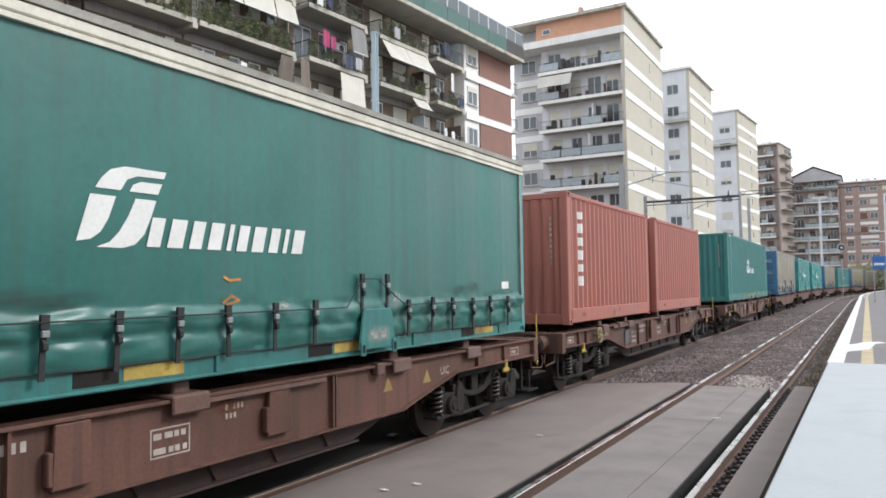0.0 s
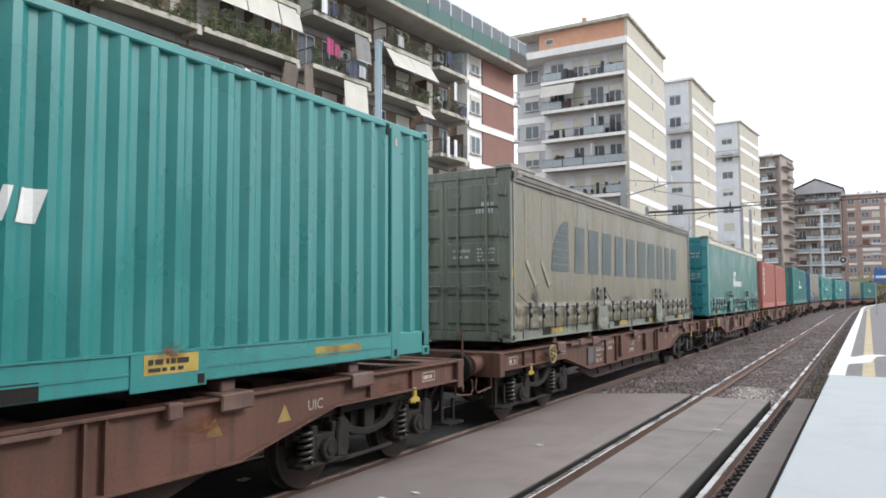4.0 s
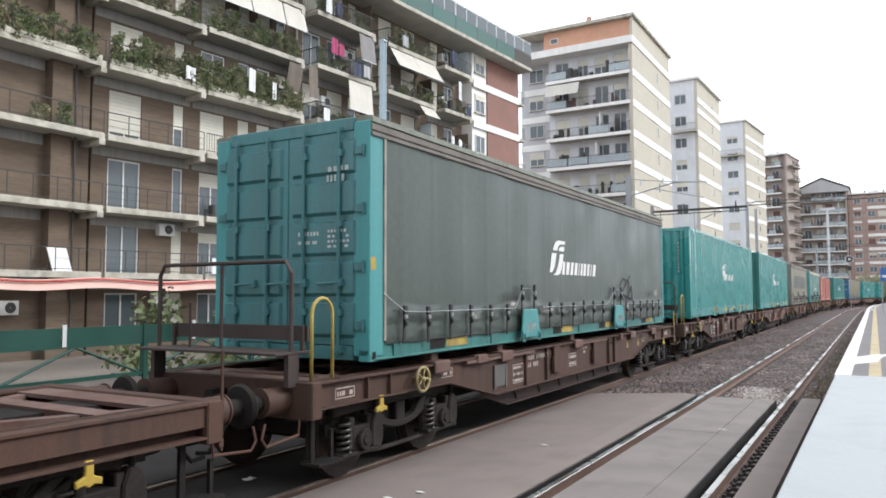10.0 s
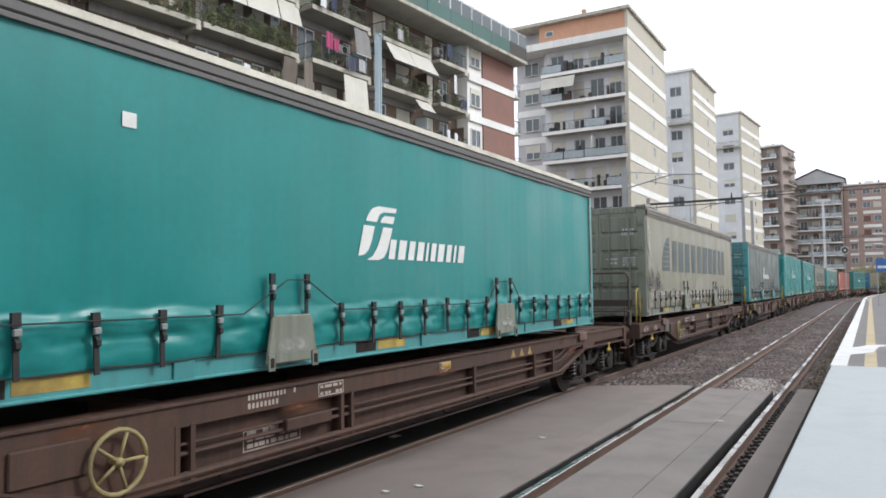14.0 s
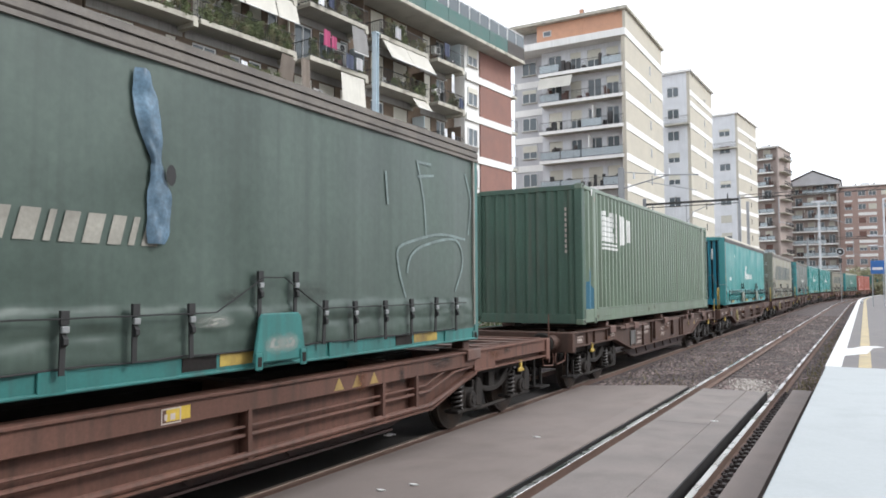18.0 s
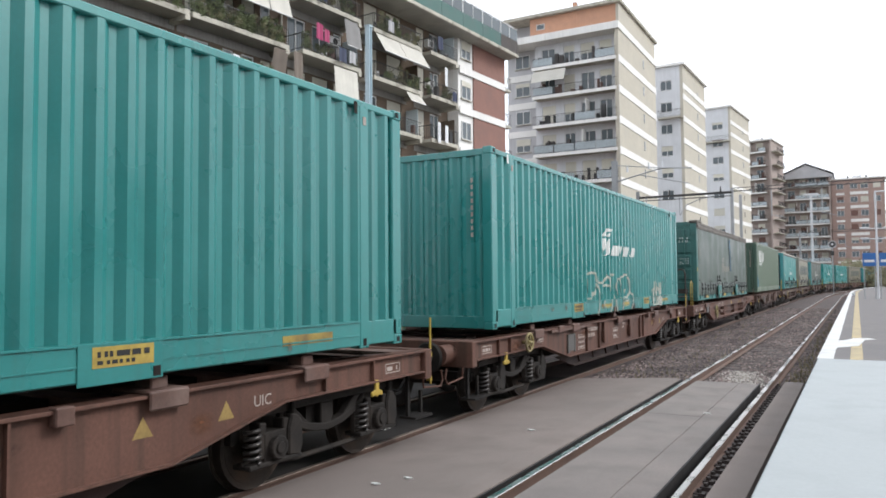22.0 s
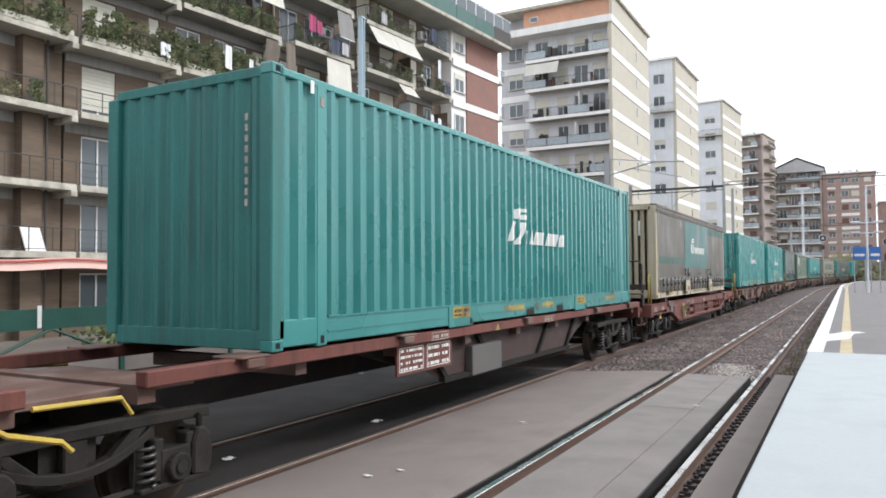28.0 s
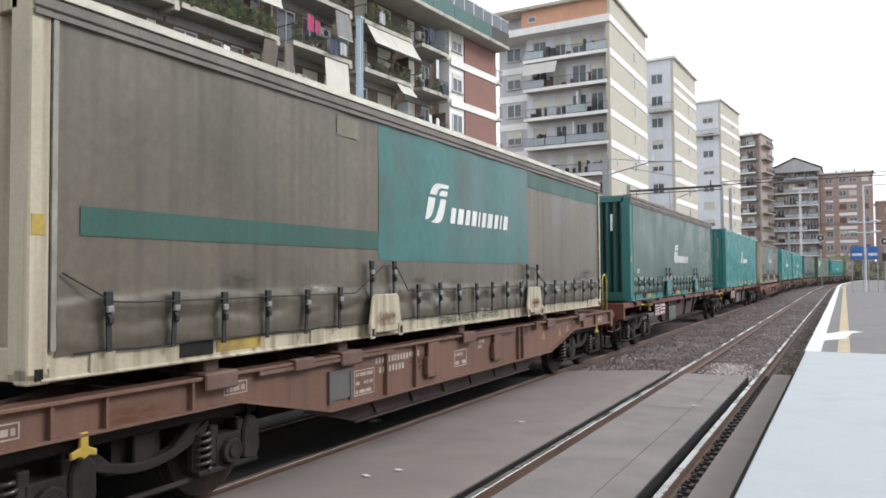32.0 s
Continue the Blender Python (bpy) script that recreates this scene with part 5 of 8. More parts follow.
def build_train():
    brown = dict(paint=wagon_brown, kind="plate", label="rust-brown bogie flat wagon with solid fish-bellied sills")
    light = dict(paint=wagon_light, kind="plate", label="faded light brown bogie flat wagon with solid sills")
    sooty = dict(paint=wagon_sooty, kind="plate", label="sooty brown bogie flat wagon with solid sills")
    panel = dict(paint=wagon_sooty, kind="panel", pole="brown", label="sooty brown bogie flat wagon with ribbed open sills")
    red = dict(paint=wagon_red, kind="panel", label="oxide red bogie flat wagon with ribbed open sills")
    # those already ahead
    for i, (r, kind) in enumerate(((32.6, "olive"), (52.0, "tan"), (69.5, "teal"), (88.0, "teal"), (106.0, "tan"), (123.5, "olive"), (141.0, "tan"), (158.5, "brown"), (176.0, "teal"))):
        f = r + 13.7
        flat(r - 1.8, f + 1.8, spin=False, seed=i + 2, springs=False, simple=i > 0, **brown)
        if kind == "tan":
            tarp("grey curtain-sided container with blue doors on a wagon", r, f, cloth_tan, blue_paint, rear="doors", seed=3 + i, pitch=1.75)
        elif kind == "brown":
            tarp("sooty brown curtain-sided container on a wagon", r, f, cloth_brown, grey_paint, rear="doors", seed=3 + i, pitch=1.75)
        else:
            steel("%s corrugated steel container with a white emblem" % kind, r, f, {"teal": teal, "olive": teal_dark}[kind], seed=3 + i, marks={"emblem": logo(f - r, 5.6, 1.25)})
    flat(12.5, 29.4, seed=3, **brown)
    for r in (13.55, 20.4):
        word = word_bars(0, 0, 1.5, 0.24, lean=0.0, widths=(0.9, 0.7, 0.9, 0.8, 0.9, 0.7))
        upright = [[(rel(6.06, 0.62) + (0.26 - b), BASE + 0.75 + a) for a, b in p] for p in word]
        steel("oxide red corrugated steel container with white lettering bars", r, r + 6.06, oxide, long_body=False, height=2.60, plates=False, seed=9, marks={"lettering": upright} if r < 14 else None)
    # those that pass
    L = 13.7
    flat(-3.6, 12.5, seed=4, **brown)
    tarp("faded green curtain-sided container with blue-teal doors", -2.3, 11.4, cloth_green, turquoise_paint, rear_paint=door_blue, rail=teal_dark, pads=teal_dark, seed=11, loose_cap=True, track=roof_pale, marks={"emblem": (logo(L, 5.58, 1.09), white_mark, 0.008), "sign_plate": (rect(L, 12.80, 13.07, 0.72, 0.83), white_mark, 0.010), "overspray#1": (scribble(loops(L, [(7.03, 0.87), (7.10, 0.84), (7.23, 0.85)]), 0.025), orange_spot, 0.010), "overspray#2": (scribble(loops(L, [(7.02, 0.64), (7.12, 0.70), (7.22, 0.66), (7.06, 0.62)]), 0.025), orange_spot, 0.010)})
    flat(-20.35, -3.6, seed=5, platform="front", pole=False, **brown)
    big = word_bars(rel(13.8, 3.0), BASE + 1.19, 8.75, 0.92, widths=(0.8, 0.9, 0.9, 0.95, 1.1, 0.95, 0.95, 0.95, 0.75, 0.75), lean=0.06)
    sail = []
    for k in range(7):
        za, zb = 0.14 * k, 0.14 * k + 0.122
        la, lb = (2.68 - 0.88 * math.sqrt(max(0.0, 1 - (q / 1.0) ** 2)) for q in (za, zb))
        sail.append(loops(13.8, [(la, 1.2 + za), (2.68, 1.2 + za), (2.68, 1.2 + zb), (lb, 1.2 + zb)]))
    for r, f, s in ((-19.3, -5.5, 21), (-87.6, -73.9, 24)):
        cuts, stains = (([[(0.64, 1.32), (1.00, 0.94)], [(1.32, 1.33), (1.67, 0.94)]], [[(0.81, 0.70), (0.95, 0.92), (1.11, 0.78), (1.06, 0.55), (0.93, 0.52)]]) if s == 21 else ([[(0.31, 1.85), (0.58, 1.47)], [(0.53, 1.33), (0.89, 0.92)], [(1.21, 1.30), (1.54, 0.92)]], [[(0.08, 0.79), (0.50, 1.23), (0.83, 0.89), (0.40, 0.65)], [(0.88, 0.84), (1.17, 1.13), (1.54, 0.84), (1.20, 0.58)]]))
        edges = [q for c in cuts for q in scribble(loops(13.8, [(y + 0.045, z - 0.02) for y, z in c]), 0.05)]
        m = {"lettering": (big, slate_mark, 0.008), "emblem": (sail, slate_mark, 0.008), "cut_edge": (edges, strap_black, 0.012), **{"mended_cut#%d" % k: (scribble(loops(13.8, c), 0.09), roof_grey, 0.015) for k, c in enumerate(cuts)}}
        if s == 24:
            m["cleaned_patch"] = ([loops(13.8, [(5.9, 0.45), (5.95, 0.93), (7.0, 1.00), (8.96, 0.98), (9.06, 0.41), (7.2, 0.39)])], washed_tan, 0.011)
            m["white_scuff"] = ([loops(13.8, [(0.72, 0.42), (0.98, 0.74), (1.05, 0.60), (1.22, 0.66), (1.36, 0.70), (1.5, 0.44)])], roof_grey, 0.03)
        tarp("dirty tan curtain-sided container with slate lettering bars and grey doors", r, f, cloth_tan if s == 21 else cloth_straw, grey_paint, seed=s, marks=m, pads=grey_paint, roof=roof_grey, track=roof_brown, post=0.09, slack=0.6, loose_cap=True, seams=seam_pale if s == 21 else None)
        for c in stains:
            my, mz = sum(p[0] for p in c) / len(c), sum(p[1] for p in c) / len(c)
            for k in (0.75, 1.35):
                stain(MOVING[-1][0], "grey_diamond_smudge", rel(13.8, my), mz, k * (max(p[0] for p in c) - min(p[0] for p in c)), k * (max(p[1] for p in c) - min(p[1] for p in c)), grey_stain, HALF + 0.02 + 0.003 * k, 20)
        if s == 24:
            # sheen of the white shiny hem folds, painted as soft pale patches
            for y, z, w, h in ((0.35, 0.45, 0.5, 0.7), (1.1, 0.5, 0.8, 0.5), (1.6, 0.52, 0.6, 0.45), (3.0, 0.4, 1.4, 0.3), (0.3, 1.6, 0.35, 1.8)):
                stain(MOVING[-1][0], "chalky_scuff", rel(13.8, y), z, w, h, chalk_stain, HALF + 0.05)
    flat(-36.9, -20.35, seed=6, pole="brown", **brown)
    # rear end a darker teal than the sides, its shade put into the paint
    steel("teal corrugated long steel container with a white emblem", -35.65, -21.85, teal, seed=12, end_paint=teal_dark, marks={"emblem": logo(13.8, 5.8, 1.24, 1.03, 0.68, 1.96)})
    flat(-53.6, -36.9, seed=7, hoop_at=-1, platform=True, **sooty)
    steel("teal corrugated long steel container with a white emblem", -51.9, -38.2, teal, seed=13, marks={"emblem": logo(L, 5.74, 1.28, 1.0, 0.68, 1.98)})
    flat(-70.6, -53.6, seed=8, hoop_at=-1, platform=True, **sooty)
    scar = scribble(loops(13.6, [(9.6, 0.95), (9.9, 1.12), (10.3, 1.05), (10.2, 0.7), (10.5, 0.95), (10.6, 0.62), (9.8, 0.75), (9.5, 0.62), (10.4, 1.2)]), 0.05)
    tarp("sooty grey-green curtain-sided container with teal doors", -69.0, -55.4, cloth_slate, turquoise_paint, rear_paint=teal_blue, rail=teal_dark, roof=grey_paint, pads=turquoise_paint, slack=0.4, seed=14, track=roof_brown, marks={"emblem": (logo(13.6, 5.4, 1.11), white_mark, 0.008), "tear": (scar, strap_black, 0.010), "sign_plate": (rect(13.6, 12.60, 12.90, 0.73, 0.87), washed_tan, 0.010)})
    flat(-89.0, -70.6, seed=9, wheel_shift=-0.47, hoop_at=-1, platform=True, **panel)
    flat(-107.7, -89.0, seed=10, wheel_shift=-0.51, hoop_at=-1, **panel)
    tarp("bright turquoise curtain-sided container with blue ribbed end", -105.6, -91.85, cloth_turquoise, turquoise_paint, rear="wall", rear_paint=end_blue, pads=grey_paint, seed=15, slack=0.9, post=0.08, roof=roof_pale, track=box_grey,
         marks={"emblem": (logo(13.75, 5.6, 1.10), white_mark, 0.008), "sign_plate": (rect(13.75, 1.15, 1.62, 1.02, 1.16), white_mark, 0.010), "paper_label": (rect(13.75, 2.58, 2.71, 2.05, 2.17), white_mark, 0.010)})
    end_cord = [(0.05, -6.93, BASE + 0.7), (0.10, -6.95, BASE + 1.20), (0.75, -6.95, BASE + 1.23), (0.93, -6.95, BASE + 0.84), (1.25, -6.94, BASE + 0.84), (1.30, -6.7, BASE + 0.80)]
    part("end_cord", Geo().tube(end_cord, 0.008, 5), buckle_steel, MOVING[-1][0], "loose pale cord")
    part("cord_ring", Geo().tube([(1.28, -6.62 + 0.03 * math.cos(k * 0.6283), BASE + 0.98 + 0.09 * math.sin(k * 0.6283)) for k in range(11)], 0.010, 6), buckle_steel, MOVING[-1][0], "steel cord ring")
    flat(-124.6, -107.7, seed=11, **sooty)
    patch = [p for z in range(6) for p in bars(rel(13.7, 1.44), BASE + 1.78 + 0.115 * z, 1.15, 0.10, 5, random.Random(z + 3), 0.82)]
    patch += [q for k in range(5) for q in rect(13.7, 2.66 + 0.19 * k, 2.79 + 0.19 * k, 1.72 + 0.03 * k, 2.46 - 0.02 * k)] + rect(13.7, 1.42, 2.5, 1.69, 1.73) + rect(13.7, 1.42, 2.6, 1.60, 1.65)
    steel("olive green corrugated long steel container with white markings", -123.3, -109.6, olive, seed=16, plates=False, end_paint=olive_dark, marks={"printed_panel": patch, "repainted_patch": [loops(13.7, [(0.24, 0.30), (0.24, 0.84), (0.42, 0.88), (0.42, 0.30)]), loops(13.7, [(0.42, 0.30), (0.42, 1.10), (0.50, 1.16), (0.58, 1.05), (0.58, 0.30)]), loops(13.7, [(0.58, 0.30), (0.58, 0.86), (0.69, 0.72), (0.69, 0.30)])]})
    flat(-143.1, -124.6, seed=12, hoop_at=-1, platform=True, **{**panel, "paint": wagon_brown, "label": "rust-brown bogie flat wagon with ribbed open sills"})
    tag = [q for pts in ([(11.59, 0.65), (11.44, 0.99), (11.44, 1.25), (11.88, 1.38), (12.5, 1.48), (13.2, 1.45)], [(11.63, 0.95), (11.71, 1.15), (12.05, 1.31), (12.89, 1.43), (13.13, 1.12), (12.88, 0.71)],
                         [(11.88, 2.39), (12.05, 1.91), (12.1, 1.46)], [(13.22, 2.40), (13.38, 2.05), (13.31, 1.53)], [(11.17, 2.16), (11.21, 1.78)], [(11.88, 2.39), (12.23, 2.40)], [(11.9, 2.2), (12.3, 2.26)]) for q in scribble(curl(loops(13.6, pts), 4), 0.035)]
    tarp("sooty grey curtain-sided container with torn patch and teal doors", -141.6, -128.0, cloth_moss, door_green, rear_paint=door_green, rail=teal_dark, pads=teal_dark, slack=0.45, seed=17, roof=roof_brown, loose_cap=True, marks={"emblem": (logo(13.6, 5.5, 1.08, 0.95), roof_grey, 0.008), "scratches": (tag, scratch_grey, 0.009), "lace_slot": (rect(13.6, 0.62, 0.67, 1.55, 1.95), roof_grey, 0.010)})
    torn_lining(MOVING[-1][0], 13.6)
    flat(-160.0, -143.1, seed=13, **brown)
    spray = []
    for pts in ([(5.29, 0.76), (5.27, 0.87), (5.05, 0.93), (4.81, 0.89), (4.69, 0.75), (4.7, 0.56), (4.76, 0.42), (4.83, 0.36), (5.04, 0.40), (5.19, 0.47), (5.30, 0.43), (5.26, 0.35)],
                [(5.06, 0.72), (5.04, 0.58), (5.13, 0.47), (5.28, 0.59), (5.37, 0.68)], [(5.37, 0.92), (5.40, 0.79), (5.45, 0.71), (5.71, 0.70), (5.91, 0.72), (6.02, 0.82), (6.12, 0.88), (6.25, 0.83), (6.31, 0.77)],
                [(5.39, 0.67), (5.49, 0.52), (5.51, 0.37), (5.46, 0.15), (5.36, 0.02)], [(6.28, 0.63), (5.94, 0.63), (5.87, 0.43), (5.84, 0.15)],
                [(6.36, 0.52), (6.33, 0.77), (6.50, 0.88), (6.70, 0.86), (6.74, 0.68), (6.75, 0.46), (6.83, 0.18), (6.88, 0.02)], [(6.38, 0.66), (6.42, 0.34), (6.43, 0.15), (6.32, 0.03)]):
        spray += scribble(curl(loops(13.7, pts)), 0.05)
    for pts in ([(6.96, 0.37), (6.84, 0.57), (6.88, 0.72), (7.03, 0.79), (7.15, 0.75), (7.21, 0.53), (7.27, 0.37), (7.43, 0.24), (7.32, 0.04)], [(7.22, 0.75), (7.41, 0.85), (7.68, 0.89), (7.92, 0.82), (7.98, 0.61), (7.96, 0.43), (7.80, 0.25), (7.63, 0.26)],
                [(7.64, 0.52), (7.60, 0.35), (7.80, 0.34), (8.01, 0.43), (8.20, 0.42), (8.30, 0.32), (8.26, 0.14), (8.11, 0.03)], [(6.73, 0.41), (6.75, 0.24), (6.68, 0.04)]):
        spray += scribble(curl(loops(13.7, pts)), 0.045)
    shapes = ([(10.40, 0.06), (10.38, 0.24), (10.41, 0.41), (10.50, 0.53), (10.60, 0.57), (10.72, 0.47), (10.81, 0.35), (11.01, 0.22), (11.11, 0.12), (11.08, 0.06), (10.73, 0.07)],
              [(10.65, 0.68), (10.75, 0.70), (10.89, 0.62), (11.05, 0.52), (11.07, 0.47), (10.98, 0.46), (10.99, 0.36), (10.84, 0.37), (10.70, 0.53)],
              [(11.10, 0.37), (11.11, 0.51), (11.25, 0.66), (11.51, 0.65), (11.52, 0.54), (11.41, 0.40), (11.31, 0.35)], [(11.07, 0.30), (11.28, 0.31), (11.46, 0.19), (11.44, 0.04), (11.11, 0.06)])
    for pts in shapes:
        spray += scribble(curl(loops(13.7, pts + pts[:1]), 4), 0.03)
    fills = []
    for pts in shapes:
        lo, hi = min(p[0] for p in pts), max(p[0] for p in pts)
        for k in range(9):
            y = lo + (hi - lo) * (k + 0.5) / 9
            cut = [b + (d - b) * (y - a) / (c - a) for (a, b), (c, d) in zip(pts, pts[1:] + pts[:1]) if (a - y) * (c - y) < 0]
            if len(cut) >= 2 and k % 3 != 2:
                fills.append(loops(13.7, [(y - 0.02, min(cut)), (y + 0.035, min(cut)), (y + 0.025, max(cut)), (y - 0.03, max(cut))]))
    steel("teal corrugated long steel container with white sprayed scrawl", -158.65, -144.95, teal, seed=18, marks={"emblem": logo(L, 5.76, 1.32, 1.0, 0.76, 1.98), "sprayed_scrawl": spray, "sprayed_fill": fills})
    flat(-177.0, -160.0, seed=14, hoop_at=-1, platform=True, **brown)
    steel("teal corrugated long steel container with a white emblem", -174.9, -161.3, teal, seed=19, marks={"emblem": logo(13.6, 5.5, 1.30, 1.0, 0.70, 1.98)})
    flat(-195.7, -177.0, seed=15, hoop_at=-1, platform=True, **red)
    flat(-247.0, -230.4, seed=16, hoop_at=1, pole=False, **light)
    for r, f, s in ((-194.3, -180.55, 22), (-245.6, -231.9, 23)):
        L2 = f - r
        marks = {"green_panel": (rect(L2, 4.4, 9.2, 0.93, 2.62), cloth_patch, 0.007), "rear_band": (rect(L2, 0.4, 4.4, 1.06, 1.28), cloth_stripe, 0.007), "front_band": (rect(L2, 9.2, 13.5, 2.32, 2.60), cloth_stripe, 0.007),
                 "emblem": (emblem(rel(L2, 5.5), BASE + 1.47, 0.72, 0.56) + word_bars(rel(L2, 6.25), BASE + 1.49, 2.02, 0.23), white_mark, 0.013), "old_patch": (rect(L2, 3.55, 4.0, 2.34, 2.56), cloth_tan, 0.009)}
        if s == 22:
            marks["patched_flap"] = ([loops(L2, [(12.25, 0.96), (12.31, 0.63), (13.19, 0.66), (12.96, 0.99)])], slate_flap, 0.010)
        tarp("sooty brown curtain-sided container with green panel and cream ribbed end", r, f, cloth_brown if s == 22 else cloth_umber, cream_paint, rear="wall", rear_paint=cream_paint, rail=cream_paint, seed=s, marks=marks, pads=cream_paint, slack=0.5, post=0.16, roof=roof_brown if s == 22 else roof_pale, track=roof_brown, seams=seam_dark if s == 22 else None)
        writing(MOVING[-1][0], "GERBAGE A VIDE SUR 3 HAUTEURS", 0.13, pose(HALF - 0.005, rel(L2, 5.91), BASE + 0.06, 90, 0, 90), stencil_green)
    w, wheels = articulated_wagon("low red articulated flat wagon on three bogies", 34.7, 0.0)
    place(w, -213.05)
    SPINNING.extend((q, a, z, -213.05 + y) for q, a, z, y in wheels)
    # here too the end's shade is in the darker teal
    steel("teal corrugated long steel container with a white emblem", -211.1, -197.4, teal, seed=20, end_paint=teal_dark, marks={"emblem": logo(L, 5.9, 1.27, 1.0, 0.70, 1.98)})
    scrawl = [q for pts in ([(11.11, 1.62), (10.75, 1.56), (10.66, 1.40), (10.96, 1.33), (10.60, 1.16), (10.80, 0.85), (11.10, 1.03)],
                            [(11.28, 1.56), (11.15, 1.27), (11.41, 1.16), (11.70, 1.65), (11.62, 1.14), (12.11, 1.68), (11.98, 1.21)],
                            [(12.32, 1.66), (12.10, 0.89), (11.72, 0.76), (11.84, 1.05), (12.64, 1.45), (12.44, 1.57), (12.19, 1.25), (12.37, 1.09), (12.60, 1.38), (12.91, 1.50)]) for q in scribble(curl(loops(13.75, pts), 4), 0.028)]
    tarp("dark green curtain-sided container with white sprayed scrawl", -229.15, -215.4, cloth_dark, teal_dark, rear="wall", rear_paint=teal_end_shade, rail=teal_dark, pads=teal_dark, seed=25, roof=roof_brown, marks={"emblem": (logo(13.75, 5.65, 1.08, 0.97), white_mark, 0.008), "sprayed_scrawl": (scrawl, cream_spray, 0.010), "sign_plate": (frame_bars(rel(13.75, 0.68), BASE + 0.76, 0.26, 0.10, 0.014) + words(rel(13.75, 0.72), BASE + 0.80, 0.18, 0.025, random.Random(3)), white_mark, 0.010)})


build_train()


def motions():
    """The whole train rolls away along its track; the wheels turn while they are near."""
    for ob, u in MOVING:
        walk(ob, [(t, along(u + gone(t))) for t in range(33)])
    for q, a, z, u in SPINNING:
        def turned(t):
            return pose(0, a, z, -math.degrees(gone(t) / 0.46) % 360, 0, 0)
        near = [k / 15 for k in range(481) if -8 < u + gone(k / 15) < 26]
        if near:
            rows = ([(0.0, turned(near[0]))] if near[0] > 0 else []) + [(t, turned(t)) for t in near] + ([(32.0, turned(near[-1]))] if near[-1] < 32 else [])
            walk(q, rows)


# ---- ground, tracks, crossing, platform ----
earth = surface("dry_earth", (0.15, 0.13, 0.11), 0.95, vary=0.3, scale=0.3, fine=9.0, bump=0.3)
ballast_bed = surface("ballast_bed", (0.085, 0.064, 0.062), 0.95, vary=0.5, scale=1.1, fine=22.0, dirt=(0.075, 0.07, 0.055), amount=0.5, bump=0.9)
ballast_stone = surface("ballast_stone", (0.16, 0.125, 0.116), 0.9, island=0.7, vary=0.5, scale=0.7, fine=18.0, dirt=(0.36, 0.32, 0.29), amount=0.6, low=0.54, high=0.72)
asphalt = surface("worn_asphalt", (0.195, 0.162, 0.146), 0.85, vary=0.12, scale=0.7, fine=70.0, dirt=(0.15, 0.122, 0.108), amount=0.6, bump=0.25)
# oily asphalt, its colour darkened for the shade under the train
asphalt_dark = surface("oily_shaded_asphalt", (0.032, 0.029, 0.028), 0.8, gloss=0.3, vary=0.2, scale=1.2, fine=60.0, dirt=(0.025, 0.022, 0.02), amount=0.6, bump=0.25)
panel_grey = surface("crossing_panel_concrete", (0.2, 0.175, 0.162), 0.85, vary=0.14, scale=1.4, fine=50.0, dirt=(0.13, 0.112, 0.104), amount=0.6, bump=0.2, random=0.06)
# black for the deep shade in the rail grooves
groove_shade = surface("groove_shade_black", (0.007, 0.006, 0.006), 0.7, vary=0.3)
clip_iron = surface("dark_clip_iron", (0.03, 0.022, 0.02), 0.7, vary=0.3)
pale_gravel = surface("pale_gravel", (0.42, 0.385, 0.35), 0.9, island=0.35, vary=0.2)
blocker_render = surface("grey_beige_blocker_render", (0.30, 0.28, 0.25), 0.85, vary=0.12, scale=0.5, dirt=(0.2, 0.19, 0.17), amount=0.4, streak=True)
dull_steel = surface("dull_brown_steel", (0.24, 0.19, 0.16), 0.5, 0.6, vary=0.15)
rail_rust = surface("rusty_rail_steel", (0.135, 0.082, 0.062), 0.8, vary=0.25, scale=2.0, fine=40.0, dirt=(0.07, 0.045, 0.035), amount=0.5)
pale_stone = surface("pale_platform_paving", (0.375, 0.40, 0.405), 0.7, vary=0.06, scale=0.5, fine=25.0, dirt=(0.30, 0.32, 0.325), amount=0.45, bump=0.05)
platform_asphalt = surface("grey_platform_asphalt", (0.155, 0.145, 0.145), 0.9, vary=0.15, scale=0.8, fine=45.0, dirt=(0.22, 0.20, 0.17), amount=0.5, bump=0.25)
edge_white = surface("worn_white_edge_paint", (0.62, 0.62, 0.61), 0.75, vary=0.12, scale=1.0, fine=20.0, dirt=(0.30, 0.28, 0.26), amount=0.4)
edge_yellow = surface("worn_yellow_line_paint", (0.42, 0.34, 0.2), 0.75, vary=0.2, scale=1.5, fine=20.0, dirt=(0.22, 0.2, 0.16), amount=0.7)
sleeper_wood = surface("weathered_sleeper", (0.095, 0.077, 0.07), 0.9, vary=0.3, scale=3.0, fine=30.0, bump=0.4)
grass_dry = surface("dry_weeds", (0.20, 0.17, 0.085), 0.9, vary=0.3, random=0.2)
litter_white = surface("crumpled_paper", (0.7, 0.7, 0.68), 0.8, vary=0.1)


def sweep(profile, x0, p0, p1, step=2.0, z=0.0):
    """A profile of (x, z), open or closed, drawn along a track from p0 to p1."""
    g = Geo()
    stops = [p0] + ([BEND] if p0 < BEND < p1 else []) + [BEND + step * k for k in range(1, int((p1 - BEND) / step)) if BEND + step * k > p0] + [p1]
    n = len(profile)
    for p in stops:
        m = along(p, x0, z)
        g.v += [tuple(m @ Vector((a, 0, b))) for a, b in profile]
    for k in range(len(stops) - 1):
        g.f += [(k * n + i, k * n + (i + 1) % n, (k + 1) * n + (i + 1) % n, (k + 1) * n + i) for i in range(n)]
    g.f += [tuple(range(n - 1, -1, -1)), tuple((len(stops) - 1) * n + i for i in range(n))]
    return g


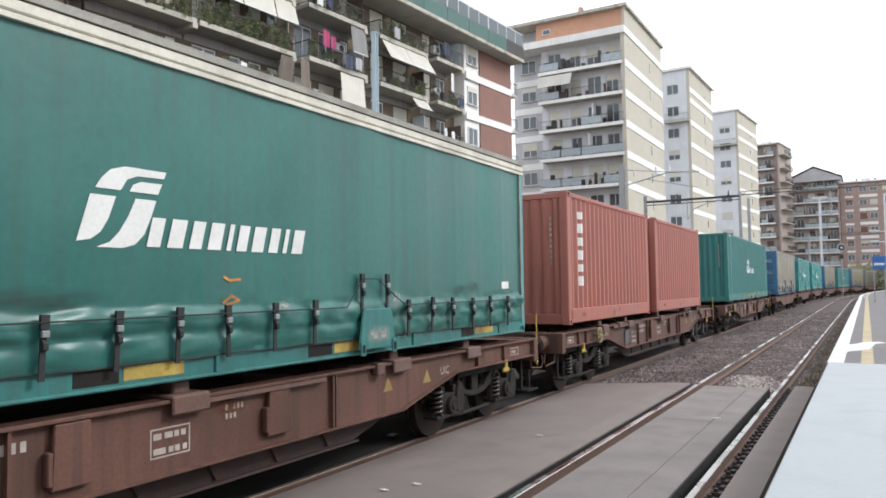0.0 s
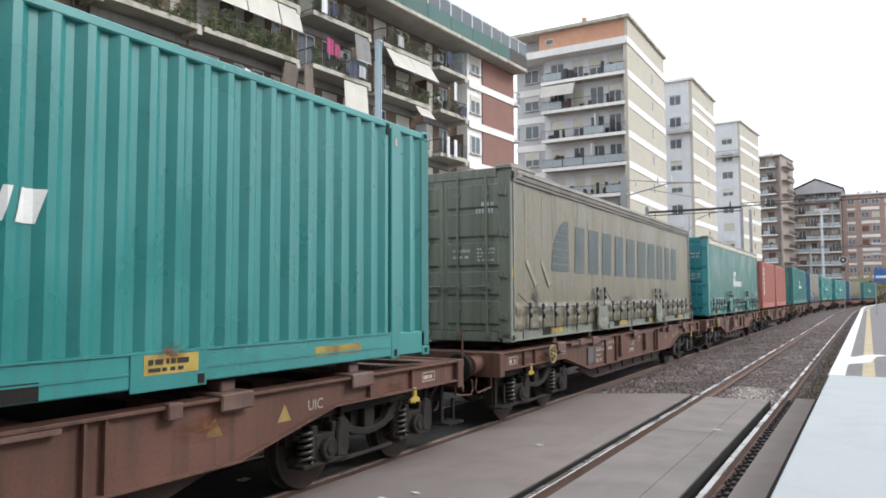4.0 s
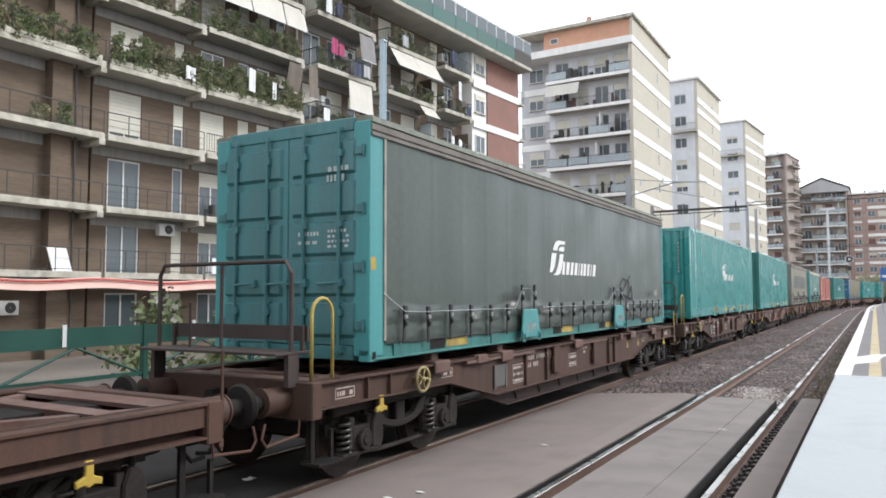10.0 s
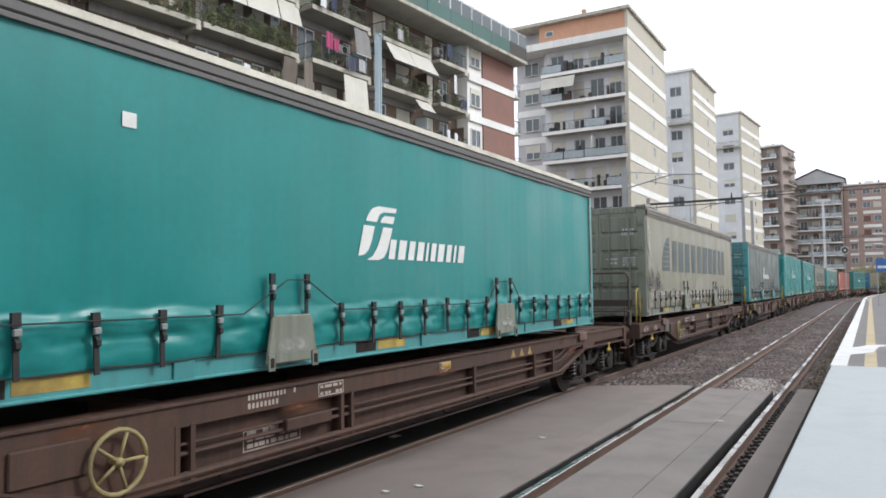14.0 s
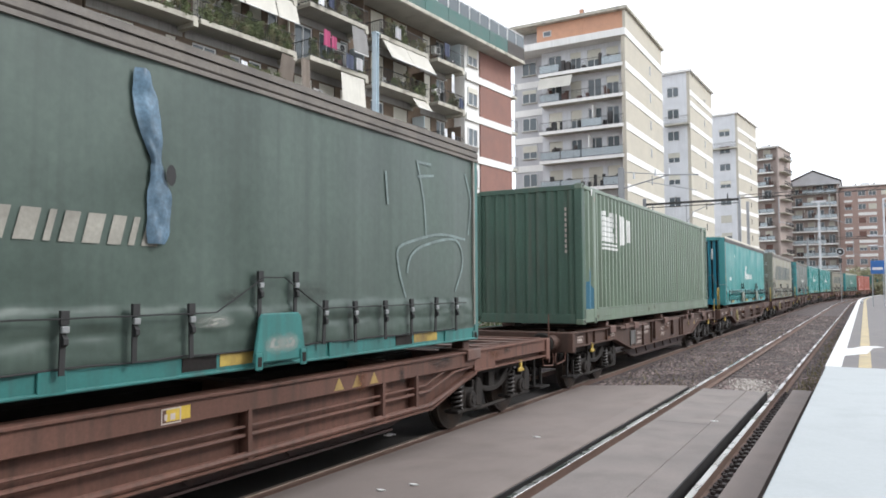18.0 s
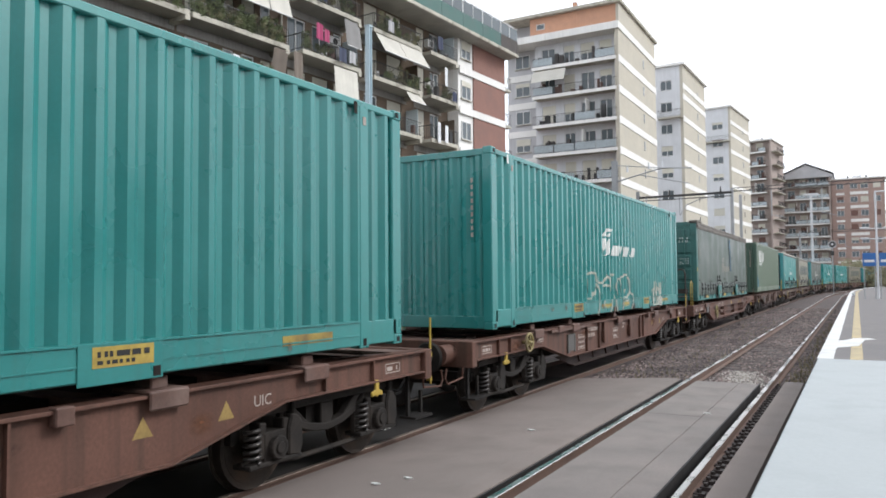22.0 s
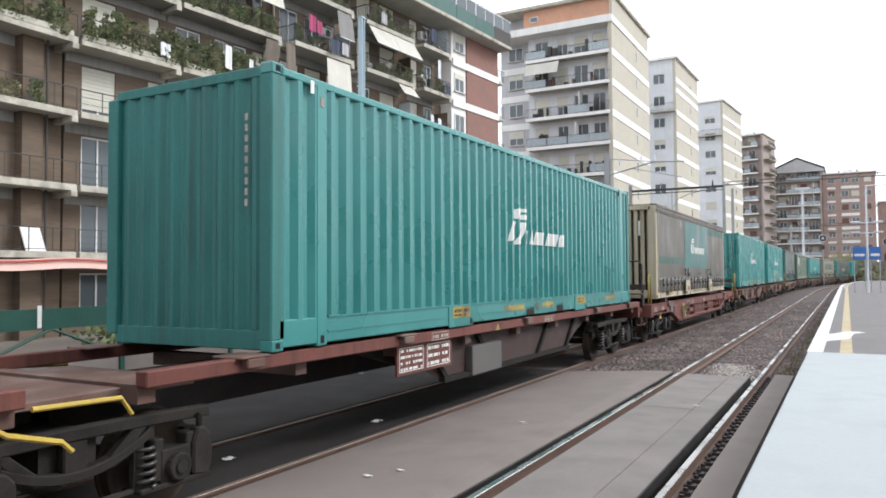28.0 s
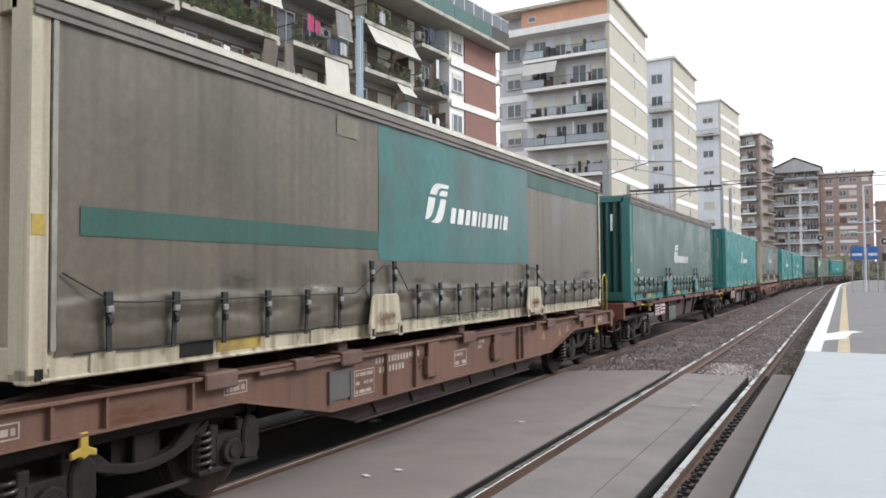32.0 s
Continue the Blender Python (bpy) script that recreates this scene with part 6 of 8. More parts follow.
single("ground", Geo().box(-1500, 1500, -700, 2300, -1.2, -0.46), earth, "bare dry earth round the railway", "ground", kind="structure")
single("ballast", sweep([(-5.2, -0.46), (-4.6, -0.24), (4.05, -0.20), (4.9, -0.20), (5.2, -0.46)], -4.25 - 0.0, -320, 330), ballast_bed, "dirty brown ballast bed under both tracks", "ballast", kind="structure")
RAIL_BODY = [(-0.075, -0.16), (0.075, -0.16), (0.07, -0.145), (0.012, -0.125), (0.012, -0.045), (0.034, -0.035), (0.035, -0.006), (-0.035, -0.006), (-0.034, -0.035), (-0.012, -0.045), (-0.012, -0.125), (-0.07, -0.145)]
RAIL_TOP = [(-0.034, -0.006), (0.034, -0.006), (0.030, 0.0), (-0.030, 0.0)]
for centre, name, z in ((TRACK_B, "platform_track", 0.0), (TRACK_A, "train_track", RAIL)):
    tr = thing(name, "steel railway track on dirty ballast", "railway track", kind="structure")
    for s in (-0.7375, 0.7375):
        r = part("rail", sweep(RAIL_BODY, centre + s, -320, 330, z=z), rail_rust, tr)
        part("running_surface", sweep(RAIL_TOP, centre + s, -320, 330, z=z), bright_steel if centre == TRACK_B else dull_steel, r, "polished rail top" if centre == TRACK_B else "dull brown rail top")
    if centre == TRACK_B:
        sl = shared("sleeper", lambda: Geo().box(-1.3, 1.3, -0.12, 0.12, -0.30, -0.198).mesh("sleeper", sleeper_wood, bevel=0.01))
        for k in range(72):
            part("sleeper", sl, None, tr, at=along(16.2 + 0.62 * k, TRACK_B))
        clip = shared("rail_clip", lambda: Geo().box(-0.05, 0.06, -0.05, 0.05, -0.15, -0.11).rod((0.0, 0, -0.11), (0.0, 0, -0.075), 0.028, 6).mesh("rail_clip", clip_iron))
        for k in range(50):
            part("rail_clip", clip, None, tr, at=pose(TRACK_B + 0.7375 + 0.10 + 0.012 * math.sin(k * 2.3), 3.6 + 0.25 * k, 0))

# level crossing: asphalt and panels flush with the rails
END = 15.35
single("crossing_asphalt", Geo().slab([(-5.40, -0.40), (-3.15, -0.40), (-3.15, -0.012), (-3.4, -0.006), (-5.36, RAIL - 0.012)], -80, END, "y"), asphalt, "smooth grey asphalt between the tracks", "asphalt", kind="structure", bevel=0.006)
single("track_asphalt", Geo().box(-6.90, -5.62, -80, END + 0.2, -0.40, RAIL - 0.03), asphalt_dark, "oily asphalt between the train's rails, darkened for shade", "asphalt", kind="structure")
single("far_asphalt", Geo().box(-10.6, -7.10, -80, END + 0.4, -0.40, RAIL - 0.01), asphalt_dark, "oily asphalt beyond the train, darkened for shade", "asphalt", kind="structure")
single("platform_side_asphalt", Geo().box(-1.31, -0.97, -80, END + 0.9, -0.40, -0.075), asphalt, "narrow asphalt strip below the platform", "asphalt", kind="structure", bevel=0.004)
crossing = thing("crossing_panels", "grey concrete crossing panels between two rails", "crossing deck", kind="structure")
for x0, x1, off in ((-2.85, -2.055, 0.0), (-2.045, -1.70, 0.9)):
    y = END - 40.0 + off
    while y < END - 0.05:
        y2 = min(y + 6.0, END)
        part("crossing_panel", Geo().box(x0, x1, y + 0.003, y2 - 0.003, -0.30, -0.035 + 0.002 * math.sin(y * 3)), panel_grey, crossing, bevel=0.003)
        y = y2
# black strips on groove floor and side stand for the shade there
for x0, x1 in ((-3.15, -3.055), (-1.70, -1.58), (-2.90, -2.851)):
    part("flangeway_grime", Geo().box(x0, x1, END - 60, END, -0.30, -0.192), groove_shade, crossing)
for x in (-3.15, -1.70):
    part("flangeway_liner", Geo().box(x + 0.001, x + 0.022, END - 60, END, -0.30, -0.03), groove_shade, crossing, "black strip standing for flangeway shade")
# platform
plat = thing("platform", "station platform with pale paving and painted edge", "platform", kind="structure")
part("platform_wall", sweep([(-0.60, -0.46), (12.0, -0.46), (12.0, 0.42), (-0.60, 0.42)], 0.0, -120, 150), panel_grey, plat)
part("paving", Geo().box(-0.675, 12.0, -120, 15.36, 0.42, 0.5), pale_stone, plat, "pale smooth platform paving", bevel=0.012)
part("asphalt_surface", sweep([(-0.66, 0.42), (12.0, 0.42), (12.0, 0.494), (-0.66, 0.494)], 0.0, 15.37, 150), platform_asphalt, plat, "grey asphalt platform surface")
part("white_edge", sweep([(-0.69, 0.40), (-0.42, 0.40), (-0.42, 0.5), (-0.69, 0.5)], 0.0, 15.37, 150), edge_white, plat, "worn white edge strip")
part("yellow_line", sweep([(-0.15, 0.49), (0.06, 0.49), (0.06, 0.499), (-0.15, 0.499)], 0.0, 15.4, 110), edge_yellow, plat, "faded yellow safety line")
part("paint_spill", Geo().slab([(-0.45, 17.2), (-0.40, 17.9), (0.0, 18.6), (0.12, 20.3), (0.36, 20.7), (0.2, 21.0), (-0.1, 20.8), (-0.3, 20.1), (-0.43, 19.9)], 0.495, 0.504, "z"), edge_white, plat, "spilled white paint across the line")
# unseen wall and roofed block, added to dim light from the right and behind
single("station_wall", Geo().box(9.0, 9.5, -70, 18, 0.45, 5.6), blocker_render, "unseen plain wall added to dim light over the platform", "wall", kind="structure")
single("station_building", Geo().box(3.4, 9.0, -60, -2.2, 0.45, 9.0).box(-0.3, 3.4, -60, -2.6, 5.0, 5.5), blocker_render, "unseen block with a roof, added to dim light behind the viewer", "building", kind="structure")
# ballast stones on the open stretch
rng = random.Random(4)
stones = Geo()
for k in range(14000):
    y = 15.45 + 45 * rng.random() ** 1.6
    x = rng.uniform(-5.25, -0.95)
    if abs(x - (TRACK_B - 0.7375)) < 0.11 or abs(x - (TRACK_B + 0.7375)) < 0.11:
        continue
    r = rng.uniform(0.02, 0.05) * (1.25 if rng.random() < 0.1 else 1)
    c = (x, y, -0.205 + r * 0.35 + 0.02 * math.sin(x * 3 + y))
    a = rng.uniform(0, 6.28)
    ca, sa = r * math.cos(a), r * math.sin(a)
    h = r * rng.uniform(0.5, 0.9)
    stones.add([(c[0] + ca, c[1] + sa, c[2]), (c[0] - sa * 0.8, c[1] + ca * 0.8, c[2] + h * 0.2), (c[0] - ca, c[1] - sa, c[2]), (c[0] + sa, c[1] - ca, c[2] - h * 0.1), (c[0] + r * 0.2, c[1], c[2] + h)],
               [(0, 1, 4), (1, 2, 4), (2, 3, 4), (3, 0, 4), (3, 2, 1, 0)])
me = bpy.data.meshes.new("ballast_stones")
me.from_pydata(stones.v, [], stones.f)
me.materials.append(ballast_stone)
tagged(new("ballast_stones", me), "loose brown and grey ballast stones", "ballast", kind="stuff")
gravel = Geo()
for k in range(1500):
    y = 15.5 + rng.random() ** 1.5 * 3.2
    x = rng.gauss(-2.3, 0.32)
    if abs(x + 2.24) > 0.62:
        continue
    r = rng.uniform(0.012, 0.03)
    gravel.add([(x + r, y, -0.2), (x, y + r, -0.2), (x - r, y, -0.2), (x, y - r, -0.2), (x, y, -0.2 + r * 1.1)], [(0, 1, 4), (1, 2, 4), (2, 3, 4), (3, 0, 4)])
me = bpy.data.meshes.new("pale_gravel")
me.from_pydata(gravel.v, [], gravel.f)
me.materials.append(pale_gravel)
tagged(new("pale_gravel", me), "pale spilled gravel between the rails", "gravel", kind="stuff")
weeds = Geo()
for k in range(900):
    y = 16.2 + 26 * rng.random() ** 1.8
    x = rng.choice((rng.gauss(-1.12, 0.10), rng.gauss(-1.12, 0.12), rng.uniform(-5.0, -3.2)))
    if not -5.2 < x < -0.86:
        continue
    h = rng.uniform(0.05, 0.20)
    a = rng.uniform(0, 6.28)
    dx, dy = 0.012 * math.cos(a), 0.012 * math.sin(a)
    lx, ly = rng.uniform(-0.08, 0.08), rng.uniform(-0.08, 0.08)
    weeds.add([(x - dx, y - dy, -0.21), (x + dx, y + dy, -0.21), (x + lx, y + ly, -0.21 + h)], [(0, 1, 2)])
single("dry_weeds", weeds, grass_dry, "dry weeds between stones by the platform", "weeds", kind="stuff")
for i, (x, y, r) in enumerate(((-6.1, 4.55, 0.10), (-6.3, 6.3, 0.06), (-6.0, 8.9, 0.07))):
    single("paper_litter", Geo().grid(lambda u, v: (x + r * (u - 0.5) * 1.6, y + r * (v - 0.5) * 2.4, RAIL - 0.024 + 0.03 * abs(math.sin(7 * u + 4 * v + i))), 5, 5), litter_white, "crumpled white paper lying between the rails", "litter", "litter on the track")
for i, (x, y) in enumerate(((-4.3, 6.2), (-4.1, 6.5), (-2.02, 11.62), (-3.9, 9.3))):
    z = {-2.02: -0.030}.get(x, -0.006 + (x + 3.4) * 0.055 if x < -3.4 else -0.006)
    single("paper_scrap", Geo().slab([(x - 0.05, y), (x + 0.01, y - 0.02), (x + 0.06, y + 0.01), (x, y + 0.025)], z, z + 0.012, "z"), litter_white, "small pale scrap lying on the crossing", "litter", "litter on the track")


# ---- buildings ----
brown_wall = surface("brown_clinker_render", (0.142, 0.104, 0.074), 0.9, vary=0.2, scale=0.5, fine=3.2, dirt=(0.085, 0.064, 0.05), amount=0.6, stretch=(0.7, 0.7, 5.0), bump=0.2)
brick_wall = surface("red_brown_brickwork", (0.25, 0.135, 0.11), 0.9, vary=0.12, scale=0.7, fine=14.0, dirt=(0.2, 0.115, 0.095), amount=0.5, bump=0.2)
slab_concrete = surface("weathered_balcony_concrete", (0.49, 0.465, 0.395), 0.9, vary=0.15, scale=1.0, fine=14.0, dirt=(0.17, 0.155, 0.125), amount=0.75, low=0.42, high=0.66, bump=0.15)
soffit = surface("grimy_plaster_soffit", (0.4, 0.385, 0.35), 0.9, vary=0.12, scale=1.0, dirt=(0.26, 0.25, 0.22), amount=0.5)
white_render = surface("white_painted_render", (0.78, 0.77, 0.74), 0.85, vary=0.08, scale=0.6, dirt=(0.55, 0.53, 0.5), amount=0.5, streak=True)
cool_render = surface("pale_grey_render", (0.62, 0.63, 0.645), 0.85, vary=0.08, scale=0.6, dirt=(0.46, 0.465, 0.47), amount=0.5, streak=True)
beige_tile = surface("beige_facade_tiles", (0.47, 0.435, 0.36), 0.8, vary=0.08, scale=0.5, fine=9.0, dirt=(0.38, 0.35, 0.29), amount=0.5)
grey_render = surface("grey_facade_render", (0.46, 0.46, 0.47), 0.85, vary=0.10, scale=0.6, dirt=(0.38, 0.37, 0.38), amount=0.5, streak=True)
rose_render = surface("faded_rose_brown_render", (0.35, 0.29, 0.26), 0.9, vary=0.12, scale=0.6, dirt=(0.3, 0.25, 0.22), amount=0.5, streak=True)
# brick of the far houses, distance haze mixed into its colour
hazed_brick = surface("hazed_brown_brickwork", (0.35, 0.25, 0.215), 0.9, vary=0.12, scale=0.7, fine=14.0, dirt=(0.27, 0.2, 0.17), amount=0.5)
terracotta = surface("terracotta_render", (0.52, 0.29, 0.19), 0.85, vary=0.1, scale=0.6, dirt=(0.4, 0.23, 0.16), amount=0.4)
frieze_grey = surface("grey_plaster_frieze", (0.29, 0.28, 0.265), 0.9, vary=0.12, scale=0.8, dirt=(0.18, 0.17, 0.155), amount=0.6, streak=True)
roof_dark = surface("dark_roof_edge", (0.07, 0.062, 0.058), 0.8, vary=0.2)
railing_iron = surface("dark_railing_iron", (0.045, 0.045, 0.045), 0.6, 0.2, vary=0.2)
green_metal = surface("dark_green_metal", (0.009, 0.065, 0.048), 0.55, vary=0.2, dirt=(0.03, 0.06, 0.05), amount=0.4)
parapet_green = surface("faded_green_panels", (0.045, 0.115, 0.10), 0.6, vary=0.12, random=0.1)
frame_white = surface("white_window_frame", (0.66, 0.66, 0.65), 0.5, vary=0.05)
shutter_cream = surface("cream_roller_shutter", (0.56, 0.54, 0.46), 0.6, vary=0.08, random=0.15)
shutter_brown = surface("brown_roller_shutter", (0.12, 0.06, 0.045), 0.6, vary=0.1, random=0.2)
pane_glass = glass("window_glass", (0.10, 0.12, 0.13), 0.06)
frosted = glass("balcony_glass", (0.5, 0.57, 0.6), 0.2)
awning_cloth = surface("pale_awning_canvas", (0.56, 0.54, 0.48), 0.8, vary=0.08, dirt=(0.44, 0.42, 0.37), amount=0.4, streak=True, random=0.08)
awning_grey = surface("striped_grey_canvas", (0.22, 0.215, 0.21), 0.8, vary=0.15)
awning_brown = surface("brown_canvas", (0.17, 0.14, 0.115), 0.85, vary=0.15)
awning_red = surface("red_canvas", (0.42, 0.08, 0.07), 0.8, vary=0.12)
awning_salmon = surface("salmon_canvas", (0.62, 0.40, 0.34), 0.8, vary=0.1)
plant_leaf = surface("balcony_leaves", (0.13, 0.155, 0.072), 0.7, vary=0.5, scale=2.0)
plant_dry = surface("faded_balcony_leaves", (0.2, 0.19, 0.11), 0.8, vary=0.4, scale=2.0)
ac_white = surface("air_conditioner_enamel", (0.62, 0.62, 0.60), 0.5, vary=0.05, dirt=(0.4, 0.39, 0.37), amount=0.4)
laundry = [surface(n, c, 0.85, vary=0.1) for n, c in (("white_sheet", (0.72, 0.73, 0.75)), ("pale_blue_cloth", (0.42, 0.56, 0.66)), ("magenta_cloth", (0.36, 0.06, 0.14)), ("navy_cloth", (0.05, 0.06, 0.10)), ("grey_cloth", (0.4, 0.4, 0.41)))]


def window_mesh(w, h, leaves=2):
    def make():
        t = 0.07
        g = Geo().box(-w / 2, w / 2, -0.04, 0.03, 0, t).box(-w / 2, w / 2, -0.04, 0.03, h - t, h)
        for k in range(leaves + 1):
            x = -w / 2 + (w - t) * k / leaves
            g.box(x, x + t, -0.045, 0.03, 0.0, h)
        return g.mesh("window", frame_white)
    return shared(("win", round(w, 2), round(h, 2), leaves), make)


def window(parent, at, w, h, shut=0.0, shutter=None, leaves=2, sill=True):
    """A window in its opening, facing -y: frame, pane and roller shutter let down by a share."""
    f = part("window", window_mesh(w, h, leaves), None, parent, at=at)
    part("pane", shared(("pane", round(w, 2), round(h, 2)), lambda: Geo().box(-w / 2 + 0.02, w / 2 - 0.02, 0.0, 0.012, 0.02, h - 0.02).mesh("pane", pane_glass)), None, f)
    if shut > 0:
        s = round(shut, 1)
        sh = shutter or shutter_cream

        def make():
            n = max(2, int(h * s / 0.16))
            edge = []
            for k in range(n):
                z = h - h * s * (k + 1) / n
                edge = [(-0.062, z), (-0.05, z + h * s / n * 0.94)] + edge
            edge = sorted(edge, key=lambda q: q[1])
            return Geo().slab(edge + [(-0.03, h), (-0.03, h - h * s)], -w / 2 + 0.03, w / 2 - 0.03, "x")
        me = shared(("shut", round(w, 2), round(h, 2), s, sh.name), lambda: make().mesh("roller_shutter", sh))
        part("roller_shutter", me, None, f)
    if sill:
        part("sill", shared(("sill", round(w, 2)), lambda: Geo().box(-w / 2 - 0.08, w / 2 + 0.08, -0.12, 0.02, -0.06, 0.0).mesh("sill", slab_concrete)), None, f)
    return f


def railing_mesh(length, style="bars"):
    """A balcony front of that length along x, from 0, 0.95 high."""
    def make():
        g = Geo().box(0, length, -0.02, 0.02, 0.92, 0.96).box(0, length, -0.012, 0.012, 0.10, 0.125)
        n = int(length / (0.14 if style == "bars" else 0.95))
        for k in range(n + 1):
            x = length * k / max(1, n)
            g.box(x - 0.008 if style == "bars" else x - 0.018, x + 0.008 if style == "bars" else x + 0.018, -0.008, 0.008, 0.0, 0.93)
        if style == "rails":
            for z in (0.36, 0.64):
                g.box(0, length, -0.009, 0.009, z, z + 0.018)
        return g.mesh("railing", railing_iron)
    return shared(("railing", round(length, 1), style), make)


def leaf_clump(g, c, r, n, rng, size=0.09):
    """Small leaves scattered through an uneven ball."""
    for _ in range(n):
        d = Vector((rng.gauss(0, 1), rng.gauss(0, 1), rng.gauss(0, 1)))
        p = Vector(c) + d.normalized() * r * rng.random() ** 0.5 * Vector((1, 1, 0.8)).length / 1.6
        u = Vector((rng.gauss(0, 1), rng.gauss(0, 1), rng.gauss(0, 1))).normalized()
        w = u.orthogonal().normalized()
        s = size * rng.uniform(0.5, 1.2)
        g.add([p - u * s, p + w * s * 0.5, p + u * s, p - w * s * 0.5], [(0, 1, 2, 3)])


def ac_unit(parent, at):
    u = part("air_conditioner", shared("ac", lambda: Geo().box(-0.4, 0.4, -0.32, 0.0, 0, 0.55).mesh("air_conditioner", ac_white, bevel=0.02)), None, parent, at=at)
    part("fan_grille", shared("ac_fan", lambda: Geo().ring((0.08, -0.325, 0.28), 0.02, 0.21, 0, 0.01, 14).mesh("fan_grille", railing_iron)), None, u)


FACE = pose(0, 0, 0, 0, 0, 90)    # turns a thing that faces -y to face +x


LEAN = pose(-27.2, 18.9, 0, 0, 0, -5.0) @ pose(27.2, -18.9, 0)    # the long house turns a little after its first wing
LEVELS = [2.95, 5.68, 8.69, 11.70, 14.72, 17.72]


def house_wing(b, wall, y0, y1, cols, top, rng, skip=()):
    """Storey walls with window openings: each stretch is cut into piers, sills and lintels."""
    zs = [-0.46] + LEVELS + [top]
    for k in range(len(zs) - 1):
        z0, z1 = zs[k], zs[k + 1]
        edge = y0
        for y, w, tall in cols:
            part("wall_pier", Geo().box(wall - 0.25, wall, edge, y - w / 2, z0, z1), brown_wall, b)
            lo, hi = (0.0, 2.28) if tall else (0.85, 2.28)
            if k == 0:
                lo, hi = 1.1, 2.6
            if k == len(zs) - 2:
                hi = min(hi, z1 - z0 - 0.35)
            part("wall_lintel", Geo().box(wall - 0.25, wall, y - w / 2, y + w / 2, z0 + hi, z1), brown_wall, b)
            if lo > 0:
                part("wall_sill", Geo().box(wall - 0.25, wall, y - w / 2, y + w / 2, z0, z0 + lo), brown_wall, b)
            q = rng.random()
            shut = 0.0 if q < 0.25 else (1.0 if q < 0.5 else rng.choice((0.3, 0.5, 0.8)))
            window(b, pose(wall - 0.10, y, z0 + lo) @ FACE, w, hi - lo, shut, shutter_cream, 1 if w < 0.9 else 2, not tall)
            edge = y + w / 2
        part("wall_pier", Geo().box(wall - 0.25, wall, edge, y1, z0, z1), brown_wall, b)


def balcony(b, wall, x, y0, y1, z, style, sides=False, screen=None):
    bal = part("balcony", Geo().box(wall, x, y0, y1, z - 0.20, z), slab_concrete, b, bevel=0.02)
    part("edge_beam", Geo().box(x - 0.10, x + 0.02, y0, y1, z - 0.225, z + 0.04), slab_concrete, bal, bevel=0.015)
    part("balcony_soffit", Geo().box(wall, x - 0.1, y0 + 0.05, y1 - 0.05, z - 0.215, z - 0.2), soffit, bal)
    part("bracket", Geo().box(wall, x + 0.06, y1 - 0.28, y1, z - 0.46, z - 0.2), slab_concrete, bal, bevel=0.015)
    part("railing", railing_mesh(y1 - y0, style), None, bal, at=pose(x - 0.05, y0, z + 0.02) @ FACE)
    if sides:
        part("side_railing", railing_mesh(x - wall, "bars"), None, bal, at=pose(wall, y0 + 0.05, z + 0.02))
        if screen:
            part("party_screen", Geo().box(wall, x - 0.3, y1 - 0.04, y1, z, z + 1.9), screen, bal)
    return bal


def roof_terrace(b, wall, front, y0, y1, top):
    part("eave", Geo().box(wall, front + 1.0, y0, y1, top - 0.25, top), slab_concrete, b, bevel=0.02)
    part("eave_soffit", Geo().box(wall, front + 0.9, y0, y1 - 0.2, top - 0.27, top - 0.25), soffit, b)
    part("roof_deck", Geo().box(-41, front + 0.4, y0, y1, top, top + 0.06), roof_dark, b)
    n = int((y1 - y0) / 2.6)
    s = (y1 - y0) / n
    for k in range(n):
        y = y0 + s * k
        dark = y > y1 - 3
        part("parapet_panel", Geo().box(front + 0.90, front + 0.96, y + 0.02, y + s - 0.02, top, top + 1.02), roof_dark if dark else parapet_green, b)
        part("roof_railing", Geo().box(front + 0.90, front + 0.94, y, y + s, top + 2.0, top + 2.06), frame_white, b)
        part("railing_post", Geo().box(front + 0.90, front + 0.94, y, y + 0.06, top + 1.0, top + 2.0), frame_white, b)
        part("railing_post", Geo().box(front + 0.90, front + 0.94, y + s / 2, y + s / 2 + 0.05, top + 1.0, top + 2.0), frame_white, b)
        part("wind_screen", Geo().box(front + 0.91, front + 0.925, y + 0.1, y + s - 0.05, top + 1.05, top + 1.95), pane_glass, b, "glass wind screen")


def awning(b, x, y0, y1, z, drop, out, cloth):
    part("awning", Geo().grid(lambda u, v: (x - 0.05 + out * v + 0.02 * math.sin(9 * u), y0 + u * (y1 - y0), z - drop * v - 0.03 * math.sin(3.14 * v)), 10, 5), cloth, b, "drawn-down canvas awning")
    part("awning_bar", Geo().rod((x - 0.05 + out, y0, z - drop), (x - 0.05 + out, y1, z - drop), 0.03, 6), frame_white, b)


def shop_valance(b, x, y0, y1):
    n = int((y1 - y0) / 2)
    for i in range(n):
        a, c = y0 + (y1 - y0) * i / n, y0 + (y1 - y0) * (i + 1) / n
        part("shop_awning", Geo().grid(lambda u, v: (x + 0.35 * v, a + u * (c - a), 2.70 + 0.06 * math.sin(1.1 * (a + u * (c - a))) - 0.42 * v), 6, 3), awning_salmon, b, "salmon and red valance above the ground floor")
        part("awning_hem", Geo().tube([(x + 0.22, a + (c - a) * q / 6, 2.62 + 0.06 * math.sin(1.1 * (a + (c - a) * q / 6))) for q in range(7)], 0.045, 6), awning_red, b, "red rolled canvas edge")


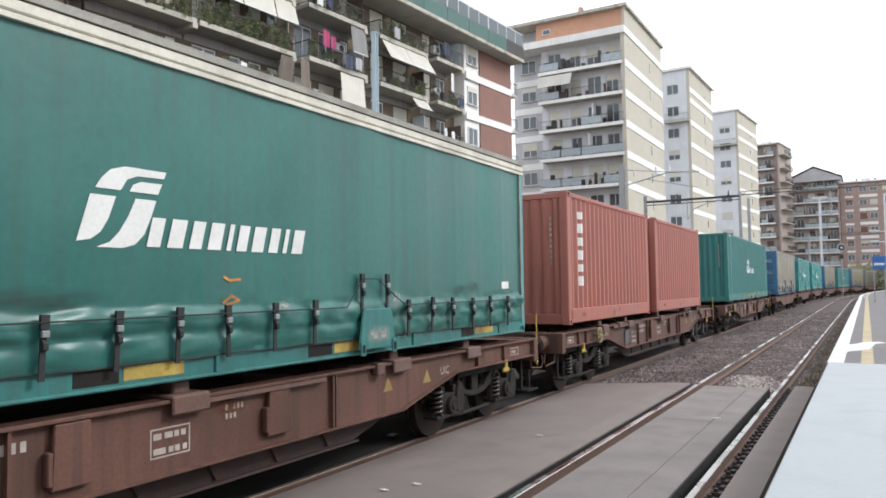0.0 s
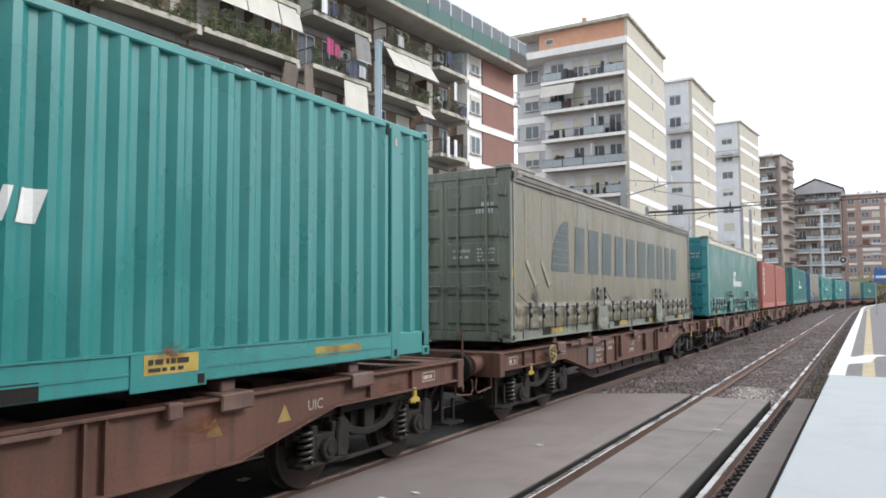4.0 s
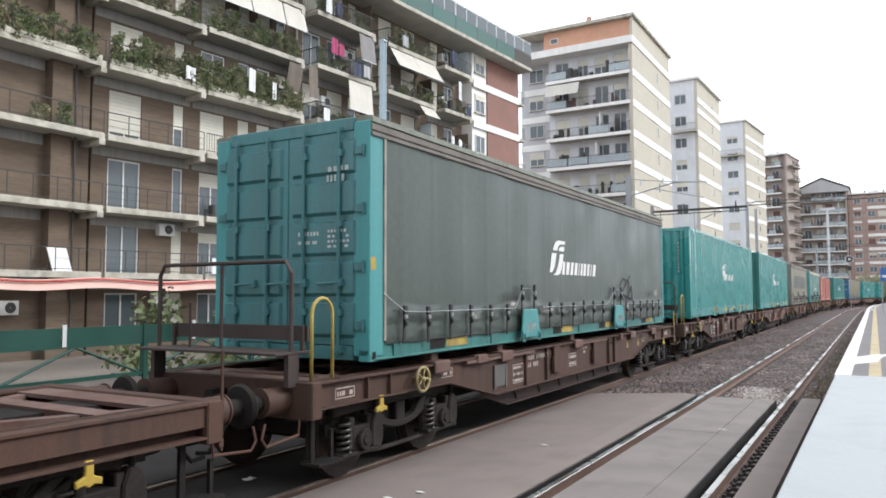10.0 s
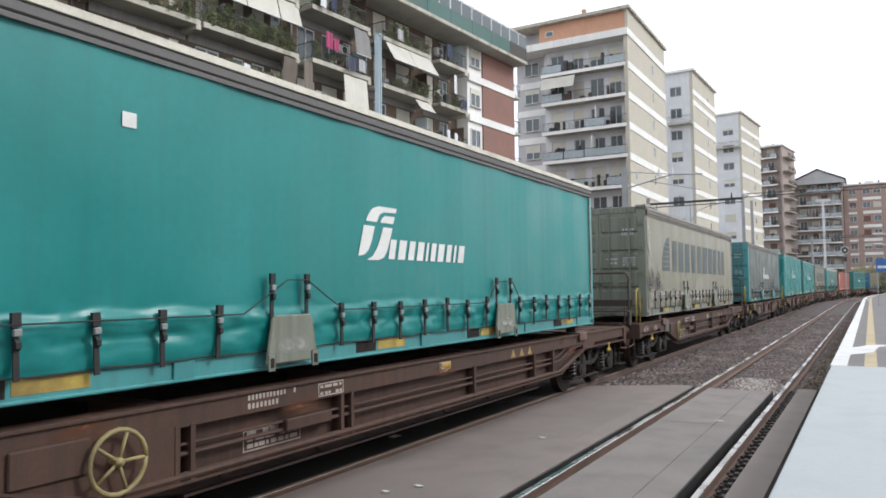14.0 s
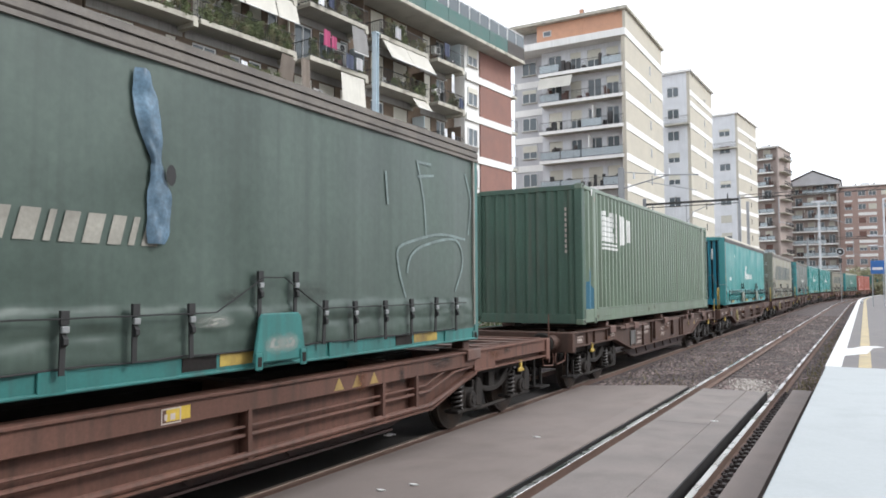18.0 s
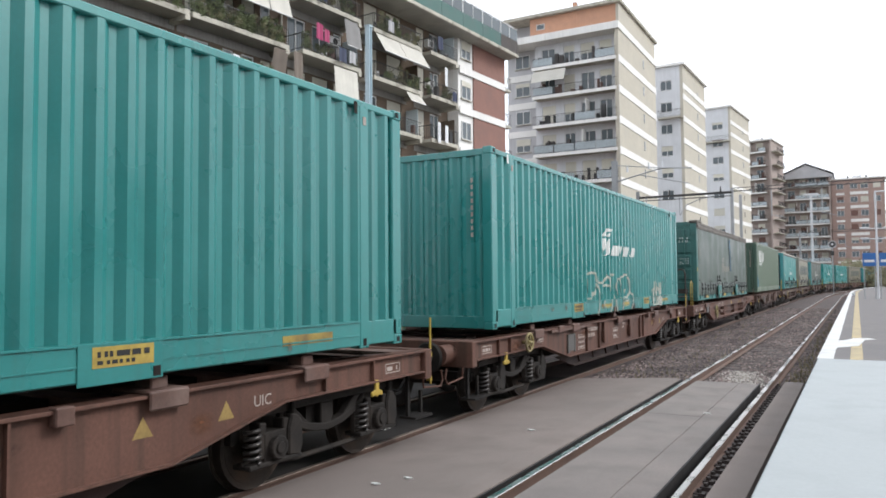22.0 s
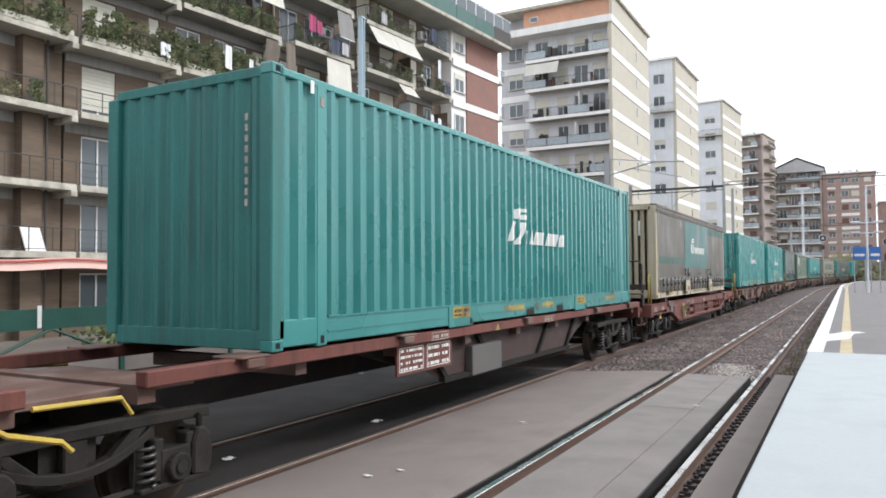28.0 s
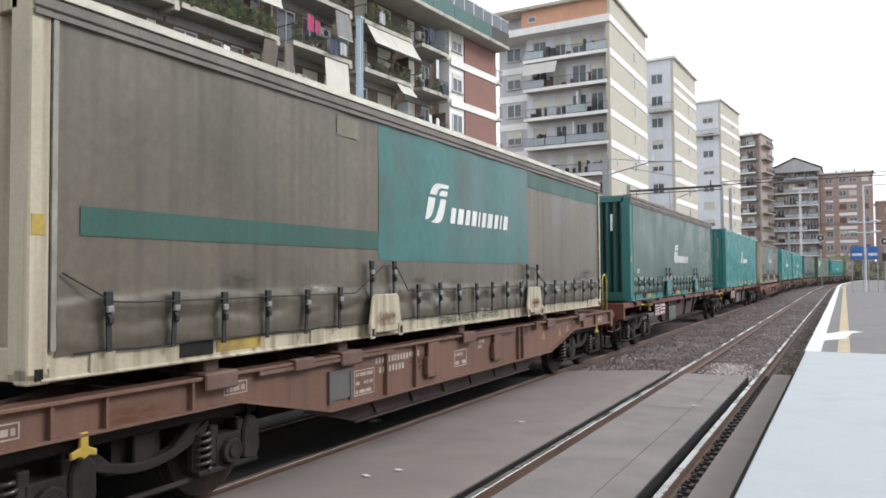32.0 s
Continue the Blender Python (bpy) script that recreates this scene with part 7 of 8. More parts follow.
def long_house():
    """The long brown apartment house behind the train, in two wings; its front faces the tracks."""
    wall, front, top = -28.4, -27.2, 20.15
    rng = random.Random(7)
    b = thing("apartment_building", "brown apartment building with concrete balconies and flower troughs", "apartment building", "blocks beyond the line")
    part("rear_body", Geo().box(-41, wall - 0.25, -14, 18.9, -0.5, top), brown_wall, b)
    house_wing(b, wall, -14, 18.9, [(13.2, 1.6, False)], top, rng)
    for y in (-10.5, -2.8, 7.2, 17.4):
        part("pilaster", Geo().box(wall, wall + 0.45, y - 0.42, y + 0.42, -0.46, top - 0.3), brown_wall, b)
        part("downpipe", Geo().rod((wall + 0.5, y + 0.55, -0.4), (wall + 0.5, y + 0.55, top - 0.3), 0.05, 8), roof_dark, b)
    for z in LEVELS:
        balcony(b, wall, front, -14.0, 18.8, z, "posts")
        part("frieze", Geo().box(wall, wall + 0.02, -14, 16.9, z - 0.66, z - 0.22), frieze_grey, b)
    roof_terrace(b, wall, front, -14, 18.9, top)
    shop_valance(b, front + 0.2, -10, 18.9)
    ac_unit(b, pose(wall, 15.6, 1.3) @ FACE)

    b = thing("apartment_building", "long brown apartment building with railed balconies, awnings and brick end", "apartment building", "blocks beyond the line", at=LEAN)
    part("rear_body", Geo().box(-41, wall - 0.25, 18.9, 53.7, -0.5, top), brown_wall, b)
    cols = [(20.42, 1.54, True), (23.10, 0.55, True), (25.0, 1.42, True), (26.9, 0.7, True), (28.2, 0.85, True), (29.4, 0.7, True), (31.7, 1.4, True), (33.6, 1.3, True), (35.1, 0.7, True), (38.2, 1.3, True), (40.6, 1.5, True), (43.6, 0.9, True), (45.3, 1.1, True)]
    house_wing(b, wall, 18.9, 47.0, cols, top, rng)
    runs = [(18.95, 23.7, front, "rails"), (23.85, 30.0, front, "bars"), (30.75, 35.6, front + 0.25, "bars"), (37.0, 41.95, front + 0.1, "bars"), (42.8, 46.1, front + 0.3, "bars")]
    for k, z in enumerate(LEVELS):
        for j, (y0, y1, x, style) in enumerate(runs):
            balcony(b, wall, x, y0, y1, z, style, j >= 2, None if j < 2 else (frosted if (k + j) % 3 == 0 else brown_wall if (k + j) % 3 == 1 else None))
            part("frieze", Geo().box(wall, wall + 0.02, y0, y1, z - 0.66, z - 0.22), frieze_grey, b)
    part("recess_pipe", Geo().rod((wall + 0.15, 30.4, -0.4), (wall + 0.15, 30.4, top - 0.3), 0.06, 8), slab_concrete, b)
    part("recess_pipe", Geo().rod((wall + 0.15, 36.3, -0.4), (wall + 0.15, 36.3, top - 0.3), 0.06, 8), cool_render, b)
    roof_terrace(b, wall, front, 18.9, 54.0, top)
    part("penthouse", Geo().box(-38, wall - 0.6, 18.9, 52.0, top + 0.06, top + 2.7), cool_render, b)
    part("penthouse_roof", Geo().box(-38.5, wall + 0.9, 18.9, 44.8, top + 2.7, top + 2.86), slab_concrete, b)
    for y in (33, 36, 39, 42, 45, 48):
        window(b, pose(wall - 0.58, y, top + 0.3) @ FACE, 1.7, 2.1, 0.0, None, 2, False)
    # brick end with white bands and a stack of white window bays
    part("brick_end", Geo().box(-41, front - 0.15, 49.0, 53.75, -0.46, top - 0.25), brick_wall, b)
    part("window_bay_wall", Geo().box(-41, front - 0.25, 47.0, 49.0, -0.46, top - 0.25), white_render, b)
    for k, z in enumerate(LEVELS):
        part("white_band", Geo().box(front - 0.16, front - 0.08, 47.0, 53.75, z - 0.42, z + 0.12), white_render, b, bevel=0.01)
        part("band_end", Geo().box(-41, front - 0.16, 53.75, 53.80, z - 0.42, z + 0.12), white_render, b)
        window(b, pose(front - 0.22, 48.0, z + 0.75) @ FACE, 1.3, 1.35, rng.choice((0.0, 0.3, 0.5)), shutter_cream, 2)
        bal = part("balcony", Geo().box(front - 1.8, front - 0.4, 53.75, 55.2, z - 0.2, z), slab_concrete, b, bevel=0.02)
        part("railing", railing_mesh(1.4, "bars"), None, bal, at=pose(front - 0.45, 53.8, z) @ FACE)
    # awnings and hangings
    for y0, y1 in ((23.95, 26.2), (26.28, 28.4), (28.48, 29.95)):
        awning(b, front, y0, y1, 17.45, 1.25, 0.35, awning_cloth)
    awning(b, front + 0.15, 37.2, 39.5, 17.45, 1.25, 0.75, awning_cloth)
    awning(b, front + 0.15, 39.55, 41.9, 17.45, 1.25, 0.75, awning_cloth)
    awning(b, front + 0.25, 33.3, 35.3, 14.45, 1.75, 0.15, awning_cloth)
    awning(b, front + 0.25, 34.2, 35.5, 17.45, 1.6, 0.2, awning_grey)
    awning(b, front + 0.2, 30.2, 30.85, 14.5, 1.8, 0.05, awning_brown)
    awning(b, front + 0.1, 28.9, 29.9, 14.4, 1.5, -0.3, awning_brown)
    awning(b, front + 0.1, 40.3, 41.9, 14.45, 0.7, 0.5, awning_cloth)
    shop_valance(b, front + 0.2, 18.9, 34.0)
    for y, z in ((22.4, 4.75), (22.2, 1.55), (32.6, 9.2), (32.6, 12.9), (36.3, 6.2), (44.5, 18.6), (44.5, 15.7), (34.5, 16.1), (26.1, 15.9), (37.0, 12.5), (42.4, 15.8), (42.4, 9.6)):
        ac_unit(b, pose(wall + 0.0, y, z) @ FACE)


long_house()
# greenery on the balconies
rng = random.Random(12)


def greenery(name, label, runs, material, share, at=None):
    g = Geo()
    for y0, y1, z, dens in runs:
        for _ in range(int((y1 - y0) * dens * share * 2.6)):
            y, r = rng.uniform(y0, y1), rng.uniform(0.12, 0.28)
            for k in range(rng.choice((1, 2, 2, 3, 4)) if dens < 5 else rng.choice((2, 3, 4, 5))):
                leaf_clump(g, (-27.28 + rng.uniform(-0.22, 0.10), y + rng.uniform(-0.1, 0.1), z + 0.18 + 0.30 * k + rng.uniform(-0.1, 0.1)), r, int(75 * r / 0.2), rng, 0.075)
    single(name, g, material, label, "plants", kind="stuff", at=at)


FIRST = ((8, 18.6, 11.72, 4.0), (8, 18.6, 14.72, 2.0), (10, 18, 8.7, 0.4))
SECOND = ((19.0, 23.6, 11.72, 5.5), (23.9, 29.9, 11.75, 6.5), (23.9, 29.9, 14.75, 4.5), (19.0, 23.6, 14.72, 1.5), (31, 35.4, 14.75, 1.2), (31, 35.4, 11.75, 1.2), (37.2, 41.8, 17.75, 2.0), (37.2, 41.8, 14.75, 1.0), (31, 35.4, 17.75, 1.2), (31, 35, 5.7, 1.0), (31, 35, 8.7, 1.0), (43, 46, 14.7, 0.8))
greenery("balcony_plants", "leafy green plants in boxes on the balconies", FIRST, plant_leaf, 0.65)
greenery("balcony_plants", "leafy green plants in boxes on the balconies", SECOND, plant_leaf, 0.6, LEAN)
greenery("faded_balcony_plants", "faded shrubs in pots on the balconies", FIRST, plant_dry, 0.4)
greenery("faded_balcony_plants", "faded shrubs in pots on the balconies", SECOND, plant_dry, 0.35, LEAN)
for y0, y1, at in ((-8, 18.6, None), (19.0, 23.6, LEAN), (23.9, 29.9, LEAN)):
    single("planter_box", Geo().box(-27.34, -27.16, y0, y1, 11.70, 11.95), slab_concrete, "concrete planter trough along a balcony edge", "planter", "planter troughs", bevel=0.02, at=at)
# washing and things put out on the balconies
CLOTHS = ("white sheet", "pale blue cloth", "magenta cloth", "navy cloth", "grey cloth")
for i, (y, z, w, h, c) in enumerate(((26.1, 13.3, 0.4, 1.15, 0), (27.6, 12.95, 0.3, 0.9, 0), (25.4, 9.5, 0.5, 0.9, 1), (25.0, 6.55, 1.3, 0.8, 0), (24.1, 3.75, 1.2, 0.75, 0), (26.0, 3.75, 1.0, 0.8, 1), (31.6, 16.4, 0.5, 0.9, 2), (32.2, 16.2, 0.45, 0.7, 2), (33.4, 15.5, 0.7, 0.8, 3), (34.3, 15.5, 0.6, 0.7, 4), (32.3, 9.9, 0.9, 1.0, 3), (31.4, 9.9, 0.6, 1.1, 0), (33.6, 9.4, 0.9, 0.7, 4), (31.9, 6.6, 0.5, 0.9, 0), (32.6, 6.7, 0.35, 0.9, 3), (33.1, 6.7, 0.4, 0.8, 3), (33.6, 6.6, 0.5, 0.9, 1), (31.2, 18.6, 0.4, 0.9, 0), (32.0, 18.5, 0.4, 0.7, 3), (43.4, 18.9, 0.6, 0.9, 3), (44.2, 16.9, 0.4, 1.3, 0), (43.3, 12.9, 0.4, 1.4, 0), (44.2, 12.8, 0.4, 1.2, 0), (45.2, 15.4, 0.5, 0.7, 3), (38.0, 18.4, 0.5, 0.7, 4), (22.5, 12.5, 0.5, 0.6, 0), (31.0, 12.3, 0.5, 0.7, 0))):
    x = -27.02 if y < 30 else -26.72
    single("hung_laundry", Geo().grid(lambda u, v: (x + 0.03 * math.sin(9 * u + i), y + u * w, z - h * v + 0.02 * math.sin(5 * u)), 8, 4), laundry[c], CLOTHS[c] + " hung to dry over a balcony railing", "laundry", "washing on the balconies", at=LEAN)
# chairs, crates, racks and pots left out on the railed balconies
piles = {"pale": Geo(), "dark": Geo(), "wood": Geo()}
for z in LEVELS:
    for y0, y1, x in ((24.2, 29.6, -27.75), (31.0, 35.2, -27.55), (37.3, 41.6, -27.65), (43.0, 45.8, -27.5)):
        for _ in range(int((y1 - y0) * 1.6)):
            y, w, h = rng.uniform(y0, y1), rng.uniform(0.12, 0.34), rng.uniform(0.25, 1.0)
            q, g = x + rng.uniform(-0.25, 0.2), piles[rng.choice(("pale", "dark", "dark", "wood"))]
            if rng.random() < 0.45:
                for s in (0, 1):
                    g.rod((q, y + s * w, z), (q - 0.12, y + s * w, z + h), 0.018, 5)
                g.box(q - 0.16, q - 0.02, y, y + w, z + h * 0.5, z + h * 0.5 + 0.03).box(q - 0.14, q - 0.11, y, y + w, z + h * 0.75, z + h)
            else:
                g.box(q - 0.14, q + 0.14, y, y + w, z, z + h)
for kind, cloth in (("pale", frame_white), ("dark", railing_iron), ("wood", shutter_brown)):
    single("balcony_clutter", piles[kind], cloth, kind + " chairs, crates and racks left on the balconies", "clutter", kind="stuff", at=LEAN)
single("folded_sunbed", Geo().slab([(-27.5, 3.0), (-27.44, 3.0), (-27.9, 3.95), (-27.96, 3.95)], 16.9, 17.7, "y"), frame_white, "white folded sunbed leaning on a balcony", "sunbed")
# green steel fence along the line
fence = thing("trackside_fence", "dark green steel truss fence beside the line", "fence", kind="structure")
FX = -13.0
for k in range(26):
    y = -20 + 3.0 * k
    part("post", Geo().box(FX - 0.06, FX + 0.06, y - 0.05, y + 0.05, -0.46, 1.42), green_metal, fence)
    part("top_panel", Geo().box(FX - 0.02, FX + 0.03, y + 0.05, y + 2.95, 1.02, 1.40), green_metal, fence)
    part("bottom_beam", Geo().box(FX - 0.03, FX + 0.03, y + 0.05, y + 2.95, 0.38, 0.46), green_metal, fence)
    part("brace", Geo().rod((FX, y + 0.1, 0.44), (FX, y + 1.5, 1.02), 0.03, 6), green_metal, fence)
    part("brace", Geo().rod((FX, y + 2.9, 0.44), (FX, y + 1.5, 1.02), 0.03, 6), green_metal, fence)
    part("kick_board", Geo().box(FX - 0.02, FX + 0.02, y + 0.05, y + 2.95, -0.46, 0.36), panel_grey, fence)
    part("reflector", Geo().box(FX + 0.03, FX + 0.05, y + 1.2, y + 1.28, 1.05, 1.46), frame_white, fence)
shrub = Geo()
for _ in range(60):
    y = rng.uniform(12, 46)
    leaf_clump(shrub, (-17 + rng.uniform(-1.5, 1.5), y, rng.uniform(-0.2, 1.6)), rng.uniform(0.4, 0.8), 150, rng, 0.12)
single("trackside_shrubs", shrub, plant_leaf, "green shrubs growing behind the fence", "shrubs", kind="stuff")


def tower(name, label, at, w, d, levels, top, front_mat, side_mat, band=None, balconies=None, wins=(), wing=0.0, roof_mat=None, seed=1, crown=True, side_windows=True, side_balcony=False, panel_mat=None):
    """A free-standing block: its front faces -y along x from -w to 0, its side faces +x."""
    rng = random.Random(seed)
    b = thing(name, label, "apartment building", "blocks beyond the line", at=at)
    deep = 1.3 if balconies else 0.0
    part("side_wall", Geo().box(-0.4, 0.0, 0, d, -0.5, top), side_mat, b)
    zs = [-0.46] + list(levels)
    for z0, z1 in zip(zs, zs[1:] + [top]):
        edge = -w
        for x, ww in wins:
            part("wall_pier", Geo().box(edge, x - ww / 2, deep, deep + 0.3, z0, z1), front_mat, b)
            lo, hi = (0.1, 2.25) if balconies and balconies[0] < x < balconies[1] else (0.85, 2.2)
            part("wall_lintel", Geo().box(x - ww / 2, x + ww / 2, deep, deep + 0.3, z0 + hi, z1), front_mat, b)
            part("wall_sill", Geo().box(x - ww / 2, x + ww / 2, deep, deep + 0.3, z0, z0 + lo), front_mat, b)
            window(b, pose(x, deep + 0.12, z0 + lo), ww, hi - lo, rng.choice((0.0, 0.0, 0.3, 0.5, 1.0)), shutter_cream if seed < 6 else rng.choice((shutter_cream, shutter_brown)), 2)
            edge = x + ww / 2
        part("wall_pier", Geo().box(edge, -0.4, deep, deep + 0.3, z0, z1), front_mat, b)
    part("core", Geo().box(-w, -0.4, deep + 0.3, d, -0.5, top), front_mat, b)
    if balconies:
        x0, x1 = balconies
        for z in levels:
            bal = part("balcony", Geo().box(x0, x1, 0.0, deep, z - 0.22, z), slab_concrete, b, bevel=0.02)
            part("balcony_edge", Geo().box(x0 - 0.05, x1, -0.06, 0.06, z - 0.28, z + 0.06), white_render, bal)
            part("railing", railing_mesh(x1 - x0, "bars"), None, bal, at=pose(x0, 0.0, z + 0.03))
            n = 4
            for k in range(n):
                if rng.random() < 0.6:
                    a = x0 + (x1 - x0) * k / n
                    part("glass_panel", Geo().box(a + 0.06, a + (x1 - x0) / n - 0.06, 0.03, 0.045, z + 0.12, z + 0.9), frosted, bal)
            g = Geo()
            for _ in range(9):
                a, q, hh = rng.uniform(x0 + 0.2, x1 - 0.6), rng.uniform(0.15, 0.5), rng.uniform(0.4, 1.5)
                g.box(a, a + q, 0.25, 0.6, z, z + hh)
            tagged(part("balcony_clutter", g, rng.choice((railing_iron, shutter_brown, roof_dark)), bal, "dark chairs and boxes left outside"), kind="stuff")
            if rng.random() < 0.6:
                a = rng.uniform(x0, x1 - 2)
                part("divider", Geo().box(a, a + 0.08, 0.1, deep, z, z + 2.3), white_render, bal)
    if band:
        for z in list(levels) + ([top - 2.6] if crown else []):
            part("floor_band", Geo().box(-0.02, 0.06, -0.02, d + 0.02, z - 0.62, z + 0.12), band, b)
    if side_windows:
        for z in levels:
            part("stair_window", Geo().box(0.0, 0.02, d * 0.62, d * 0.62 + 0.42, z + 1.1, z + 2.1), pane_glass, b)
    if side_balcony:
        for z in levels:
            bal = part("balcony", Geo().box(-0.2, 1.2, 0.6, d * 0.7, z - 0.2, z), slab_concrete, b, bevel=0.02)
            part("railing", railing_mesh(d * 0.7 - 0.6, "bars"), None, bal, at=pose(1.15, 0.6, z) @ FACE)
    if crown:
        part("roof_slab", Geo().box(-w - 0.3, 0.35, -0.35, d + 0.3, top, top + 0.35), white_render, b, bevel=0.03)
        part("lift_house", Geo().box(-w * 0.6, -w * 0.42, d * 0.45, d * 0.7, top + 0.35, top + 1.6), cool_render, b)
        for x in (-w * 0.35, -w * 0.7):
            part("chimney", Geo().box(x, x + 0.4, d * 0.3, d * 0.3 + 0.4, top + 0.35, top + 1.3), roof_dark, b)
        part("aerial", Geo().rod((-w * 0.3, d * 0.5, top + 0.3), (-w * 0.3, d * 0.5, top + 2.2), 0.03, 5).box(-w * 0.3 - 0.4, -w * 0.3 + 0.4, d * 0.5 - 0.02, d * 0.5 + 0.02, top + 1.9, top + 1.95), railing_iron, b)
    return b


L3 = [2.9 + 3.07 * k for k in range(8)]
t2 = tower("apartment_tower", "tall grey apartment tower with balconies and beige banded side", pose(-20, 71.5, 0), 9.4, 15.5, L3, 27.25, cool_render, beige_tile, white_render, (-9.2, -0.25), ((-7.9, 1.5), (-5.6, 1.2), (-3.6, 1.5), (-1.7, 1.3)), seed=3, crown=False)
part("top_storey", Geo().box(-9.6, -0.02, 0.5, 15.2, 27.9, 29.9), terracotta, t2, "terracotta rendered top storey")
part("top_side", Geo().box(-0.3, -0.01, 0.3, 15.5, 27.25, 29.85), beige_tile, t2)
part("cornice", Geo().box(-13.2, 0.1, -0.25, 15.6, 27.1, 27.85), white_render, t2, bevel=0.03)
part("roof_slab", Geo().box(-13.3, 0.25, 0.0, 15.8, 29.85, 30.2), slab_concrete, t2, bevel=0.03)
part("flue", Geo().box(-4.8, -4.4, 0.44, 0.52, 27.85, 30.75), terracotta, t2)
part("flue", Geo().box(-5.0, -4.6, 1.0, 1.4, 30.15, 31.0), roof_dark, t2)
window(t2, pose(-8.4, 0.46, 28.55), 0.9, 0.6, 0.0, None, 1, False)
part("awning", Geo().grid(lambda u, v: (-9.1 + 3.6 * u, -0.05 - 0.7 * v, 23.95 - 1.3 * v), 8, 4), awning_cloth, t2, "pale canvas awning")
part("wing_wall", Geo().box(-13.0, -9.4, 2.2, 14.0, -0.5, 29.8), grey_render, t2)
for k, z in enumerate(L3):
    window(t2, pose(-11.2, 2.14, z + 0.8), 1.7, 1.45, (0.3, 0.0, 1.0, 0.0, 0.5, 0.0, 0.3, 0.0)[k], shutter_cream, 2)
    part("wing_band", Geo().box(-13.05, -9.4, 2.12, 2.25, z - 0.6, z + 0.1), white_render, t2)
L4 = [3.0 + 3.05 * k for k in range(9)]
t3 = tower("apartment_tower", "slim pale apartment tower with windows and beige banded side", pose(-20, 103, 0, 0, 0, -2), 10.0, 14.0, L4, 31.5, cool_render, beige_tile, white_render, None, ((-7.4, 1.6), (-2.3, 1.6)), seed=5)
for z in L4[7:8]:
    bal = part("balcony", Geo().box(-3.3, -0.1, -1.0, 0.0, z - 0.2, z), slab_concrete, t3)
    part("railing", railing_mesh(3.2, "bars"), None, bal, at=pose(-3.3, -0.95, z))
t4 = tower("apartment_tower", "pale apartment tower with windows and beige banded side", pose(-20, 147, 0, 0, 0, -5.5), 10.0, 15.5, [3.4 + 3.3 * k for k in range(9)], 34.7, cool_render, beige_tile, white_render, None, ((-7.6, 1.7), (-2.4, 2.0)), seed=6)
bal = part("balcony", Geo().box(-4.7, -0.1, -1.1, 0.0, 28.1, 28.3), slab_concrete, t4)
part("railing", railing_mesh(4.6, "bars"), None, bal, at=pose(-4.7, -1.05, 28.3))
tower("apartment_tower", "brown apartment block with stacked concrete balconies", pose(-16.6, 186, 0, 0, 0, -8), 8.5, 12.0, [3.2 + 3.2 * k for k in range(10)], 34.5, rose_render, rose_render, None, (-7.6, -1.2), ((-6.0, 1.6), (-2.8, 1.6)), seed=8, side_balcony=True, side_windows=False)
gb = tower("apartment_house", "broad apartment house with long balconies and low gable", pose(-4.9, 200, 0, 0, 0, 0), 10.6, 12.0, [3.0 + 3.1 * k for k in range(8)], 26.6, rose_render, rose_render, None, (-10.3, -0.3), ((-8.7, 1.6), (-6.1, 1.4), (-4.0, 1.6), (-1.6, 1.4)), seed=9, side_windows=False, crown=False)
part("gable_roof", Geo().slab([(-11.2, 26.6), (0.5, 26.6), (0.5, 27.2), (-5.3, 29.9), (-11.2, 27.2)], -0.6, 12, "y"), grey_render, gb)
part("gable_edge", Geo().slab([(-11.5, 27.2), (-5.3, 29.95), (0.8, 27.2), (0.8, 27.5), (-5.3, 30.3), (-11.5, 27.5)], -0.8, 12.2, "y"), roof_dark, gb)
bb = tower("brick_house", "red-brown brick apartment house with pale window panels", pose(6.4, 202, 0), 11.2, 14.0, [3.0 + 3.3 * k for k in range(7)], 25.9, hazed_brick, hazed_brick, None, None, ((-9.3, 1.5), (-6.4, 1.6), (-4.2, 1.6), (-1.6, 1.5)), seed=10)
for k in range(7):
    part("pale_panel", Geo().box(-7.2, -3.4, -0.05, 0.0, 3.0 + 3.3 * k - 0.6, 3.0 + 3.3 * k + 0.1), white_render, bb)
    part("pale_panel", Geo().box(-10.2, -8.4, -0.05, 0.0, 3.0 + 3.3 * k - 0.6, 3.0 + 3.3 * k - 0.1), white_render, bb)
tower("brick_house", "lower brick house at the end of the row", pose(19.0, 214, 0), 11.5, 14.0, [3.0 + 3.2 * k for k in range(5)], 19.5, hazed_brick, hazed_brick, None, None, ((-9.0, 1.4), (-5.6, 1.4), (-2.4, 1.4)), seed=11)
# overgrown bank at the end of the line
bank = Geo()
for _ in range(150):
    x = rng.uniform(-14, 45)
    leaf_clump(bank, (x, 176 + rng.uniform(-6, 6) - 0.2 * max(0, x), rng.uniform(0.3, 5.0)), rng.uniform(0.9, 1.9), 90, rng, 0.32)
single("overgrown_bank", bank, plant_dry, "overgrown shrubs on a bank beyond the line", "shrubs", kind="stuff")
single("bank_wall", Geo().box(-30, 70, 184, 185, -0.5, 4.2), panel_grey, "grey retaining wall behind the shrubs", "wall", kind="structure")

# ---- masts, wires, signs ----
mast_blue = surface("pale_blue_grey_mast_paint", (0.44, 0.53, 0.58), 0.5, vary=0.1, dirt=(0.34, 0.38, 0.4), amount=0.4, streak=True)
galvanised = surface("galvanised_mast_steel", (0.34, 0.35, 0.36), 0.5, 0.3, vary=0.12)
sign_blue = surface("blue_station_sign", (0.025, 0.12, 0.36), 0.4, vary=0.05)
lamp_glass = surface("white_lamp_housing", (0.62, 0.63, 0.65), 0.4, vary=0.05)


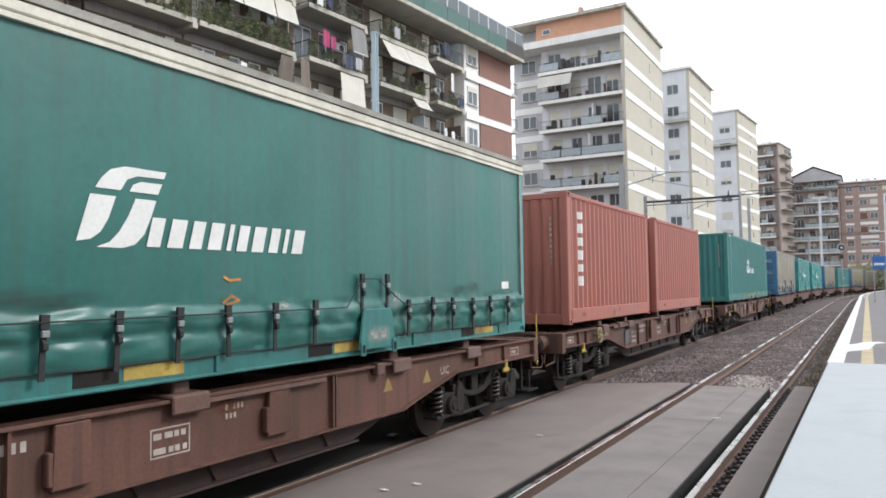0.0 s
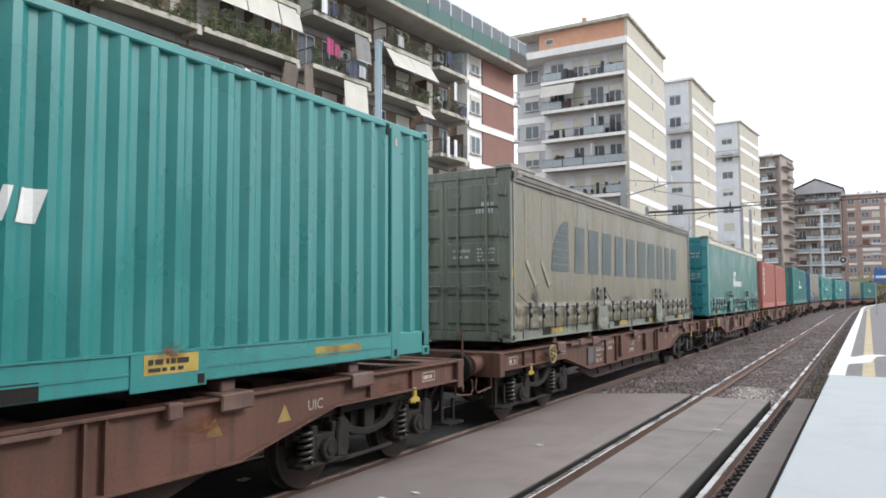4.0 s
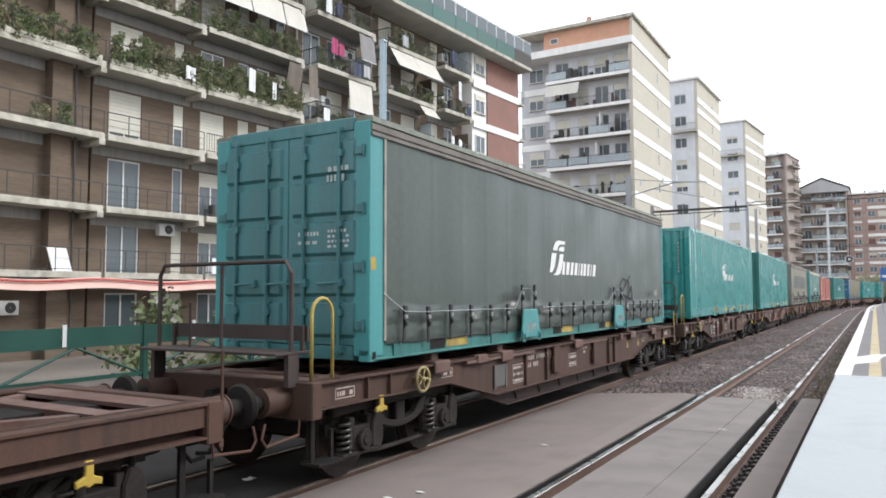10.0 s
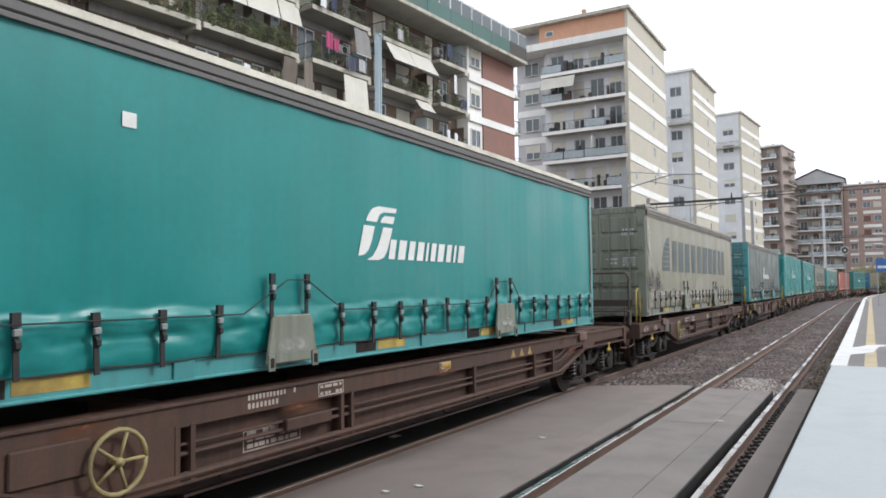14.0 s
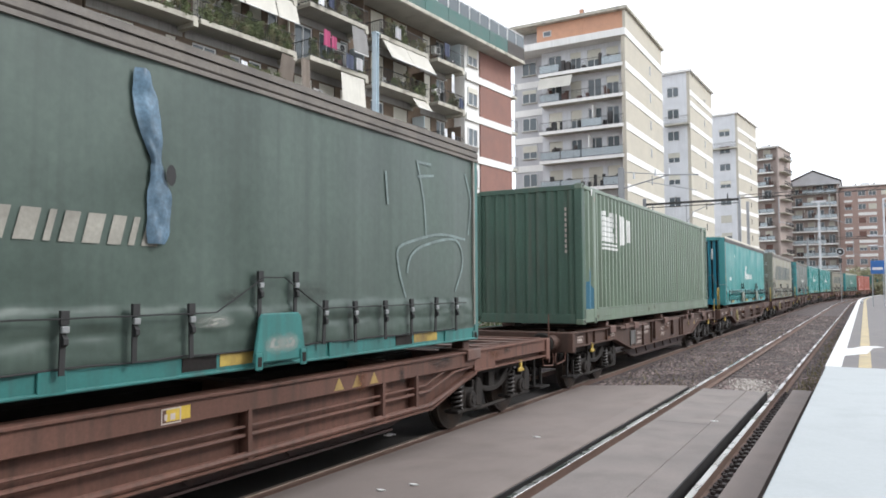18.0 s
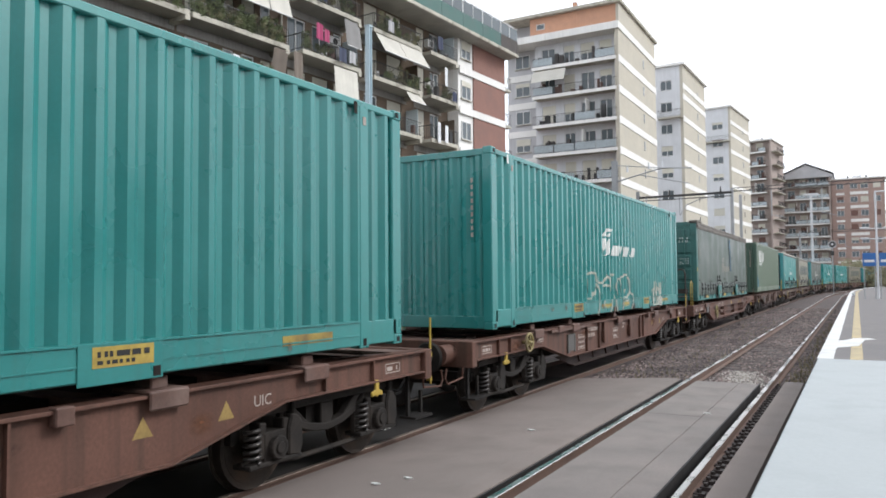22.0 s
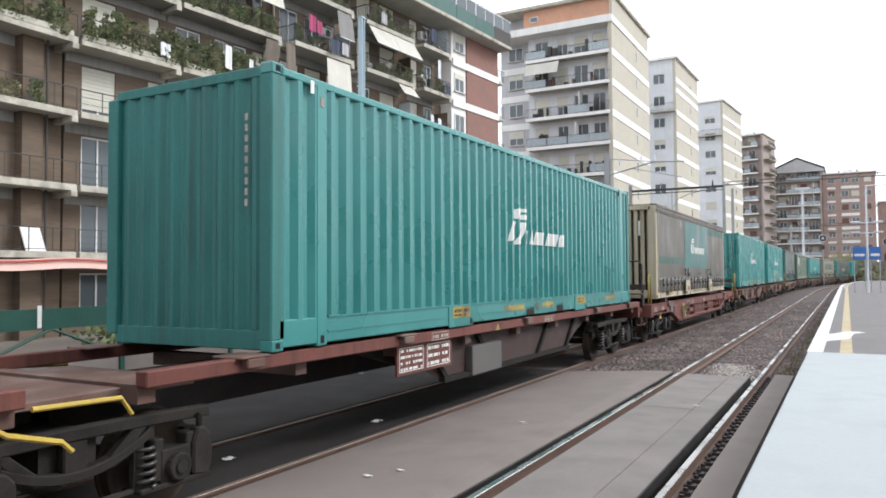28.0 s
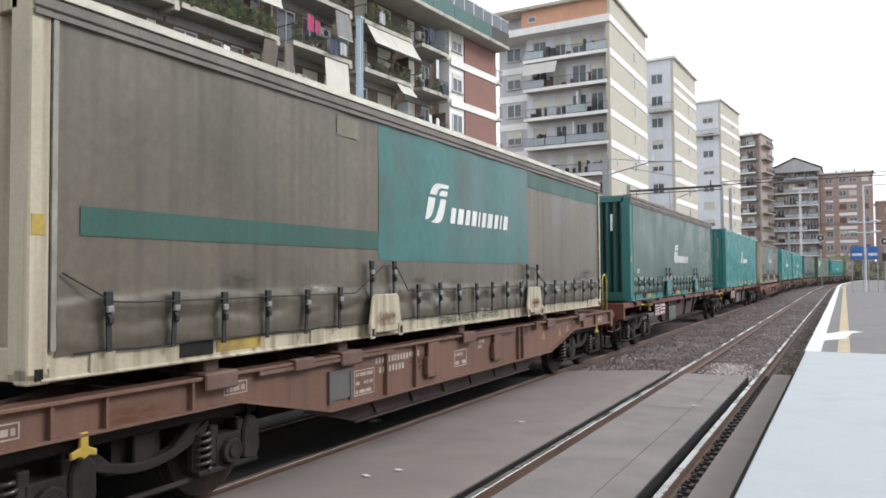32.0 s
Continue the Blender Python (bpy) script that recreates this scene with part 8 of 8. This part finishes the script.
def h_mast(x, y, h, mat, w=0.24, label="steel H-section catenary mast beside the line"):
    m = thing("catenary_mast", label, "mast", "catenary masts")
    q, t = w / 2, 0.02
    part("mast_post", Geo().slab([(x - q, y - q), (x + q, y - q), (x + q, y - q + t), (x + 0.012, y - q + t), (x + 0.012, y + q - t), (x + q, y + q - t), (x + q, y + q), (x - q, y + q), (x - q, y + q - t), (x - 0.012, y + q - t), (x - 0.012, y - q + t), (x - q, y - q + t)], -0.46, h, "z"), mat, m)
    part("mast_foot", Geo().box(x - 0.35, x + 0.35, y - 0.35, y + 0.35, -0.46, -0.2), panel_grey, m, bevel=0.03)
    return m


m = h_mast(-9.2, 13.1, 7.6, mast_blue, 0.11, "pale blue-grey catenary mast beside the train")
part("cap_plate", Geo().box(-9.27, -9.13, 13.03, 13.17, 7.6, 7.63), mast_blue, m)
m = h_mast(-9.8, 34.0, 7.6, galvanised)
part("cantilever", Geo().tube([(-9.8, 34, 6.6), (-7.6, 34, 7.1), (-6.3, 34, 7.0)], 0.03, 6).tube([(-9.8, 34, 7.4), (-7.6, 34, 7.1)], 0.02, 6).tube([(-8.6, 34, 6.85), (-6.4, 34, 6.3)], 0.02, 6), galvanised, m)
for x in (-9.2, -8.2, -7.6):
    part("insulator", Geo().rod((x, 34, 7.05 + 0.05 * (x + 9)), (x, 34, 7.35 + 0.05 * (x + 9)), 0.06, 8, 0.03), lamp_glass, m)
m = h_mast(-15.4, 60.0, 9.2, galvanised)
part("gantry_beam", Geo().box(-15.4, -8.2, 59.9, 60.1, 8.62, 8.78).box(-15.4, -8.2, 59.95, 60.05, 8.4, 8.46), railing_iron, m)
part("bracket_arm", Geo().tube([(-12.1, 60, 7.1), (-11.6, 60, 7.9), (-10.6, 60, 8.3), (-9.4, 60, 8.5)], 0.035, 6).tube([(-12.1, 60, 7.1), (-12.1, 60, 8.6)], 0.04, 6), galvanised, m)
for x in (-12.9, -9.0):
    part("insulator", Geo().rod((x, 60, 8.75), (x, 60, 9.2), 0.07, 8, 0.04), railing_iron, m)
h_mast(-9.6, 76.0, 10.2, galvanised)
m = h_mast(-5.6, 122.0, 14.6, lamp_glass, 0.3, "tall pale lighting mast beyond the bend")
part("lamp_head", Geo().box(-6.6, -4.6, 121.8, 122.2, 14.4, 14.7), lamp_glass, m)
for y, x0, x1, z in ((66.0, -9.0, 12.5, 9.4), (118.0, -7.0, 24.0, 8.6)):
    g = thing("catenary_gantry", "steel catenary gantry spanning the tracks", "gantry", "catenary masts")
    for x in (x0, x1):
        part("gantry_leg", Geo().box(x - 0.12, x + 0.12, y - 0.12, y + 0.12, -0.46, z + 0.3), galvanised, g)
    part("gantry_beam", Geo().box(x0, x1, y - 0.08, y - 0.02, z, z + 0.07).box(x0, x1, y - 0.08, y - 0.02, z + 0.28, z + 0.33), railing_iron, g)
    for k in range(int((x1 - x0) / 1.2)):
        part("lattice", Geo().rod((x0 + 1.2 * k, y - 0.05, z), (x0 + 1.2 * k + 0.6, y - 0.05, z + 0.3), 0.02, 5), railing_iron, g)
    for x in (TRACK_B, TRACK_A + 0.3):
        m0 = along(y, x)
        part("drop_arm", Geo().rod((m0.translation.x, y, z), (m0.translation.x, y, z - 2.2), 0.04, 6), galvanised, g)
        part("registration_arm", Geo().rod((m0.translation.x, y, z - 2.1), (m0.translation.x + 1.1, y, z - 2.4), 0.025, 6), galvanised, g)


def lamp_post(x, y):
    l = thing("platform_lamp", "white two-armed lamp post on the platform", "lamp post", "platform lamps")
    part("lamp_pole", Geo().rod((x, y, 0.49), (x, y, 8.35), 0.085, 10, 0.06), lamp_glass, l)
    part("top_arm", Geo().rod((x, y, 8.3), (x + 3.0, y, 8.34), 0.05, 8), lamp_glass, l)
    for z in (5.6, 4.85):
        part("lamp_arm", Geo().rod((x - 0.9, y, z), (x + 0.9, y, z), 0.035, 6), lamp_glass, l)
        for s in (-1, 1):
            part("lamp_head", Geo().box(x + s * 0.75 - 0.3, x + s * 0.75 + 0.3, y - 0.14, y + 0.14, z, z + 0.12), lamp_glass, l, bevel=0.03)


lamp_post(1.34, 62.0)
for x, y, w, z in ((0.82, 61.0, 0.85, 2.85), (1.80, 61.0, 0.72, 2.85)):
    s = thing("station_sign", "blue station sign board on two posts", "sign", "station signs")
    part("board", Geo().box(x - w / 2, x + w / 2, y - 0.04, y + 0.04, z, z + 0.95), sign_blue, s, bevel=0.01)
    part("lettering", Geo().box(x - w * 0.38, x + w * 0.38, y - 0.05, y - 0.04, z + 0.28, z + 0.46), frame_white, s, "white lettering bar")
    for q in (-0.4, 0.4):
        part("sign_post", Geo().rod((x + q * w, y, 0.49), (x + q * w, y, z), 0.035, 6), galvanised, s)
for x, y, z, r in ((2.75, 65.7, 4.3, 0.30), (-2.75, 112.0, 6.6, 0.5)):
    s = thing("signal", "round railway signal on a slim post", "signal", "signals")
    part("signal_post", Geo().rod((x, y + 0.1, -0.46), (x, y + 0.1, z), 0.05, 8), galvanised, s)
    part("signal_disc", Geo().ring((x, y, z), 0.0, r, -0.04, 0.0, 18), railing_iron, s)
    part("disc_rim", Geo().ring((x, y, z), r * 0.86, r, -0.06, -0.04, 18), lamp_glass, s)
    part("signal_eye", Geo().ring((x, y, z), 0.0, r * 0.3, -0.07, -0.04, 12), lamp_glass, s)
    part("lower_box", Geo().box(x - 0.2, x + 0.2, y - 0.1, y + 0.1, z - 1.5, z - 0.9), railing_iron, s, bevel=0.02)
single("shunting_marker", Geo().box(-0.42, -0.18, 74.0, 74.2, 0.5, 0.72), lamp_glass, "small white marker block at the platform edge", "marker", bevel=0.03)


motions()
